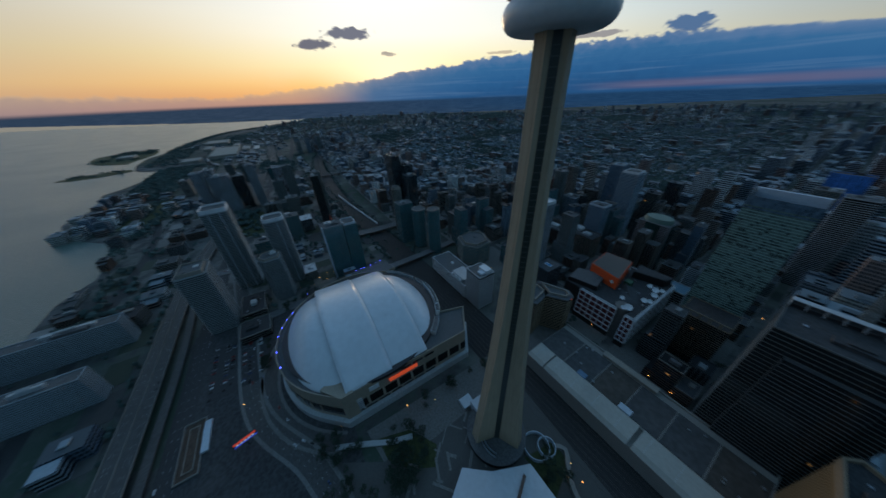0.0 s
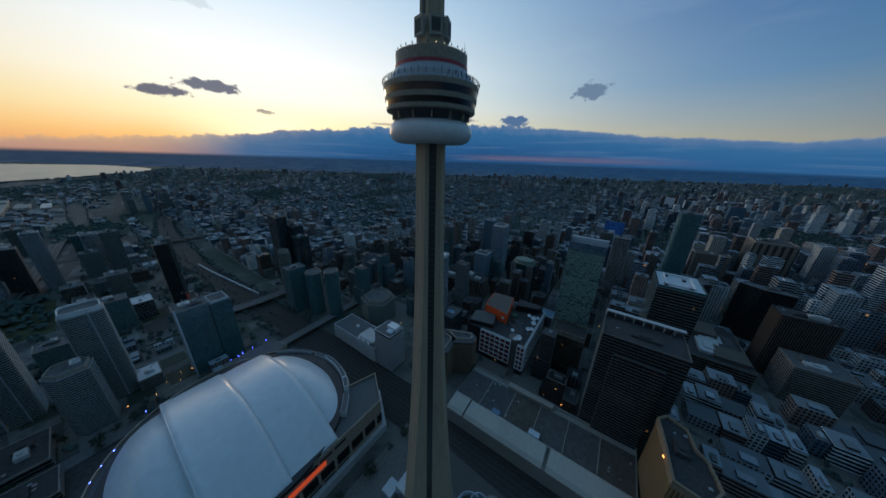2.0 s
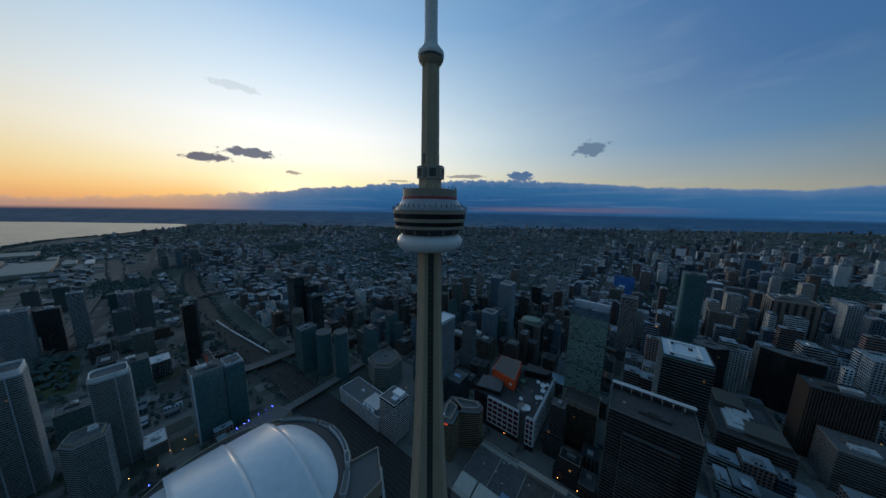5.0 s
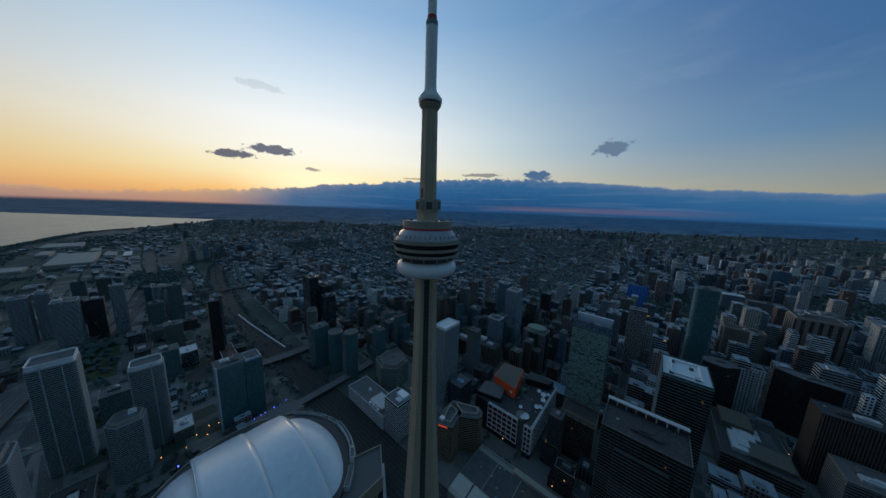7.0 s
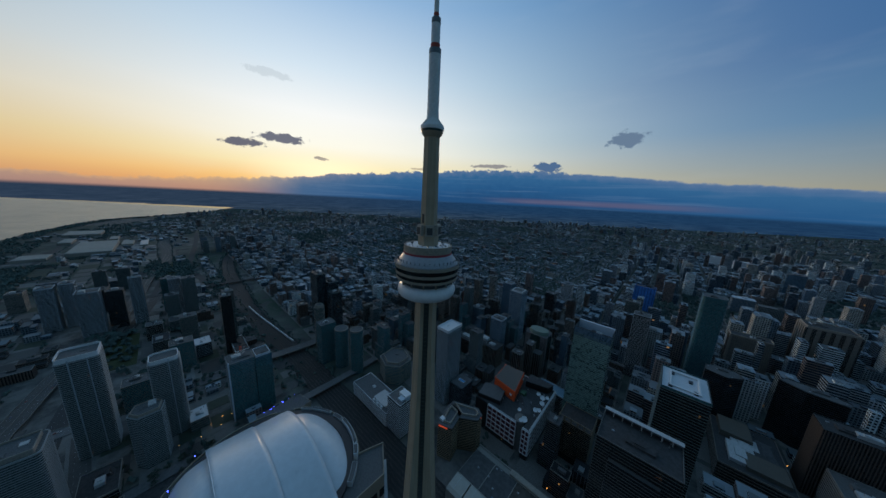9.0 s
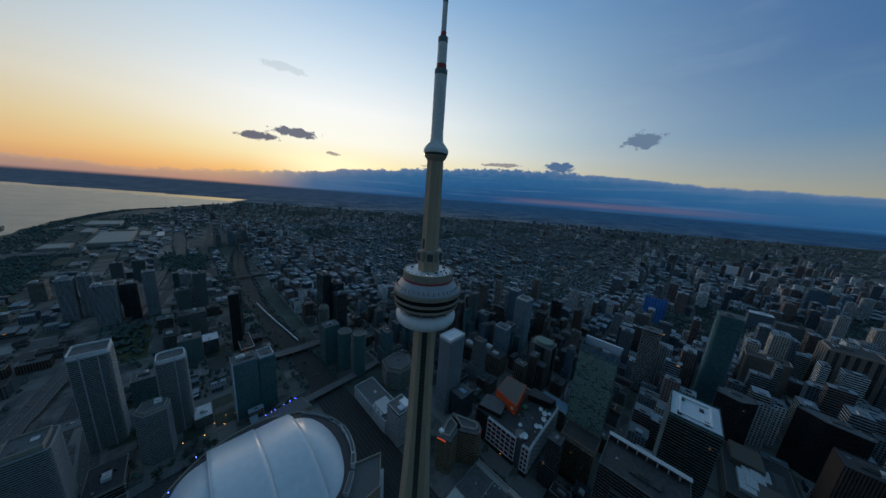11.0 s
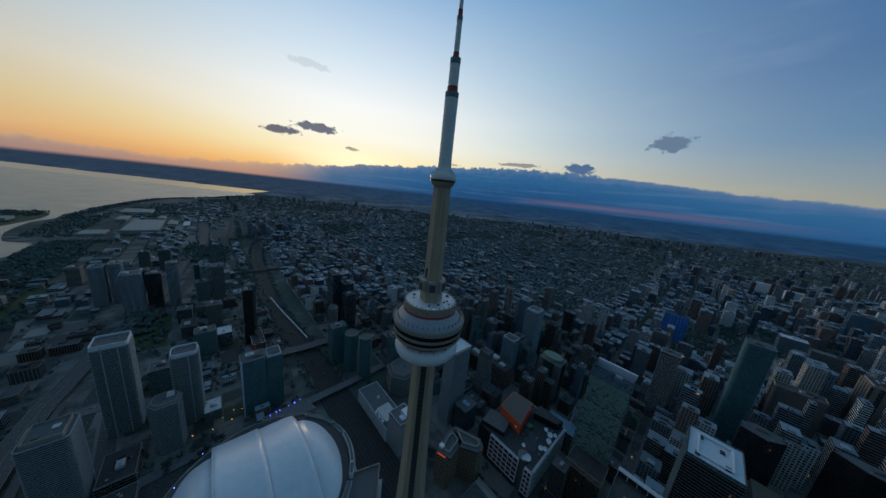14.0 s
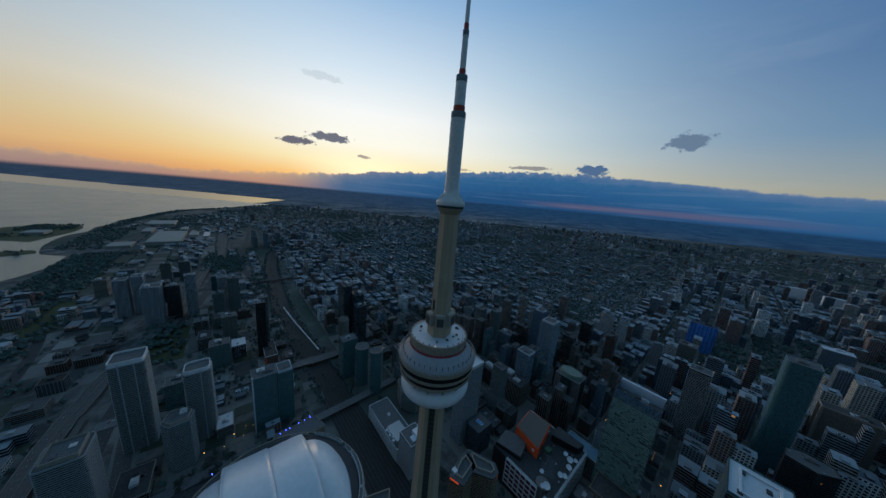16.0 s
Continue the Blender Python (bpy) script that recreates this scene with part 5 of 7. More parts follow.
rises("office_tower", "dark blue glass office wing, lower than its neighbour", r4(-584, 164, -547, 188), 156, 3.8, G_DARK, plain("dark_blue_spandrel_2", (0.11, 0.16, 0.185, 1), 0.4), 0.7, 0.25, DARK_ROOF, plants=2)
rises("office_tower", "dark blue glass office wing, the lowest of three", r4(-546, 157, -520, 185), 134, 3.8, G_DARK, plain("dark_blue_spandrel_3", (0.11, 0.16, 0.185, 1), 0.4), 0.7, 0.25, DARK_ROOF, plants=2)
octo = [(-312, 170), (-276, 158), (-250, 176), (-254, 212), (-290, 228), (-318, 208)]
t = rises("office_building", "pale teal many-sided office building with a framed roof", octo, 44, 3.6, G_TEAL, BEIGE, 1.3, 0.4, GRAVEL, plants=1, crown=(6.0, BEIGE, 6.0))
rises("apartment_tower", "grey apartment block with a round roof drum", r4(-412, 210, -380, 240), 60, 3.0, G_GREY, plain("brown_grey_spandrel", (0.12, 0.115, 0.11, 1), 0.6), 1.2, 0.3, GRAVEL, plants=0, crown=(6.0, BEIGE, 8.0))
# towers north of the broadcasting house
rises("apartment_tower", "pale blue stepped apartment tower", r4(-296, 505, -262, 535), 70, 3.1, G_BLUE, BAND_BLUE, 0.8, 0.6, GRAVEL, plants=2)
rises("office_tower", "mid-height blue-grey tower with a framed roof", r4(-182, 424, -150, 450), 100, 3.3, G_BLUE, BAND_BLUE, 0.5, 0.3, GRAVEL, plants=1, crown=(3.5, BLUE_WHITE, 0.2))
rises("apartment_tower", "tall pale blue glass tower with white bands", r4(-184, 524, -148, 560), 150, 3.1, G_BLUE, BAND_BLUE, 0.9, 0.4, GRAVEL, plants=1, crown=(5.0, WHITE_PAINT, 3.0))
rises("apartment_tower", "tall dark blue tower behind a pale one", r4(-230, 566, -200, 596), 152, 3.1, G_BLUE, plain("slate_spandrel", (0.10, 0.14, 0.18, 1), 0.4), 0.5, 0.3, GRAVEL, plants=1, crown=(4.0, BLUE_WHITE, 4.0))
rises("apartment_tower", "dark slim tower with a pale top", r4(-172, 790, -140, 820), 80, 3.1, G_DARK, plain("charcoal_spandrel", (0.07, 0.08, 0.09, 1), 0.5), 0.7, 0.3, GRAVEL, plants=1)
G_DARKGREEN = glazing("dark_green_glass", (0.02, 0.055, 0.05, 1), 1.6, 3.3, 0.12)
t = rises("office_tower", "grey tower with a green glass middle and a curved copper roof", r4(-88, 430, -40, 470), 98, 3.3, G_DARK, plain("rose_grey_grid", (0.20, 0.19, 0.195, 1), 0.7), 1.3, 0.35, GRAVEL, 3.0, plain("rose_grey_grid_post", (0.20, 0.19, 0.195, 1), 0.7), 1.1, plants=0)
part("glass_front", mesh_of("glass_front", *box(-11, -22, 0, 11, -18, 99), G_DARKGREEN), t)
part("glass_front", mesh_of("glass_front", *box(22, -9, 0, 26, 11, 99), G_DARKGREEN), t)
part("curved_roof", mesh_of("curved_roof", *prism(disc(0, 0, 23, 24, 17), 98, 106, 0.9), plain("green_copper", (0.13, 0.19, 0.16, 1), 0.7)), t)
rises("office_building", "brown concrete block with tall pale ribs", r4(-196, 372, -132, 408), 52, 3.6, G_DARK, None, 0, 0.6, DARK_ROOF, 3.8, BEIGE, 1.0, plants=3)
rises("office_building", "grey block beside a ribbed one", r4(-262, 372, -200, 404), 40, 3.6, F_CITY, None, 0, 0.6, DARK_ROOF, plants=3)
rises("apartment_tower", "grey-blue tower with stacked balcony drums", rounded(-318, 478, -292, 502, 6), 136, 3.1, G_GREY, plain("pewter_spandrel", (0.16, 0.18, 0.19, 1), 0.5), 0.5, 0.6, GRAVEL, plants=1)
rises("apartment_tower", "grey-blue tower with stacked balcony drums", rounded(-366, 470, -340, 494, 6), 126, 3.1, G_GREY, plain("pewter_spandrel_2", (0.16, 0.18, 0.19, 1), 0.5), 0.5, 0.6, GRAVEL, plants=1)
rises("apartment_tower", "brown-red slim tower among grey ones", r4(-336, 500, -318, 524), 110, 3.1, BRICK, plain("dark_red_band", (0.12, 0.05, 0.04, 1), 0.7), 1.2, 0.2, DARK_ROOF, plants=1)
rises("theatre_block", "low block with a blue curved roof beside the green tower", r4(-20, 345, 32, 372), 40, 4.0, G_DARK, PALE_PANEL, 0.8, 0.3, plain("blue_curved_roof", (0.10, 0.20, 0.27, 1), 0.4), plants=1)
rises("pool_terrace_block", "dark block with a blue rooftop pool", r4(-140, 214, -112, 250), 52, 3.2, G_DARK, plain("slate_grey_band", (0.09, 0.11, 0.13, 1), 0.6), 0.8, 0.3, GRAVEL, plants=0)
t = thing("rooftop_pool", "lit blue swimming pool on a roof terrace", "pool", (-126, 232, 52.3))
part("basin", mesh_of("basin", *tube(rect(13, 6.5), rect(12, 5.5), 0, 0.9), WHITE_PAINT), t)
part("water", mesh_of("water", *prism(rect(12, 5.5), 0, 0.6), POOL), t)
rises("apartment_tower", "banded slim tower with pale horizontal lines", r4(98, 590, 130, 616), 158, 3.1, G_DARK, PALE_PANEL, 0.9, 0.4, GRAVEL, plants=1)
rises("apartment_tower", "grey glass tower with balconies", r4(62, 836, 98, 866), 110, 3.1, G_GREY, CONCRETE_PLAIN, 0.5, 0.6, GRAVEL, plants=2)
rises("glass_tower", "very tall blue-green glass tower with ledges", rounded(204, 620, 240, 658, 6), 226, 3.2, G_TEAL, plain("sea_green_spandrel", (0.10, 0.17, 0.19, 1), 0.4), 0.6, 0.5, GRAVEL, plants=1)
# darker copy of the beige, shade put into the wall colour
SHADED_BEIGE = plain("shaded_beige_panels", (0.20, 0.18, 0.155, 1), 0.85, grain=0.3, vary=0.2)
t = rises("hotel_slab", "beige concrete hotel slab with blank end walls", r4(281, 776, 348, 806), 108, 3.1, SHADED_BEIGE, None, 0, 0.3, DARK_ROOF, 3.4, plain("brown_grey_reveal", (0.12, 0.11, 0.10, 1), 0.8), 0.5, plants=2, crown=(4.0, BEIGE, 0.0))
part("end_pier", mesh_of("end_pier", *box(-35, -16.5, 0, -31, -14.5, 112), BEIGE), t, label="pale blank pier up the corner")
rises("office_tower", "dark office block with a pale curved roof edge", [(222, 538), (250, 530), (272, 546), (268, 566), (240, 572), (224, 562)], 106, 3.6, G_DARK, plain("black_band", (0.03, 0.032, 0.035, 1), 0.5), 0.7, 0.3, GRAVEL, plants=1)
rises("office_tower", "large black office block with a pale roof ledge", [(320, 594), (346, 574), (386, 568), (392, 582), (362, 604), (330, 608)], 108, 3.6, G_DARK, plain("black_band_2", (0.025, 0.027, 0.03, 1), 0.5), 0.7, 0.3, GRAVEL, plants=1)
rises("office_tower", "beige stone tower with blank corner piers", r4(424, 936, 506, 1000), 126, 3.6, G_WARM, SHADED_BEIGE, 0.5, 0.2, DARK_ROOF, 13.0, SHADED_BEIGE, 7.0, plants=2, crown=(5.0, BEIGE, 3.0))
rises("office_tower", "brown ribbed stone office tower in deep shade", r4(334, 462, 392, 500), 110, 3.6, G_WARM, None, 0, 0.6, DARK_ROOF, 2.8, plain("brown_rib", (0.10, 0.075, 0.062, 1), 0.8), 1.0, plants=2)
rises("office_building", "office block with pale horizontal bands", r4(345, 407, 402, 456), 58, 3.8, G_DARK, plain("chalk_band", (0.22, 0.215, 0.20, 1), 0.7), 1.7, 0.4, GRAVEL, plants=2)
rises("office_building", "grey-blue office block with a pale roof", r4(362, 1380, 424, 1425), 66, 3.6, G_BLUE, BAND_DIM, 1.2, 0.3, WHITE_ROOF, plants=1)
rises("office_building", "grey stone block with ribbed front", r4(398, 1215, 474, 1250), 90, 3.6, G_GREY, None, 0, 0.4, GRAVEL, 3.2, BAND_DIM, 1.2, plants=1)
t = rises("market_hall", "low hall complex with a patched flat roof", r4(240, 400, 316, 520), 30, 5.0, G_WARM, plain("dull_tan_band", (0.17, 0.15, 0.13, 1), 0.8), 1.2, 0.4, DARK_ROOF, plants=3, category="building")
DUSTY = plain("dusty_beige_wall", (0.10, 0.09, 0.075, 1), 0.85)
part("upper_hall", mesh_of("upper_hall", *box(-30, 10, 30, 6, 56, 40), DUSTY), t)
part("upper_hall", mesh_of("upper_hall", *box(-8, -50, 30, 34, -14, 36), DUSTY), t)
part("glass_roof", mesh_of("glass_roof", *prism(rect(20, 44), 30.2, 34, 0.5), G_DARK), t, (22, 16, 0))
rises("construction_wrap_tower", "tower wrapped in bright blue sheeting", r4(62, 1120, 128, 1150), 96, 4.0, plain("bright_blue_wrap", (0.05, 0.22, 0.62, 1), 0.5, vary=0.3, grain=0.1), None, 0, 0.5, DARK_ROOF, 9.0, plain("deep_blue_seam", (0.02, 0.06, 0.2, 1), 0.6), 1.6, plants=1)
rises("office_tower", "pale teal glass office tower far off", r4(590, 1890, 650, 1940), 118, 3.6, G_BLUE, None, 0, 0.3, GRAVEL, plants=1)
rises("hospital_block", "large white-walled block on the far side", r4(391, 2690, 475, 2730), 62, 3.6, WHITE_PAINT, None, 0, 0.3, WHITE_ROOF, plants=1)
rises("hospital_block", "large white-walled block on the far side", r4(503, 2540, 575, 2580), 66, 3.6, WHITE_PAINT, None, 0, 0.3, WHITE_ROOF, plants=1)
# far row of slabs by the expressway
for poly, h, body, band, lab in ((r4(-1085, -372, -1050, -345), 121, G_BLUE, BLUE_WHITE, "blue and white apartment slab by the expressway"),
                                 (r4(-1095, -338, -1062, -314), 125, G_BLUE, BLUE_WHITE, "blue and white apartment slab by the expressway"),
                                 (r4(-985, -300, -945, -262), 122, G_GREY, BLUE_WHITE, "pale grey apartment slab by the expressway"),
                                 (r4(-1010, -258, -980, -226), 108, G_DARK, BAND_DARK_GREY, "black apartment tower by the expressway"),
                                 (r4(-1000, -214, -977, -190), 139, G_GREY, BLUE_WHITE, "slim white apartment tower by the expressway"),
                                 (r4(-1064, -156, -1036, -128), 108, G_TEAL, DARK_METAL, "dark teal apartment tower by the expressway"),
                                 (r4(-1022, -140, -990, -112), 116, G_GREY, BLUE_WHITE, "white patterned apartment tower by the expressway"),
                                 (r4(-968, -112, -936, -82), 126, G_GREY, BAND_DIM, "grey glass apartment tower by the expressway"),
                                 (r4(-940, -150, -912, -122), 88, G_GREY, BAND_DIM, "grey glass apartment tower, shorter"),
                                 (r4(-650, -58, -628, -38), 148, G_DARK, DARK_METAL, "black slender apartment tower by the railway"),
                                 (r4(-673, -50, -652, -30), 152, G_GREY, CONCRETE_PLAIN, "grey slender apartment tower by the railway"),
                                 (r4(-1180, -300, -1140, -270), 74, G_DARK, DARK_METAL, "dark curved-roof office block"),
                                 (r4(-1330, -470, -1290, -440), 60, F_CITY, CONCRETE_PLAIN, "brown slab near the lake park"),
                                 (r4(-1390, -320, -1360, -290), 86, G_GREY, BAND_DARK_GREY, "dark tower near the lake park"),
                                 (r4(-1420, -270, -1385, -236), 82, G_GREY, BAND_DARK_GREY, "dark tower near the lake park"),
                                 (r4(-560, -210, -530, -176), 52, G_TEAL, CONCRETE_PLAIN, "mid-height teal block beside a green square"),
                                 (r4(-660, -150, -628, -112), 60, G_TEAL, CONCRETE_PLAIN, "mid-height glass block by the railway"),
                                 (r4(-800, -128, -768, -96), 66, G_GREY, CONCRETE_PLAIN, "mid-height grey apartment block"),
                                 (r4(-860, -190, -830, -160), 40, G_DARK, CONCRETE_PLAIN, "low dark block between apartment towers")):
    rises("apartment_tower", lab, poly, h, 3.1, G_DARK if band is BLUE_WHITE else body, band, 1.0 if band is BLUE_WHITE else 0.6, 0.35, GRAVEL, 5.2 if band is BLUE_WHITE else 0.0, BAND_DIM, 1.1, plants=2)
rises("warehouse", "long dark brick building with a pale roof edge", r4(-660, -48, -580, -22), 24, 6.0, BRICK, WHITE_PAINT, 0.6, 0.3, DARK_ROOF, plants=1, category="building", first=4)
rises("podium_block", "dark box with a pale roof", r4(-690, -110, -652, -82), 34, 4.0, G_DARK, BLUE_WHITE, 0.5, 0.3, WHITE_ROOF, plants=1, category="building")
# far cluster where the railway forks
for i in range(9):
    x, y = -2000 - 60 * (i % 3) - rng.uniform(0, 20), 150 - 60 * (i // 3) + rng.uniform(-14, 14)
    rises("apartment_tower", "blue-grey apartment tower in a far cluster", r4(x, y, x + 26, y + 26), rng.uniform(70, 112), 3.1, G_BLUE if i % 2 else G_GREY, BAND_DIM, 1.0, 0.3, GRAVEL, plants=1)

# convention centre: pale ridged roof along the tracks, dark flat roof behind
hall = thing("convention_centre", "long low convention centre with pale sloping roofs and dark flat roofs", "convention centre")
take(-40, 86, 170, 176)
part("wall", mesh_of("wall", *merged(box(-38, 88, 0, 165, 112, 22), box(-38, 112.0, 0, 165, 168, 23)), CONCRETE_PLAIN), hall)
for x0, x1 in ((-36, -14), (-12, 82), (86, 163)):
    roof = [(x0, 87, 22), (x1, 87, 22), (x1, 91, 25.5), (x0, 91, 25.5), (x1, 110, 28), (x0, 110, 28), (x1, 114, 24), (x0, 114, 24)]
    part("pale_roof", mesh_of("pale_roof", roof, [(0, 1, 2, 3), (3, 2, 4, 5), (5, 4, 6, 7), (0, 3, 5, 7), (1, 6, 4, 2), (0, 7, 6, 1)], plain("cream_metal_roof", (0.38, 0.37, 0.33, 1), 0.6, grain=0.3, vary=0.06)), hall, label="pale cream metal roof")
    for x in range(int(x0) + 8, int(x1) - 4, 24):
        part("seam", mesh_of("seam", [(x, 91, 25.5), (x + 0.4, 91, 25.5), (x + 0.4, 110, 28.0), (x, 110, 28.0), (x, 91, 25.65), (x + 0.4, 91, 25.65), (x + 0.4, 110, 28.15), (x, 110, 28.15)], [(4, 5, 6, 7), (0, 4, 7, 3), (1, 2, 6, 5), (0, 1, 5, 4), (3, 7, 6, 2)], PALE_PANEL), hall)
for i in range(6):
    part("flat_roof", mesh_of("flat_roof", *box(-37 + 33.6 * i, 115, 23, -4.4 + 33.6 * i, 160, 23.5), plain("brown_grey_roof_%s" % "abcdef"[i], ((0.085, 0.085, 0.085, 1), (0.075, 0.078, 0.08, 1), (0.08, 0.07, 0.06, 1))[i % 3], 0.95, grain=0.2, vary=0.25)), hall)
    part("roof_kerb", mesh_of("roof_kerb", *box(-4.4 + 33.6 * i, 115, 23, -3.4 + 33.6 * i, 160, 24.2), CONCRETE_PLAIN), hall)
part("skybridge", mesh_of("skybridge", *merged(box(18, 161, 23, 76, 168, 27), box(17.5, 160.5, 27, 76.5, 168.5, 27.5)), BEIGE), hall, label="pale covered walk along the roof")
part("edge_wall", mesh_of("edge_wall", *box(-38, 168.0, 0, 165, 169.6, 25.0), CONCRETE_PLAIN), hall)
part("roof_light", mesh_of("roof_light", *box(60, 113, 24, 72, 120, 27), BLUE_WHITE), hall)
part("roof_light", mesh_of("roof_light", *box(14, 112, 24, 24, 119, 26.5), plain("blue_skylight", (0.12, 0.2, 0.3, 1), 0.2)), hall)
for i in range(14):
    part("roof_vent", mesh_of("roof_vent", *box(-1, -1, 0, 1, 1, rng.uniform(0.8, 1.8)), STEEL), hall, (rng.uniform(-30, 160), rng.uniform(118, 158), 23.5))

# aquarium with a folded pale roof, beside the tower's foot
aqua = thing("aquarium_building", "low building with a folded pale blue-white roof", "building")
a_pts = [(10, -51.5), (27.5, -30.5), (42.3, 3.5), (90, 3), (108, -34), (74, -84), (24, -74)]
part("wall", mesh_of("wall", *prism(a_pts, 0, 13), G_DARK), aqua)
ridge_p = [(46, -42, 18.5), (74, -30, 20.0)]
ar = [(x, y, 14.0 + (2.2 if k in (1, 3) else 0)) for k, (x, y) in enumerate(a_pts)] + ridge_p
part("folded_roof", mesh_of("folded_roof", ar, [(0, 7, 1), (1, 7, 8, 2), (2, 8, 3), (3, 8, 4), (4, 8, 5), (5, 8, 7, 6), (6, 7, 0)], WHITE_ROOF), aqua, label="folded pale blue-white metal roof")
part("fascia", mesh_of("fascia", *tube(grown(a_pts[::1], 0.3), grown(a_pts, -0.3), 12.6, 14.0), BLUE_WHITE), aqua)
part("roof_gutter", mesh_of("roof_gutter", [(44, -8, 17.9), (47, -8, 17.9), (58, -30, 19.6), (55, -30, 19.6)], [(0, 1, 2, 3)], plain("brown_gutter", (0.16, 0.1, 0.08, 1), 0.8)), aqua)
for i in range(7):
    part("sign_bar", mesh_of("sign_bar", *box(-1.0, -1.6, 0, 1.0, 1.6, 0.25), DARK_METAL), aqua, (54 + 2.9 * i, -55 - 0.6 * i, 17.2), turn=0.2)
take(5, -90, 112, 8)
# foot of the tower: entrance ring and ramps
foot = thing("tower_entrance", "low glazed entrance with a curved pale canopy round the tower foot", "entrance")
part("hall", mesh_of("hall", *prism(disc(2, -2, 30, 36), 0, 7.0), G_DARK), foot)
part("roof_deck", mesh_of("roof_deck", *prism(disc(2, -2, 30.6, 36), 7.0, 7.6), GRAVEL), foot)
c_out, c_in = arc(24, -150, -60, 18), arc(21, -150, -60, 18)
part("canopy", mesh_of("canopy", *tube([(x + 8, y + 2) for x, y in c_out + c_in[::-1]], [(x + 8, y + 2) for x, y in grown(c_out + c_in[::-1], -0.05)], 7.6, 11.0), BLUE_WHITE), foot, label="curved pale canopy")
for r, dx, dy in ((9.0, 40, 32), (13.0, 34, 24)):
    part("ramp_wall", mesh_of("ramp_wall", *tube(disc(dx, dy, r, 28), disc(dx, dy, r - 0.8, 28), 0, 5.5), BLUE_WHITE), foot)
part("pavilion", mesh_of("pavilion", *merged(box(-34, -8, 0, -22, 40, 12), box(-46, -16, 0, -34, -2, 5)), WHITE_ROOF), foot, label="white-roofed pavilion")
path_line = dense([(44, 40), (52, 46), (62, 36), (74, 26), (92, 22), (120, 24)], 6)
part("ramp", mesh_of("ramp", *strip(path_line, 4.0, 4.2, 4.0), CONCRETE_PLAIN), foot)

# ---- the city's blocks ----
def height_for(x, y):
    k = rng.random()
    if 200 < x < 470 and y < 580:
        return rng.uniform(10, 34)
    if x > 120 and y < 1600:
        return rng.uniform(55, 130) if k < 0.30 else rng.uniform(22, 60)
    if -420 < x <= 120 and y < 900:
        return rng.uniform(55, 118) if k < 0.27 else rng.uniform(14, 42)
    if y < 900:
        return rng.uniform(30, 64) if k < 0.16 else rng.uniform(11, 28)
    if x > -120:
        return rng.uniform(45, 95) if k < 0.13 else rng.uniform(10, 30)
    return rng.uniform(25, 60) if k < 0.03 else rng.uniform(8, 14)


BAND_STONE = plain("dull_stone_band", (0.22, 0.205, 0.185, 1), 0.8)
BAND_BROWN = plain("brown_brick_band", (0.135, 0.095, 0.078, 1), 0.9)
BAND_DARK = plain("dark_metal_band", (0.085, 0.095, 0.10, 1), 0.45)
# wall, bands, spacing up the wall (below nought: along it), width, how far they stand out
STYLES_TALL = [(G_GREY, BAND_DIM, 3.1, 0.5, 0.7), (G_TEAL, BAND_DIM, 3.1, 0.5, 0.5), (G_BLUE, BAND_BLUE, 3.1, 0.6, 0.5), (G_DARK, BAND_DARK, 3.7, 1.2, 0.2), (G_DARK, BAND_STONE, -3.6, 0.9, 0.4),
               (G_WARM, BAND_STONE, 3.6, 1.7, 0.3), (G_DARK, BAND_DARK, -2.8, 0.5, 0.4), (G_GREY, BAND_BLUE, 3.1, 0.9, 0.8), (F_TALL, None, 0, 0, 0), (G_BLUE, BAND_DARK, 3.4, 0.6, 0.2), (G_WARM, BAND_BROWN, 3.3, 1.5, 0.3)]
STYLES_LOW = [(F_CITY, None, 0, 0, 0), (F_CITY, BAND_STONE, 4.0, 0.5, 0.3), (G_WARM, BAND_BROWN, 3.6, 1.8, 0.25), (G_DARK, BAND_STONE, 3.6, 1.6, 0.3), (G_WARM, BAND_BROWN, -3.4, 1.5, 0.3), (G_GREY, BAND_DIM, 3.3, 0.8, 0.4), (F_CITY, BAND_DIM, -4.5, 0.8, 0.3)]
LABELS = {"low": "low city building with a flat grey roof and roof vents", "mid": "mid-height city block with rows of windows", "tall": "tall city block with rows of windows and a plant room"}


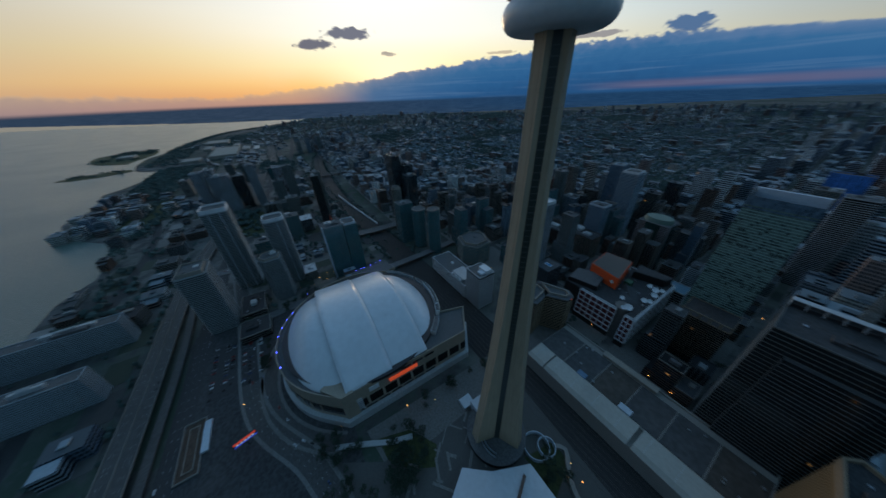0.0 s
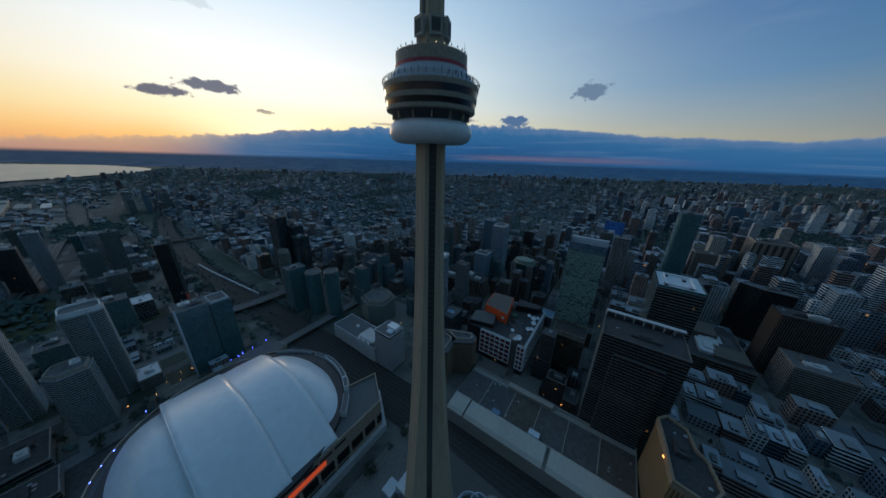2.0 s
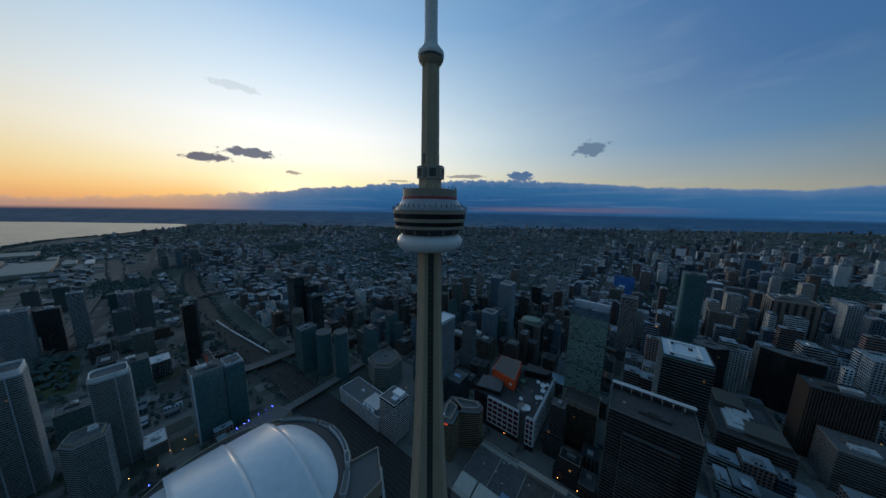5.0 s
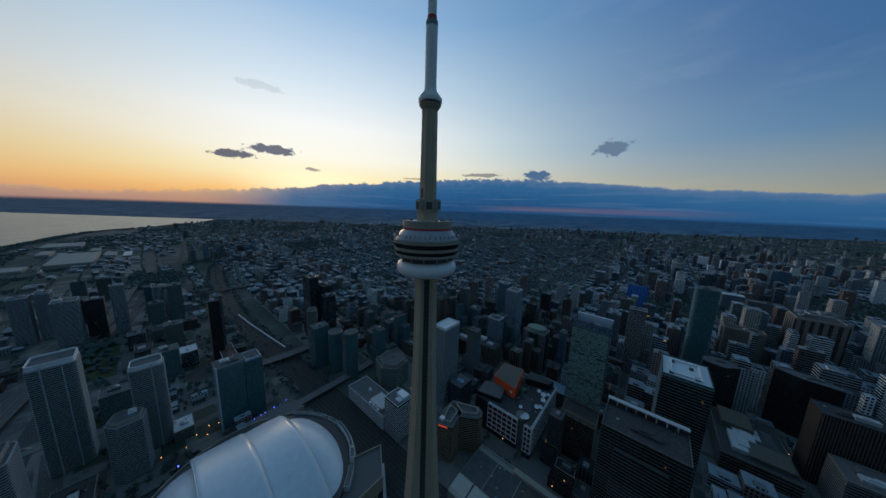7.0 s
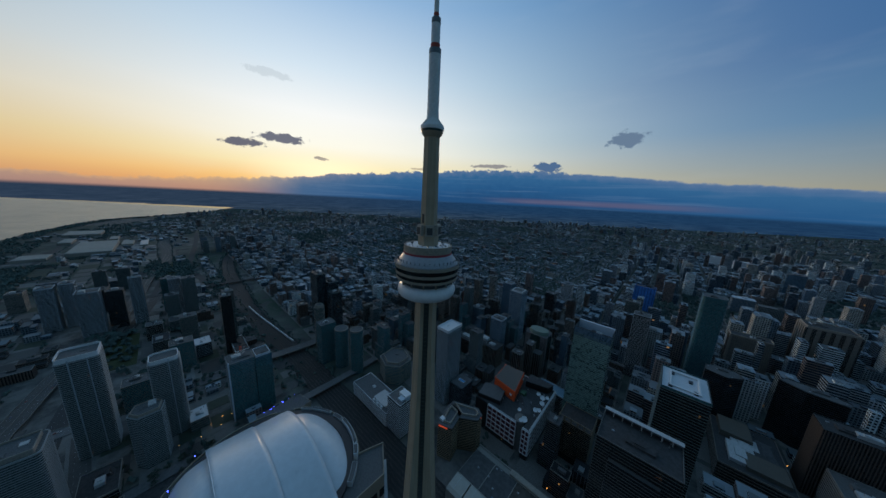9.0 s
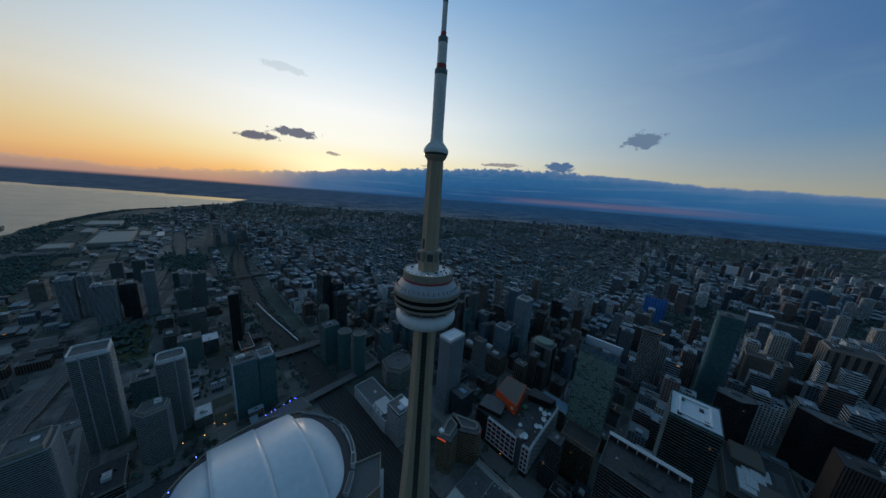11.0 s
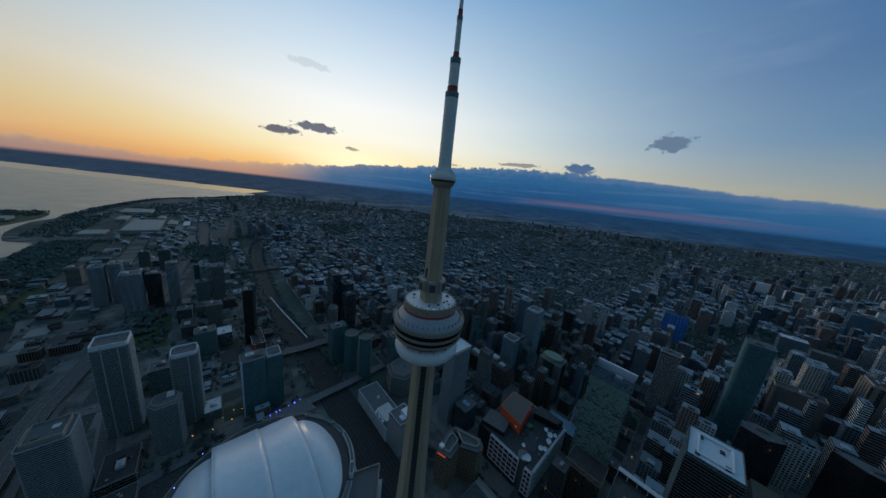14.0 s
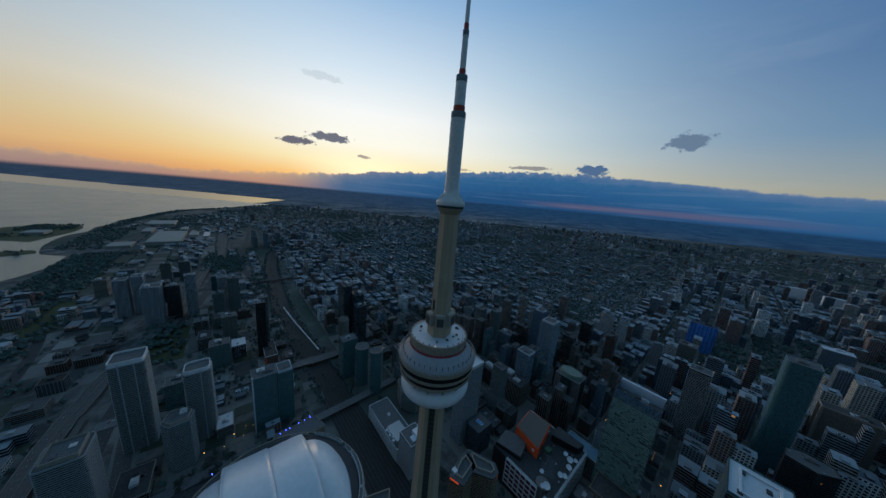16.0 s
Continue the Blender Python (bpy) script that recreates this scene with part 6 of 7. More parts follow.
def city_building(x0, y0, x1, y1, h):
    """A plain city building with its parapet, roof and plant room."""
    kind = "tall" if h > 40 else "mid" if h > 18 else "low"
    cx, cy, w_, d_ = (x0 + x1) / 2, (y0 + y1) / 2, x1 - x0, y1 - y0
    shape = rng.random()
    own = rect(w_, d_)
    if h > 18 and shape < 0.35 and w_ > 16 and d_ > 16:
        parts = [box(-w_ / 2, -d_ / 2, 0, w_ / 2, d_ / 2, h * 0.45), box(-w_ / 2 + w_ * 0.2, -d_ / 2 + d_ * 0.1, h * 0.45, w_ / 2, d_ / 2 - d_ * 0.15, h)]
        tw, td, ox, oy = w_ * 0.8, d_ * 0.75, w_ * 0.1, -d_ * 0.025
    elif shape < 0.6 and w_ > 14:
        cut = rng.uniform(0.35, 0.65) * w_
        parts = [box(-w_ / 2, -d_ / 2, 0, -w_ / 2 + cut, d_ / 2, h), box(-w_ / 2 + cut, -d_ / 2 + d_ * 0.25, 0, w_ / 2, d_ / 2, h * rng.uniform(0.6, 0.9))]
        tw, td, ox, oy = cut, d_, -w_ / 2 + cut / 2, 0
    else:
        parts = [box(-w_ / 2, -d_ / 2, 0, w_ / 2, d_ / 2, h)]
        tw, td, ox, oy = w_, d_, 0, 0
    style = rng.choice(STYLES_TALL if h > 40 else STYLES_LOW)
    body, bands, every, thick, proud = style
    ob = tagged(new("city_building", mesh_of("city_building", *merged(*parts), body)), LABELS[kind], "building", "city blocks")
    ob.location = (cx, cy, 0)
    if bands is not None:
        rings = []
        for v, f in parts:
            foot, z0, z1 = [(p[0], p[1]) for p in v[:4]], v[0][2], v[4][2]
            if every > 0:
                for k in range(1, int((z1 - z0) / every) + 1):
                    rings.append(tube(grown(foot, proud), grown(foot, -0.1), z0 + k * every - thick, z0 + k * every))
            else:
                for (ax, ay), (bx, by) in zip(foot, foot[1:] + foot[:1]):
                    d = math.hypot(bx - ax, by - ay)
                    for i in range(max(1, int(d / -every))):
                        t = (i + 0.5) / max(1, int(d / -every))
                        mx, my = ax + (bx - ax) * t, ay + (by - ay) * t
                        rings.append(box(mx - thick / 2 - abs(by - ay) / d * proud, my - thick / 2 - abs(bx - ax) / d * proud, z0, mx + thick / 2 + abs(by - ay) / d * proud, my + thick / 2 + abs(bx - ax) / d * proud, z1))
        tagged(part("banding", mesh_of("banding", *merged(*rings), bands), ob), "thin floor bands and ribs of the front", kind="stuff")
    ring = [(x + ox, y + oy) for x, y in rect(tw, td)]
    part("parapet", mesh_of("parapet", *tube(grown(ring, 0.15), grown(ring, -0.5), h, h + 1.0), rng.choice((BAND_STONE, BAND_DIM, BAND_DARK, DARK_METAL))), ob)
    pw, pd = tw * rng.uniform(0.2, 0.45), td * rng.uniform(0.2, 0.45)
    px_, py_ = ox + rng.uniform(-0.2, 0.2) * tw, oy + rng.uniform(-0.2, 0.2) * td
    part("plant_room", mesh_of("plant_room", *box(px_ - pw / 2, py_ - pd / 2, h, px_ + pw / 2, py_ + pd / 2, h + rng.uniform(2, 4.5)), rng.choice((BAND_STONE, GRAVEL, BAND_DIM, DARK_ROOF, GRAVEL))), ob)


far_v, far_f = [], []
def far_block(x0, y0, x1, y1, h):
    k = len(far_v)
    far_v.extend([(x0, y0, 0), (x1, y0, 0), (x1, y1, 0), (x0, y1, 0), (x0, y0, h), (x1, y0, h), (x1, y1, h), (x0, y1, h)])
    far_f.extend([(k, k + 1, k + 5, k + 4), (k + 1, k + 2, k + 6, k + 5), (k + 2, k + 3, k + 7, k + 6), (k + 3, k, k + 4, k + 7), (k + 4, k + 5, k + 6, k + 7)])


house_v, house_f = [], []
def house(x, y, w_, d_, h, ridge_h):
    k = len(house_v)
    a, b = w_ / 2, d_ / 2
    house_v.extend([(x - a, y - b, 0), (x + a, y - b, 0), (x + a, y + b, 0), (x - a, y + b, 0), (x - a, y - b, h), (x + a, y - b, h), (x + a, y + b, h), (x - a, y + b, h), (x, y - b, h + ridge_h), (x, y + b, h + ridge_h)])
    house_f.extend([(k, k + 1, k + 5, k + 8, k + 4), (k + 1, k + 2, k + 6, k + 5), (k + 2, k + 3, k + 7, k + 9, k + 6), (k + 3, k, k + 4, k + 7), (k + 4, k + 8, k + 9, k + 7), (k + 8, k + 5, k + 6, k + 9)])


tree_v, tree_f = [], []
CLUMP = [(0.95, 0, 0.35), (-0.5, 0.8, 0.3), (-0.45, -0.85, 0.4), (0.1, 0.05, 1.0), (0.4, 0.75, 0.75), (0.45, -0.7, 0.8), (-0.85, 0.0, 0.7)]
CLUMP_F = [(0, 4, 3), (4, 1, 3), (1, 6, 3), (6, 2, 3), (2, 5, 3), (5, 0, 3), (0, 1, 4), (1, 2, 6), (2, 0, 5)]
def far_tree(x, y, r, h):
    for j in range(2):
        k = len(tree_v)
        ox, oy, s, turn = rng.uniform(-0.5, 0.5) * r, rng.uniform(-0.5, 0.5) * r, r * rng.uniform(0.6, 1.0), rng.uniform(0, 6.28)
        c, sn = math.cos(turn), math.sin(turn)
        tree_v.extend([(x + ox + s * (c * a - sn * b), y + oy + s * (sn * a + c * b), h * (0.2 * j + z * rng.uniform(0.8, 1.05))) for a, b, z in CLUMP])
        tree_f.extend([tuple(i + k for i in f) for f in CLUMP_F])


pave_v, pave_f = [], []
count = 0
for i in range(len(STREETS_X) - 1):
    for j in range(len(STREETS_Y) - 1):
        x0, x1, y0, y1 = STREETS_X[i] + 9, STREETS_X[i + 1] - 9, STREETS_Y[j] + 8, STREETS_Y[j + 1] - 8
        if y1 - y0 < 15 or (y0 < 180 and (x0 > -560)):
            continue
        k = len(pave_v)
        v, f = box(x0 - 3, y0 - 3, -0.5, x1 + 3, y1 + 3, 0.2)
        pave_v += v
        pave_f += [tuple(a + k for a in face) for face in f]
        cx, cy = (x0 + x1) / 2, (y0 + y1) / 2
        reach = math.hypot(cx, cy)
        green = noise.noise((cx * 0.0016, cy * 0.0016, 3.1)) > 0.27 and y0 > 600
        if green:
            for _ in range(70):
                far_tree(rng.uniform(x0, x1), rng.uniform(y0, y1), rng.uniform(4, 8), rng.uniform(7, 15))
            continue
        houses = cx < -130 and cy > 930 or cx < -900 and cy > 560
        if houses:
            for row in (y0 + 9, y1 - 9, (y0 + y1) / 2) if y1 - y0 > 75 else (y0 + 9, y1 - 9):
                x = x0 + 4
                while x < x1 - 4:
                    wd = rng.uniform(6.0, 9.0)
                    if rng.random() < 0.05:
                        far_block(x, row - 10, x + rng.uniform(18, 40), row + 10, rng.uniform(8, 30))
                        x += 26
                    elif rng.random() < 0.82:
                        house(x + wd / 2, row + rng.uniform(-5, 5), wd * rng.uniform(0.7, 0.98), rng.uniform(11, 17), rng.uniform(5.5, 8.0), rng.uniform(1.8, 3.2))
                    x += wd
                for _ in range(int((x1 - x0) / 5)):
                    far_tree(rng.uniform(x0, x1), row + rng.choice((-13, 13)) + rng.uniform(-6, 6), rng.uniform(3.5, 7), rng.uniform(7, 13))
            continue
        rows = [(y0, y1)] if y1 - y0 < 34 else [(y0, (y0 + y1) / 2 - 2), ((y0 + y1) / 2 + 2, y1)]
        for ya, yb in rows:
            x = x0
            while x < x1 - 9:
                wd = min(rng.uniform(13, 38), x1 - x)
                if x1 - x - wd < 9:
                    wd = x1 - x
                h = height_for(x + wd / 2, ya)
                if h > 45:
                    wd = min(max(wd, 24), x1 - x)
                a, b = (x + 0.6, ya + rng.uniform(0, 4)), (x + wd - 0.6, yb - rng.uniform(0, 4))
                if rng.random() < 0.10:
                    for _ in range(5):
                        far_tree(rng.uniform(x, x + wd), rng.uniform(ya, yb), rng.uniform(2.5, 4.5), rng.uniform(5, 10))
                elif is_free(a[0], a[1], b[0], b[1]):
                    if reach < 760 and count < 250:
                        city_building(a[0], a[1], b[0], b[1], h)
                        count += 1
                    else:
                        far_block(a[0], a[1], b[0], b[1], h)
                        if h > 16:
                            far_block(a[0] + wd * 0.3, a[1] + 3, b[0] - wd * 0.3, (a[1] + b[1]) / 2, h + 3)
                x += wd
structure("pavement", mesh_of("pavement", pave_v, pave_f, PAVING), "raised pavements round the city blocks", "pavement")

# far suburbs beyond the grid, with woods between them
def suburb(x, y):
    if -2900 < x < 1300 and 60 < y < 3200 or y < 60 and x > -2900:
        return False
    return y > -0.47 * x - 2250 and (y > -720 or x < -3800)


def reach_for(a):
    return min(9600.0, 5050.0 / max(0.1, math.cos(a - radians(130))))


for k in range(34000):
    a = rng.uniform(radians(58), radians(202))
    x_far = reach_for(a)
    r = math.sqrt(rng.uniform(2200 ** 2, x_far ** 2))
    x, y = r * math.cos(a), r * math.sin(a)
    if not suburb(x, y):
        continue
    wood = noise.noise((x * 0.0011, y * 0.0011, 9.0)) + 0.5 * noise.noise((x * 0.004, y * 0.004, 2.0))
    if wood > 0.12 or k % 2:
        s = rng.uniform(8, 15) * (1.0 if r < 5200 else 1.6)
        far_tree(x, y, s, rng.uniform(7, 13))
        far_tree(x + s * rng.uniform(-1.5, 1.5), y + s * rng.uniform(-1.5, 1.5), s * 0.8, rng.uniform(6, 12))
    else:
        tall = rng.random()
        s = rng.uniform(12, 38)
        far_block(x, y, x + s, y + s * rng.uniform(0.5, 1.1), rng.uniform(30, 75) if tall < 0.06 else rng.uniform(5, 16))
# taller clusters of the far city centre
for cx, cy, sx, sy, n_, low, high in ((760, 2300, 420, 260, 46, 50, 130), (520, 1750, 300, 260, 26, 40, 110), (900, 3100, 500, 300, 34, 40, 110), (250, 2900, 300, 250, 16, 30, 70), (1500, 2600, 380, 380, 34, 40, 110), (-900, 2900, 500, 300, 14, 25, 60), (1300, 4200, 700, 300, 20, 40, 90), (-2600, 2200, 500, 500, 16, 25, 60), (-300, 4300, 900, 250, 22, 30, 70), (-3600, 1500, 600, 500, 22, 25, 60)):
    for _ in range(n_):
        x, y, s = cx + rng.gauss(0, sx * 0.5), cy + rng.gauss(0, sy * 0.5), rng.uniform(20, 40)
        h = rng.uniform(low, high)
        if is_free(x, y, x + s, y + s):
            take(x, y, x + s, y + s, 2)
            far_block(x, y, x + s, y + s * rng.uniform(0.6, 1.0), h)
            far_block(x + s * 0.3, y + s * 0.2, x + s * 0.7, y + s * 0.5, h + 4)
HALL_ROOF = plain("weathered_hall_roof", (0.26, 0.27, 0.25, 1), 0.8, grain=0.1, vary=0.15)
# trees and bushes on both sides of the railway
for i in range(len(RAIL) - 1):
    (ax, ay), (bx, by) = RAIL[i], RAIL[i + 1]
    if -1900 < ax < -330:
        d = math.hypot(bx - ax, by - ay)
        for off in (-34, -27, 27, 34, 3):
            for _ in range(4 if abs(off) > 5 else 1):
                s, q = rng.random(), off + rng.uniform(-4, 4)
                far_tree(ax + (bx - ax) * s - (by - ay) / d * q, ay + (by - ay) * s + (bx - ax) / d * q, rng.uniform(2.0, 4.5), rng.uniform(3, 8))
# the lake front: sheds, halls, trees of the parks
for x0, y0, x1, y1, h, mat, lab in ((-2630, -500, -2210, -345, 20, HALL_ROOF, "vast pale-roofed exhibition hall"), (-2860, -590, -2680, -540, 14, HALL_ROOF, "long pale exhibition shed"),
                                    (-2640, -330, -2480, -280, 12, HALL_ROOF, "long pale exhibition shed"), (-2280, -640, -2160, -545, 12, HALL_ROOF, "pale-roofed stand building"),
                                    (-2900, -400, -2760, -360, 12, HALL_ROOF, "long pale exhibition shed"), (-3290, -630, -3060, -460, 16, HALL_ROOF, "long white-roofed exhibition shed"), (-2800, -1075, -2690, -990, 14, HALL_ROOF, "pale-roofed pavilion on the island"), (-2620, -250, -2430, -215, 10, PALE_PANEL, "long low transit shed")):
    t = tagged(new("exhibition_hall", mesh_of("exhibition_hall", *merged(box(x0 - x0, 0, 0, x1 - x0, y1 - y0, h)), BEIGE)), lab + " by the lake", "hall")
    t.location = (x0, y0, 0)
    part("roof", mesh_of("roof", *prism([(0, 0), (x1 - x0, 0), (x1 - x0, y1 - y0), (0, y1 - y0)], h, h + 2.5, 0.96), mat), t)
    take(x0, y0, x1, y1, 10)
for x0, y0, x1, y1, n_ in ((-1290, -700, -1010, -490, 50), (-1720, -690, -1300, -520, 380), (-2030, -700, -1700, -540, 380), (-1000, -560, -880, -480, 60), (-2900, -820, -2150, -640, 260),
                           (-3900, -520, -2900, -330, 220), (-1830, -120, -1420, -60, 110), (-1800, -215, -1480, -140, 90), (-1300, -110, -1080, 10, 70), (-860, -150, -640, -90, 50), (-930, -300, -700, -200, 60),
                           (-3130, -1170, -2860, -940, 170), (-2760, -1180, -2600, -960, 40), (-2160, -1080, -2070, -870, 24), (-620, -480, -420, -400, 40), (-720, -230, -500, -130, 50), (-4600, -200, -3700, 150, 240), (-1760, -200, -1470, -40, 150), (-950, -295, -800, -235, 60), (-370, 960, -190, 1160, 260)):
    for _ in range(n_):
        x, y = rng.uniform(x0, x1), rng.uniform(y0, y1)
        if is_free(x - 3, y - 3, x + 3, y + 3):
            far_tree(x, y, rng.uniform(5, 10), rng.uniform(7, 15))
# trees along the far shore
for (ax, ay), (bx, by) in zip(LAKE, LAKE[1:]):
    if -5600 < bx < -2900:
        for _ in range(int(math.hypot(bx - ax, by - ay) / 6)):
            q = rng.random()
            far_tree(ax + (bx - ax) * q, ay + (by - ay) * q + rng.uniform(25, 110), rng.uniform(7, 13), rng.uniform(9, 16))
for x0, y0, x1, y1, n_ in ((-1340, -560, -620, -345, 62), (-2150, -330, -1480, -230, 40), (-600, -520, -430, -360, 14), (-3400, -220, -2300, -20, 70), (-1900, -30, -560, 20, 30), (-2900, -560, -1900, -250, 60), (-1340, -190, -780, -60, 30), (0, -540, 500, -370, 16), (120, -280, 700, 30, 40)):
    for _ in range(n_):
        x, y = rng.uniform(x0, x1), rng.uniform(y0, y1)
        w_, d_ = rng.uniform(20, 60), rng.uniform(18, 40)
        if is_free(x, y, x + w_, y + d_) and not any(abs(y + d_ / 2 - b) < 30 + d_ / 2 and abs(x + w_ / 2 - a) < 60 for line in (HIGHWAY, LOWER, QUAY, FORK) for a, b in line):
            take(x, y, x + w_, y + d_, 5)
            tallness = rng.uniform(9, 26) if y < -200 or x < -1500 else rng.uniform(10, 34)
            if x > -1000 and count < 300:
                city_building(x, y, x + w_, y + d_, tallness)
                count += 1
            else:
                far_block(x, y, x + w_, y + d_ * 0.6, tallness)
                far_block(x + w_ * 0.3, y + d_ * 0.6, x + w_, y + d_, tallness * rng.uniform(0.5, 0.9))
patch_v, patch_f = [], []
def patch(x0, y0, x1, y1, z):
    k = len(patch_v)
    v, f = box(x0, y0, -0.5, x1, y1, z)
    patch_v.extend(v)
    patch_f.extend([tuple(a + k for a in face) for face in f])


ROADS = [p for line in (HIGHWAY, LOWER, QUAY, FORK, RAIL) for p in line]
def clear_of_roads(x, y, gap):
    return not any(abs(a - x) < gap + 30 and abs(b - y) < gap + 16 for a, b in ROADS)


for xa, ya, xb, yb, sx, sy, built, low, high in ((-1420, -700, -960, -545, 58, 42, 0.8, 16, 42), (-1330, -545, -440, -362, 62, 48, 0.62, 10, 30), (-1950, -200, -560, 14, 58, 46, 0.42, 8, 24), (-2950, -600, -1480, -150, 84, 62, 0.28, 7, 16), (-3900, -330, -2950, 60, 80, 60, 0.4, 7, 18), (-2950, 100, -2000, 560, 60, 50, 0.5, 7, 16), (-480, -540, 600, -372, 60, 46, 0.5, 9, 22), (-290, -300, 600, -180, 60, 40, 0.3, 8, 18), (-560, -230, -210, 30, 46, 40, 0.5, 8, 20)):
    x = xa
    while x < xb:
        y = ya
        while y < yb:
            w_, d_ = sx - rng.uniform(10, 22), sy - rng.uniform(9, 16)
            if y > -0.5 * (x + 3771) - 430 or x > -2900:
                if clear_of_roads(x + w_ / 2, y + d_ / 2, 8) and not (-352 < x + w_ / 2 < 150 and -305 < y + d_ / 2 < 70):
                    patch(x, y, x + w_, y + d_, rng.uniform(0.15, 0.4))
                    if is_free(x, y, x + w_, y + d_):
                        roll = rng.random()
                        if roll < built:
                            cut = rng.uniform(0.3, 0.7) * w_
                            hh = rng.uniform(low, high)
                            far_block(x + 2, y + 2, x + cut, y + d_ - 2, hh)
                            far_block(x + cut + 1, y + 2, x + w_ - 2, y + d_ * rng.uniform(0.4, 0.95), hh * rng.uniform(0.5, 1.1))
                            far_block(x + 2 + cut * 0.3, y + d_ * 0.4, x + cut * 0.7, y + d_ * 0.6, hh + 2.5)
                        elif roll < built + 0.34:
                            for _ in range(int(w_ * d_ / 120)):
                                far_tree(rng.uniform(x, x + w_), rng.uniform(y, y + d_), rng.uniform(3, 6.5), rng.uniform(6, 12))
                for _ in range(3):
                    tx, ty = x + rng.uniform(-6, w_ + 8), y + d_ + rng.uniform(2, 8)
                    if not (-352 < tx < 150 and -340 < ty < 70) and is_free(tx - 3, ty - 3, tx + 3, ty + 3):
                        far_tree(tx, ty, rng.uniform(2.5, 5), rng.uniform(5, 9))
            y += sy
        x += sx
patches_mat, n, bsdf = material("yards_and_lots")
chance = n.add("ShaderNodeNewGeometry").outputs["Random Per Island"]
at = n.add("ShaderNodeTexCoord").outputs["Object"]
lot = n.ramp(chance, [(0.0, (0.075, 0.076, 0.076, 1)), (0.25, (0.14, 0.138, 0.134, 1)), (0.45, (0.05, 0.072, 0.05, 1)), (0.62, (0.22, 0.212, 0.20, 1)), (0.78, (0.06, 0.08, 0.056, 1)), (0.9, (0.33, 0.32, 0.305, 1))], "CONSTANT")
lot = n.mix(n.m("MULTIPLY", n.noise(at, 0.15, 5.0, 0.7), 0.6), lot, (0.02, 0.02, 0.02, 1))
n.put(bsdf.inputs["Base Color"], lot)
bsdf.inputs["Roughness"].default_value = 0.95
structure("yards", mesh_of("yards", patch_v, patch_f, patches_mat), "lots, yards and lawns of the lakeside quarters", "yards", kind="stuff")
structure("far_buildings", mesh_of("far_buildings", far_v, far_f, F_FAR_HAZE), "low and middling buildings of the far city", "buildings", kind="stuff")
# house colours are lifted too, haze painted into walls and roofs
structure("far_houses", mesh_of("far_houses", house_v, house_f, facade("hazed_house_fronts", [S(152, 131, 121), S(179, 177, 172), S(133, 123, 119), S(208, 215, 218), S(150, 154, 158)], S(63, 75, 84), 3.0, 2.4, islands=True, roof=S(152, 164, 177))), "rows of brick houses with pitched roofs", "houses", kind="stuff")
structure("far_trees", mesh_of("far_trees", tree_v, tree_f, LEAF_HAZE), "dark green street trees and park trees", "trees", kind="stuff")

# ---- streets, bridges and small things near the stadium ----
RING = [(SX + 131 * math.cos(radians(a)), SY + 131 * math.sin(radians(a))) for a in range(150, 336, 6)]
structure("road_7", mesh_of("road", *strip(RING, 15.0, 0.16, 0.3), ROADWAY), "curved street round the stadium", "road")
BLVD = dense([(-520, -255), (-330, -236), (-170, -222), (-74, -172), (10, -152), (160, -150), (420, -150)], 12)
structure("road_5", mesh_of("road", *strip(BLVD, 19.0, 0.18, 0.3), ROADWAY), "wide street between stadium and expressway", "road")
DECK = plain("pale_bridge_deck", (0.13, 0.132, 0.135, 1), 0.9, grain=0.4, vary=0.2)
WEST = dense([(-336, -240), (-342, -150), (-344, -60), (-346, 10), (-352, 120), (-360, 190)], 12)
structure("bridge_1", mesh_of("bridge", *strip(WEST, 17.0, 7.0, 1.6, [0.6 if y < -200 else min(7.5, 0.6 + (y + 200) / 22) for x, y in WEST]), DECK), "street bridge over the railway west of the stadium", "bridge")
SPAD = dense([(-548, -300), (-545, -100), (-538, 0), (-532, 56), (-532, 112), (-534, 230), (-535, 500)], 20)
spad_z = [0.3 if y < -120 or y > 230 else 8.0 if -10 < y < 130 else 0.3 + 7.7 * ((y + 120) / 110 if y < 0 else (230 - y) / 100) for x, y in SPAD]
structure("bridge_2", mesh_of("bridge", *strip(SPAD, 26.0, 8.0, 1.6, spad_z), DECK), "wide avenue bridge over the railway", "bridge")
for off in (-13, 13):
    structure("trim_4" if off < 0 else "trim_5", mesh_of("barrier", *strip([(x + off, y) for x, y in SPAD], 0.6, 9.0, 1.2, [z + 1.0 for z in spad_z]), CONCRETE_PLAIN), "pale parapet of the avenue bridge", "barrier")
BATH = [(-1232, -200), (-1231, -40), (-1230, 20), (-1230, 110), (-1230, 200)]
structure("bridge_3", mesh_of("bridge", *strip(BATH, 20.0, 8.0, 1.6, [0.4, 4.0, 8.0, 8.0, 0.6]), ASPHALT), "street bridge over the railway farther west", "bridge")
pile = mesh_of("bridge_pier", *box(-0.9, -6.0, 0, 0.9, 6.0, 7.4), CONCRETE_PLAIN)
for i in range(2, len(HIGHWAY) - 2):
    if -1450 < HIGHWAY[i][0] < 600:
        (ax, ay), (bx, by) = HIGHWAY[i - 1], HIGHWAY[i + 1]
        p = tagged(new("expressway_pier", pile), "concrete pier under the raised expressway", "pier", "expressway piers")
        p.location, p.rotation_euler = (HIGHWAY[i][0], HIGHWAY[i][1], 0.1), (0, 0, math.atan2(by - ay, bx - ax))
for x, y in ((-538, 20), (-533, 46), (-532, 92)):
    p = tagged(new("bridge_pier", mesh_of("bridge_pier", *box(-11, -0.8, 0.2, 11, 0.8, 6.5), CONCRETE_PLAIN)), "concrete pier under the avenue bridge", "pier", "bridge piers")
    p.location = (x, y, 0)
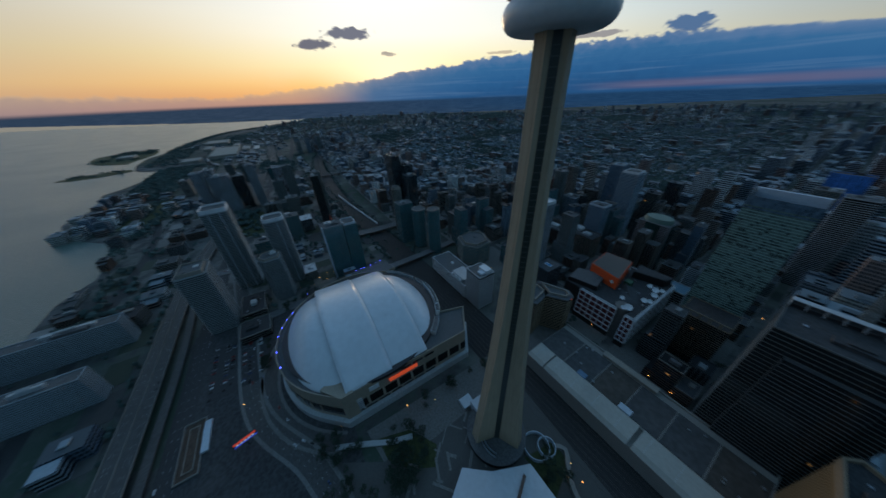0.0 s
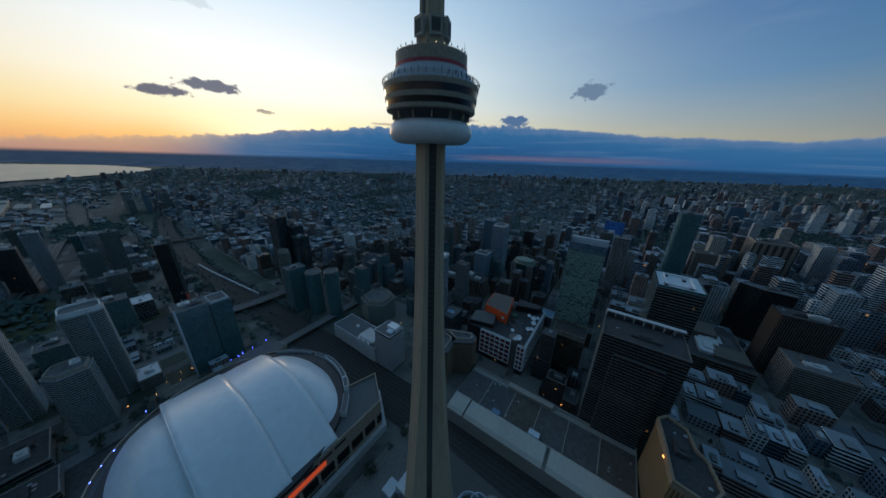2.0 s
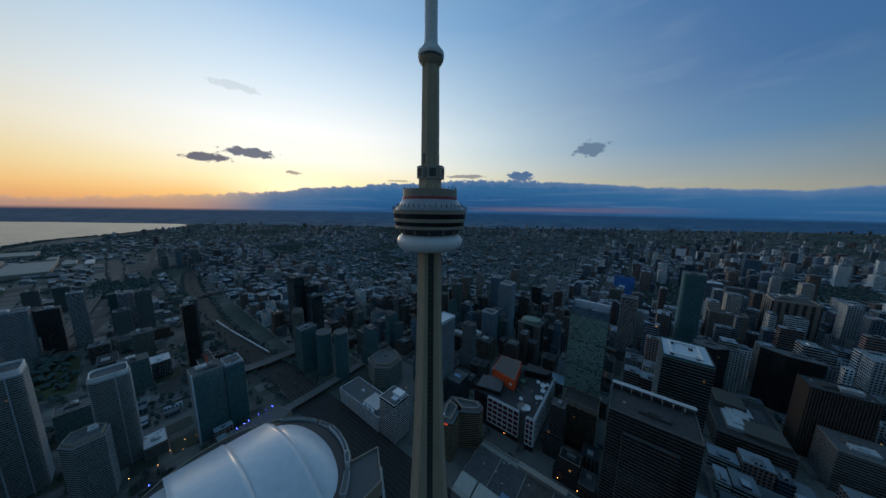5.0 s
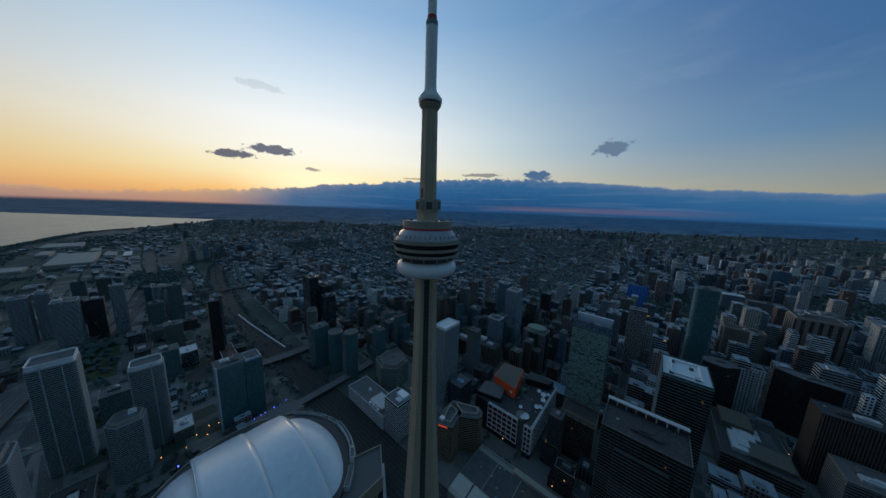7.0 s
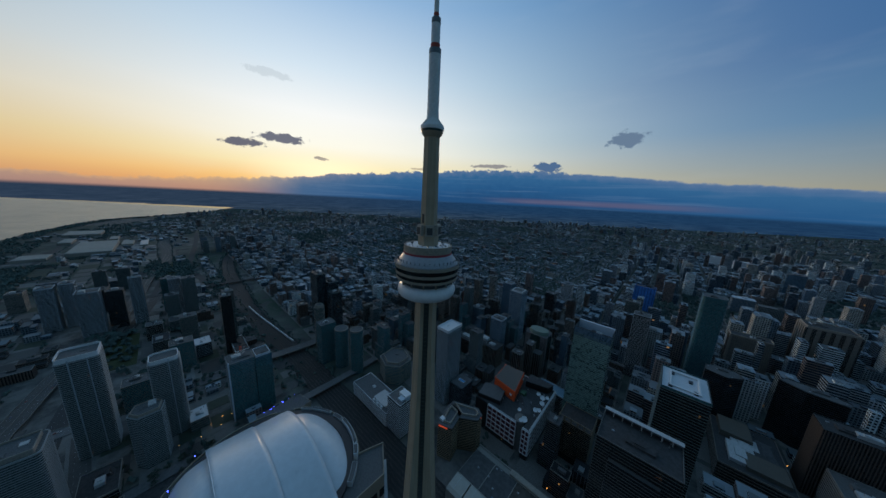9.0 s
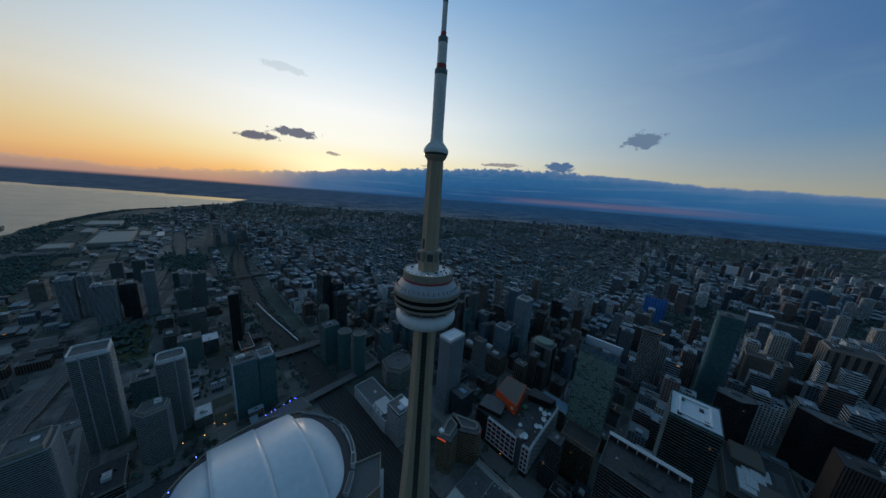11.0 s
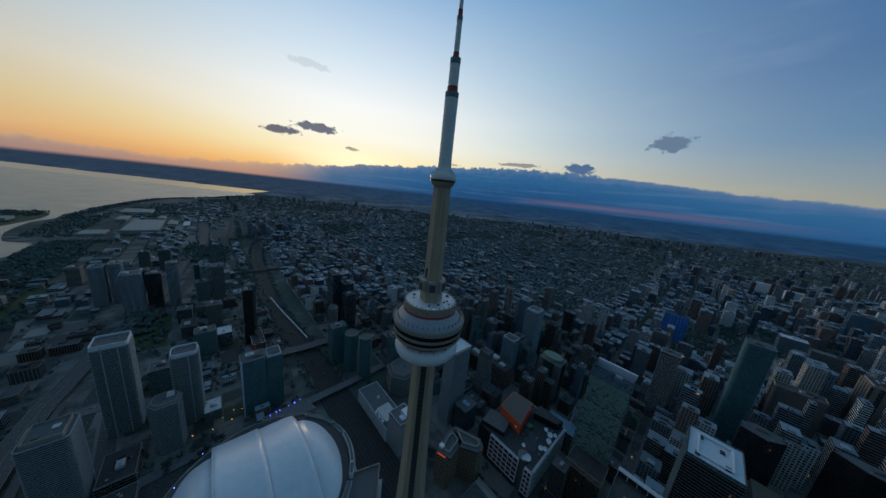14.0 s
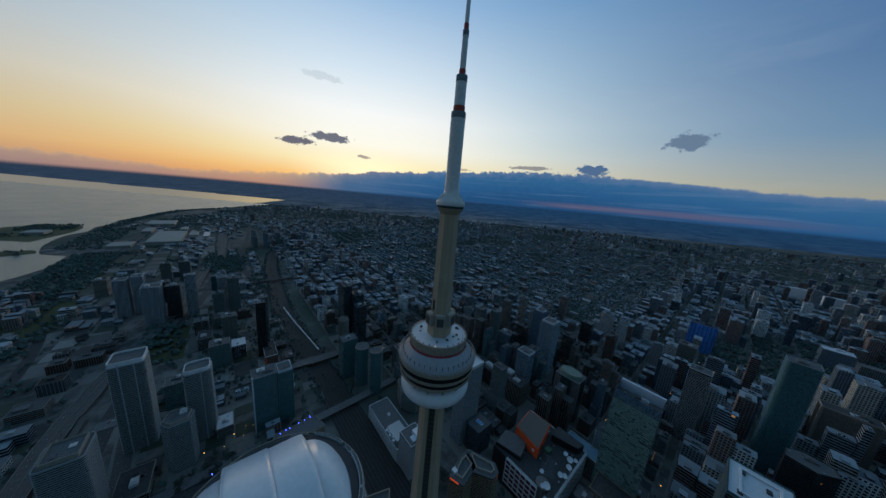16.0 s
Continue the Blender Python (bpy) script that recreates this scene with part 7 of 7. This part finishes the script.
# white lane lines on the expressway and avenue
v, f = [], []
for line, offs, zs in ((HIGHWAY, (-9.6, -6.2, 6.2, 9.6), deck_z), (SPAD, (-6.5, 0.0, 6.5), spad_z), (BLVD, (-5.0, 0.0, 5.0), [0.19] * len(BLVD)), (LOWER, (-6.0, 0.0, 6.0), [0.13] * len(LOWER))):
    for off in offs:
        for i in range(len(line) - 1):
            (ax, ay), (bx, by) = line[i], line[i + 1]
            d = math.hypot(bx - ax, by - ay)
            ux, uy = (bx - ax) / d, (by - ay) / d
            s = 0.0
            while s < d - 4:
                z = zs[i] + (zs[i + 1] - zs[i]) * s / d + 0.03
                k = len(v)
                for a, b in ((s, -0.1), (s + 3, -0.1), (s + 3, 0.1), (s, 0.1)):
                    v.append((ax + ux * a - uy * (off + b), ay + uy * a + ux * (off + b), z))
                f.append((k, k + 1, k + 2, k + 3))
                s += 12.0
structure("lane_lines", mesh_of("lane_lines", v, f, PALE_PANEL), "worn white lane lines on the roads", "road marking", kind="stuff")

# pavements beside the streets, and pale paths over the square
def beside(line, off):
    made = []
    for i, (x, y) in enumerate(line):
        (ax, ay), (bx, by) = line[max(0, i - 1)], line[min(len(line) - 1, i + 1)]
        d = math.hypot(bx - ax, by - ay)
        made.append((x - (by - ay) / d * off, y + (bx - ax) / d * off))
    return made


KERB_STONE = plain("pale_kerb_paving", (0.17, 0.17, 0.165, 1), 0.9, grain=0.6, vary=0.25)
for k, (line, off) in enumerate(((BLVD, 11.6), (BLVD, -11.6), (RING, 9.6), (RING, -9.6))):
    structure("pavement_%d" % (k + 2), mesh_of("pavement", *strip(beside(line, off), 3.6, 0.3, 0.4), KERB_STONE), "pale pavement beside the street", "pavement")
local = random.Random(21)
v, f = [], []
for i in range(30):
    x, y, a = local.uniform(-34, 14), local.uniform(-128, 8), radians(local.choice((-52, -48, 40, 44, -20)))
    l_, w_ = local.uniform(6, 22), local.uniform(1.2, 3.4)
    c, sn, k = math.cos(a), math.sin(a), len(v)
    for dz in (0.24, 0.42 + 0.004 * i):
        v += [(x + c * u - sn * q, y + sn * u + c * q, dz) for u, q in ((-l_ / 2, -w_ / 2), (l_ / 2, -w_ / 2), (l_ / 2, w_ / 2), (-l_ / 2, w_ / 2))]
    f += [(k + 4, k + 5, k + 6, k + 7)] + [(k + j, k + (j + 1) % 4, k + 4 + (j + 1) % 4, k + 4 + j) for j in range(4)]
structure("low_walls", mesh_of("low_walls", v, f, plain("mottled_path_stone", (0.20, 0.195, 0.185, 1), 0.9, grain=0.8, vary=0.3)), "pale low walls and paths over the square", "paths", kind="stuff")

structure("forecourt", mesh_of("forecourt", *box(-352, -305, -0.4, 150, -128, 0.1), plain("patched_asphalt", (0.05, 0.052, 0.054, 1), 0.95, grain=0.25, vary=0.4, big=0.03, tint=(0.10, 0.10, 0.10, 1))), "patched asphalt yards between the streets", "ground")
# car park and paved squares
structure("car_park", mesh_of("car_park", *box(-306, -276, 0.05, -214, -214, 0.2), ASPHALT), "open car park of dark asphalt", "car park")
structure("plaza", mesh_of("plaza", *prism([(-76, -118), (-40, -112), (-30, -60), (-34, 20), (-38, 62), (-74, 62)], 0.05, 0.22), PAVING), "paved square between stadium and tower", "plaza")
structure("plaza_2", mesh_of("plaza", *prism([(-70, -160), (20, -142), (120, -142), (120, 50), (-30, 60), (-34, -60), (-40, -112)], 0.03, 0.16), plain("dark_paving", (0.10, 0.098, 0.092, 1), 0.9, vary=0.3)), "dark paved ground round the tower foot", "plaza")
structure("lawn", mesh_of("lawn", *prism([(-62, -110), (-40, -108), (-20, -92), (-8, -70), (-24, -60), (-52, -78)], 0.1, 0.3), GRASS), "dark lawn beside the square", "lawn")
structure("lawn_2", mesh_of("lawn", *prism([(34, 8), (70, 8), (60, 40), (40, 44)], 0.1, 0.3), GRASS), "dark lawn by the aquarium", "lawn")
structure("lawn_3", mesh_of("lawn", *box(-905, -300, 0.05, -720, -205, 0.2), GRASS), "green square between apartment towers", "lawn")
structure("lawn_4", mesh_of("lawn", *box(-1820, -205, 0.05, -1460, -80, 0.2), GRASS), "old park lawns beside the expressway", "lawn")
structure("lawn_5", mesh_of("lawn", *box(-1280, -700, 0.05, -1000, -490, 0.3), GRASS), "lakeside park lawns", "lawn")
bed = thing("planted_court", "brown soil court with a pale wall round it", "court", (-163, -281, 0))
part("soil", mesh_of("soil", *box(-30, -9, 0.05, 30, 9, 0.5), SOIL), bed)
part("wall", mesh_of("wall", *tube(rect(62, 20), rect(60.6, 18.6), 0, 2.2), CONCRETE_PLAIN), bed)
part("inner_wall", mesh_of("inner_wall", *tube(rect(48, 9), rect(47, 8), 0.4, 1.6), BEIGE), bed)
part("deck", mesh_of("deck", *box(-24, 9.5, 0, 12, 16, 3.0), BLUE_WHITE), bed)
board = thing("billboard", "lit billboard with red, white and blue bars on a post", "billboard", (-134, -228, 0), turn=14)
part("post", mesh_of("post", *prism(ring_points(0.7, 10), 0, 9), DARK_METAL), board)
part("panel", mesh_of("panel", *box(-0.7, -10.5, 8, 0.7, 10.5, 16), DARK_METAL), board)
part("bar", mesh_of("bar", *box(0.7, -10, 12.6, 0.9, 10, 15.5), glowing("billboard_red", (0.8, 0.08, 0.05, 1), 0.35)), board)
part("bar", mesh_of("bar", *box(0.7, -10, 8.6, 0.9, 10, 10.8), glowing("billboard_blue", (0.06, 0.12, 0.75, 1), 0.35)), board)
for i in range(5):
    part("bar", mesh_of("bar", *box(0.9, -8 + 3.4 * i, 10.8, 1.0, -6 + 3.4 * i, 12.4), glowing("billboard_white_%s" % "abcde"[i], (0.7, 0.72, 0.8, 1), 0.4)), board)
structure("ramp", mesh_of("ramp", *strip(dense([(-78, -150), (-64, -122), (-52, -100), (-44, -78)], 6), 5.0, 2.4, 2.2), PALE_PANEL), "pale ramp beside the stadium", "ramp")

# cars
def car_model(paint):
    top = tagged(new("car"), "small parked or driving car with dark windows", "car", "cars")
    body = [(-2.2, 0.35), (2.2, 0.35), (2.25, 0.75), (1.2, 0.95), (-1.9, 1.0), (-2.25, 0.8)]
    n_ = len(body)
    v = [(x, -0.88, z) for x, z in body] + [(x, 0.88, z) for x, z in body]
    f = [tuple(range(n_)), tuple(range(2 * n_ - 1, n_ - 1, -1))] + [(i, n_ + i, n_ + (i + 1) % n_, (i + 1) % n_) for i in range(n_)]
    part("body", mesh_of("body", v, f, paint), top)
    cab = [(-1.5, -0.8, 0.95), (0.9, -0.8, 0.95), (0.9, 0.8, 0.95), (-1.5, 0.8, 0.95), (-1.1, -0.66, 1.45), (0.3, -0.66, 1.45), (0.3, 0.66, 1.45), (-1.1, 0.66, 1.45)]
    part("cabin", mesh_of("cabin", cab, [(0, 1, 5, 4), (1, 2, 6, 5), (2, 3, 7, 6), (3, 0, 4, 7), (4, 5, 6, 7)], BLACK_GLASS), top)
    part("roof", mesh_of("roof", *box(-1.05, -0.62, 1.45, 0.25, 0.62, 1.5), paint), top)
    wheel = mesh_of("wheel", [(0.33 * math.cos(a), y, 0.33 + 0.33 * math.sin(a)) for y in (-0.12, 0.12) for a in (i * math.pi / 4 for i in range(8))],
                    [tuple(range(8)), tuple(range(15, 7, -1))] + [(i, 8 + i, 8 + (i + 1) % 8, (i + 1) % 8) for i in range(8)], RUBBER)
    for x in (-1.4, 1.4):
        for y in (-0.82, 0.82):
            part("wheel", wheel, top, (x, y, 0))
    return top


models = [car_model(p) for p in CAR_PAINTS]
spots = []
for row, y in enumerate((-272, -258, -251, -237, -230, -217)):
    for i in range(30):
        if rng.random() < 0.42:
            spots.append((-303 + 3.0 * i, y, 0.2, 90))
for line, offs, zs, n_ in ((HIGHWAY, (-11.0, -7.8, 7.8, 11.0), deck_z, 26), (BLVD, (-7.0, -2.4, 2.4, 7.0), [0.19] * len(BLVD), 14), (RING, (-3.5, 3.5), [0.17] * len(RING), 10), (SPAD, (-9, -3, 3, 9), spad_z, 10), (LOWER, (-8, 8), [0.13] * len(LOWER), 10)):
    for _ in range(n_):
        i = rng.randrange(1, len(line) - 2)
        while abs(line[i][0]) > 1100:
            i = rng.randrange(1, len(line) - 2)
        (ax, ay), (bx, by) = line[i], line[i + 1]
        d, s, off = math.hypot(bx - ax, by - ay), rng.random(), rng.choice(offs)
        spots.append((ax + (bx - ax) * s - (by - ay) / d * off, ay + (by - ay) * s + (bx - ax) / d * off, zs[i] + (zs[i + 1] - zs[i]) * s + 0.03, math.degrees(math.atan2(by - ay, bx - ax)) + (180 if off < 0 else 0)))
for _ in range(34):
    x, y = rng.choice(((-205, 0), (-100, 0), (5, 0), (110, 0), (0, 185), (0, 345), (0, 500)))
    spots.append((x + rng.choice((-3, 3)), rng.uniform(190, 700), 0.05, 90) if x else (rng.uniform(-500, 250), y + rng.choice((-3, 3)), 0.05, 0))
for k, (x, y, z, a) in enumerate(spots):
    m = pose(x, y, z, 0, 0, a)
    if k < len(models):
        models[k].matrix_basis = m
    else:
        copy_thing(models[rng.randrange(len(models))], m)

# lamps
def lamp_post(name, label, glow, h, at, group, r=0.5):
    top = tagged(new(name), label, "street lamp", group)
    part("post", mesh_of("post", *prism(ring_points(0.16, 6), 0, h), STEEL), top)
    part("head", mesh_of("head", *lathe([(0.02, h - 0.2), (r, h), (r, h + 0.8 * r), (0.02, h + 1.4 * r)], 8), glow), top, label="glowing lamp head")
    top.location = at
    return top


blue = lamp_post("blue_lamp_post", "thin lamp post with a blue glowing head", BLUE_LAMP, 9.6, (-298, -54, 47.3), "blue lamps", 0.5)
for k in (0.19, 0.31, 0.59, 0.8, 1.0):
    copy_thing(blue, Matrix.Translation((-298 - 7 * k, -54 + 45 * k, 47.3)))
for x, y in ((-282.0, -134.0), (-249.0, -158.5), (-239.0, -166.5), (-227.0, -173.0), (-213.0, -178.0), (-188.0, -181.0), (-162.0, -178.5)):
    copy_thing(blue, Matrix.Translation((x, y, 47.5)))
amber = lamp_post("street_lamp", "thin street lamp with an amber glowing head", AMBER_LAMP, 8.0, (62, 38, 0.2), "street lamps")
for x, y in ((67, 27), (76, 35), (-24, 214), (60, 194), (84, 192), (-60, 190), (-374, -125), (-380, -100), (-392, -112), (-400, -96), (-396, -84), (-386, -76), (-404, -70), (-378, -150), (-60, -40), (-72, -70), (-180, -232), (-92, -140), (-300, -228),
             (-430, 190), (-220, 190), (-300, 345), (-150, 345), (-60, 345), (-210, 420), (-205, 560), (-100, 640), (5, 500), (110, 430), (215, 260), (215, 420), (-205, 700), (-430, 500), (-535, 640), (110, 700), (330, 500)):
    copy_thing(amber, Matrix.Translation((x, y, 0.2)))
pale = lamp_post("street_lamp", "thin street lamp with a white glowing head", WHITE_LAMP, 8.0, (-355, -225, 0.2), "street lamps")
for x, y in ((-345, -232), (-368, -215), (-352, -205), (-330, -214), (-180, 300), (-430, 345), (-640, 345), (-740, 500), (-100, 830), (5, 920), (110, 1010), (-300, 620)):
    copy_thing(pale, Matrix.Translation((x, y, 0.2)))

# white train standing on the northern track
line = dense([(-905, 38), (-800, 47), (-690, 60), (-583, 73)], 4)
for i in range(12):
    (ax, ay), (bx, by) = line[min(len(line) - 1, int(i * len(line) / 12.2))], line[min(len(line) - 1, int(i * len(line) / 12.2) + 3)]
    coach = thing("train_coach", "white double-deck train coach with a dark window band", "train", (ax, ay, 0.35), "coaches of the train", math.degrees(math.atan2(by - ay, bx - ax)))
    section = [(-1.5, 0.6), (1.5, 0.6), (1.55, 3.4), (1.2, 4.6), (-1.2, 4.6), (-1.55, 3.4)]
    v = [(x, y, z) for x in (0.0, 25.6) for y, z in section]
    part("body", mesh_of("body", v, [tuple(range(5, -1, -1)), tuple(range(6, 12))] + [(k, (k + 1) % 6, 6 + (k + 1) % 6, 6 + k) for k in range(6)], WHITE_PAINT), coach)
    part("window_band", mesh_of("window_band", *box(1.5, -1.6, 2.2, 24.0, 1.6, 2.9), BLACK_GLASS), coach)
    for x in (3.5, 22):
        part("bogie", mesh_of("bogie", *box(x - 1.5, -1.2, 0, x + 1.5, 1.2, 0.62), DARK_METAL), coach)

# trees near the camera's way
def tree_model(seed, h):
    local = random.Random(seed)
    top = tagged(new("tree"), "leafy street tree with a dark green uneven crown", "tree", "street trees")
    v, f = [], []
    def limb(p, q, r0, r1):
        k = len(v)
        side = (Vector(q) - Vector(p)).orthogonal().normalized()
        up = (Vector(q) - Vector(p)).normalized().cross(side)
        for c, r in ((p, r0), (q, r1)):
            v.extend([tuple(Vector(c) + (side * math.cos(a) + up * math.sin(a)) * r) for a in (i * math.pi / 3 for i in range(6))])
        f.extend([(k + i, k + (i + 1) % 6, k + 6 + (i + 1) % 6, k + 6 + i) for i in range(6)])
    limb((0, 0, 0), (0.1, 0, h * 0.45), 0.28, 0.18)
    tips = []
    for i in range(7):
        a, r = i * 0.9 + local.uniform(-0.3, 0.3), h * local.uniform(0.18, 0.34)
        tip = (r * math.cos(a), r * math.sin(a), h * local.uniform(0.55, 0.92))
        limb((0.1, 0, h * local.uniform(0.3, 0.45)), tip, 0.13, 0.04)
        tips.append(tip)
    part("trunk", mesh_of("trunk", v, f, BARK), top)
    lv, lf = [], []
    for _ in range(210):
        tip = local.choice(tips)
        p = Vector(tip) + Vector((local.gauss(0, 1), local.gauss(0, 1), local.gauss(0, 0.8))) * h * 0.1
        s = h * local.uniform(0.03, 0.065)
        a, b = Vector((local.uniform(-1, 1), local.uniform(-1, 1), local.uniform(-1, 1))).normalized(), Vector((local.uniform(-1, 1), local.uniform(-1, 1), local.uniform(-1, 1))).normalized()
        k = len(lv)
        lv.extend([tuple(p + a * s), tuple(p + b * s), tuple(p - a * s), tuple(p - b * s), tuple(p + a.cross(b) * s)])
        lf.extend([(k, k + 1, k + 2, k + 3), (k, k + 1, k + 4), (k + 2, k + 3, k + 4)])
    part("crown", mesh_of("crown", lv, lf, LEAF), top)
    return top


woods = [tree_model(s, h) for s, h in ((1, 9), (2, 11), (3, 13))]
places = []
for x0, y0, x1, y1, n_ in ((-62, -112, -10, -66, 26), (-110, -168, -30, -142, 14), (36, 10, 68, 40, 8), (-72, -60, -62, 56, 10), (-300, -212, -200, -204, 10), (-400, -232, -340, -196, 12), (30, 222, 42, 262, 9), (96, 236, 150, 284, 14), (-60, 176, 10, 182, 8),
                           (-340, -130, -312, -20, 12), (-470, -205, -410, -176, 8), (-330, 110, -300, 150, 6), (-130, 116, -100, 160, 10), (10, -130, 110, -100, 14), (-40, -118, -4, -84, 16), (-70, -150, -20, -128, 10), (-352, -208, -330, -100, 10)):
    places += [(rng.uniform(x0, x1), rng.uniform(y0, y1)) for _ in range(n_)]
for k, (x, y) in enumerate(places):
    if k < 3:
        woods[k].location = (x, y, 0.1)
    else:
        s = rng.uniform(0.75, 1.15)
        c = copy_thing(woods[k % 3], Matrix.Translation((x, y, 0.1)))
        c.rotation_euler = (0, 0, rng.uniform(0, 6.28))
        c.scale = (s, s, s * rng.uniform(0.9, 1.1))

# tower crane with a red mast beside the teal towers
crane = thing("tower_crane", "orange-red construction crane mast with a slim jib", "crane", (-424, -58, 0))
part("mast", mesh_of("mast", *merged(*[box(a - 0.2, b - 0.2, 0, a + 0.2, b + 0.2, 118) for a in (-1.1, 1.1) for b in (-1.1, 1.1)], *[box(-1.1, -1.2, 4 * k, 1.1, -0.9, 4 * k + 0.4) for k in range(29)], *[box(-1.2, -1.1, 4 * k + 2, -0.9, 1.1, 4 * k + 2.4) for k in range(29)]), RUST), crane)
part("jib", mesh_of("jib", *prism([(-7, -0.5), (10, -0.3), (10, 0.3), (-7, 0.5)], 118, 119.2), DARK_METAL), crane, turn=radians(70))
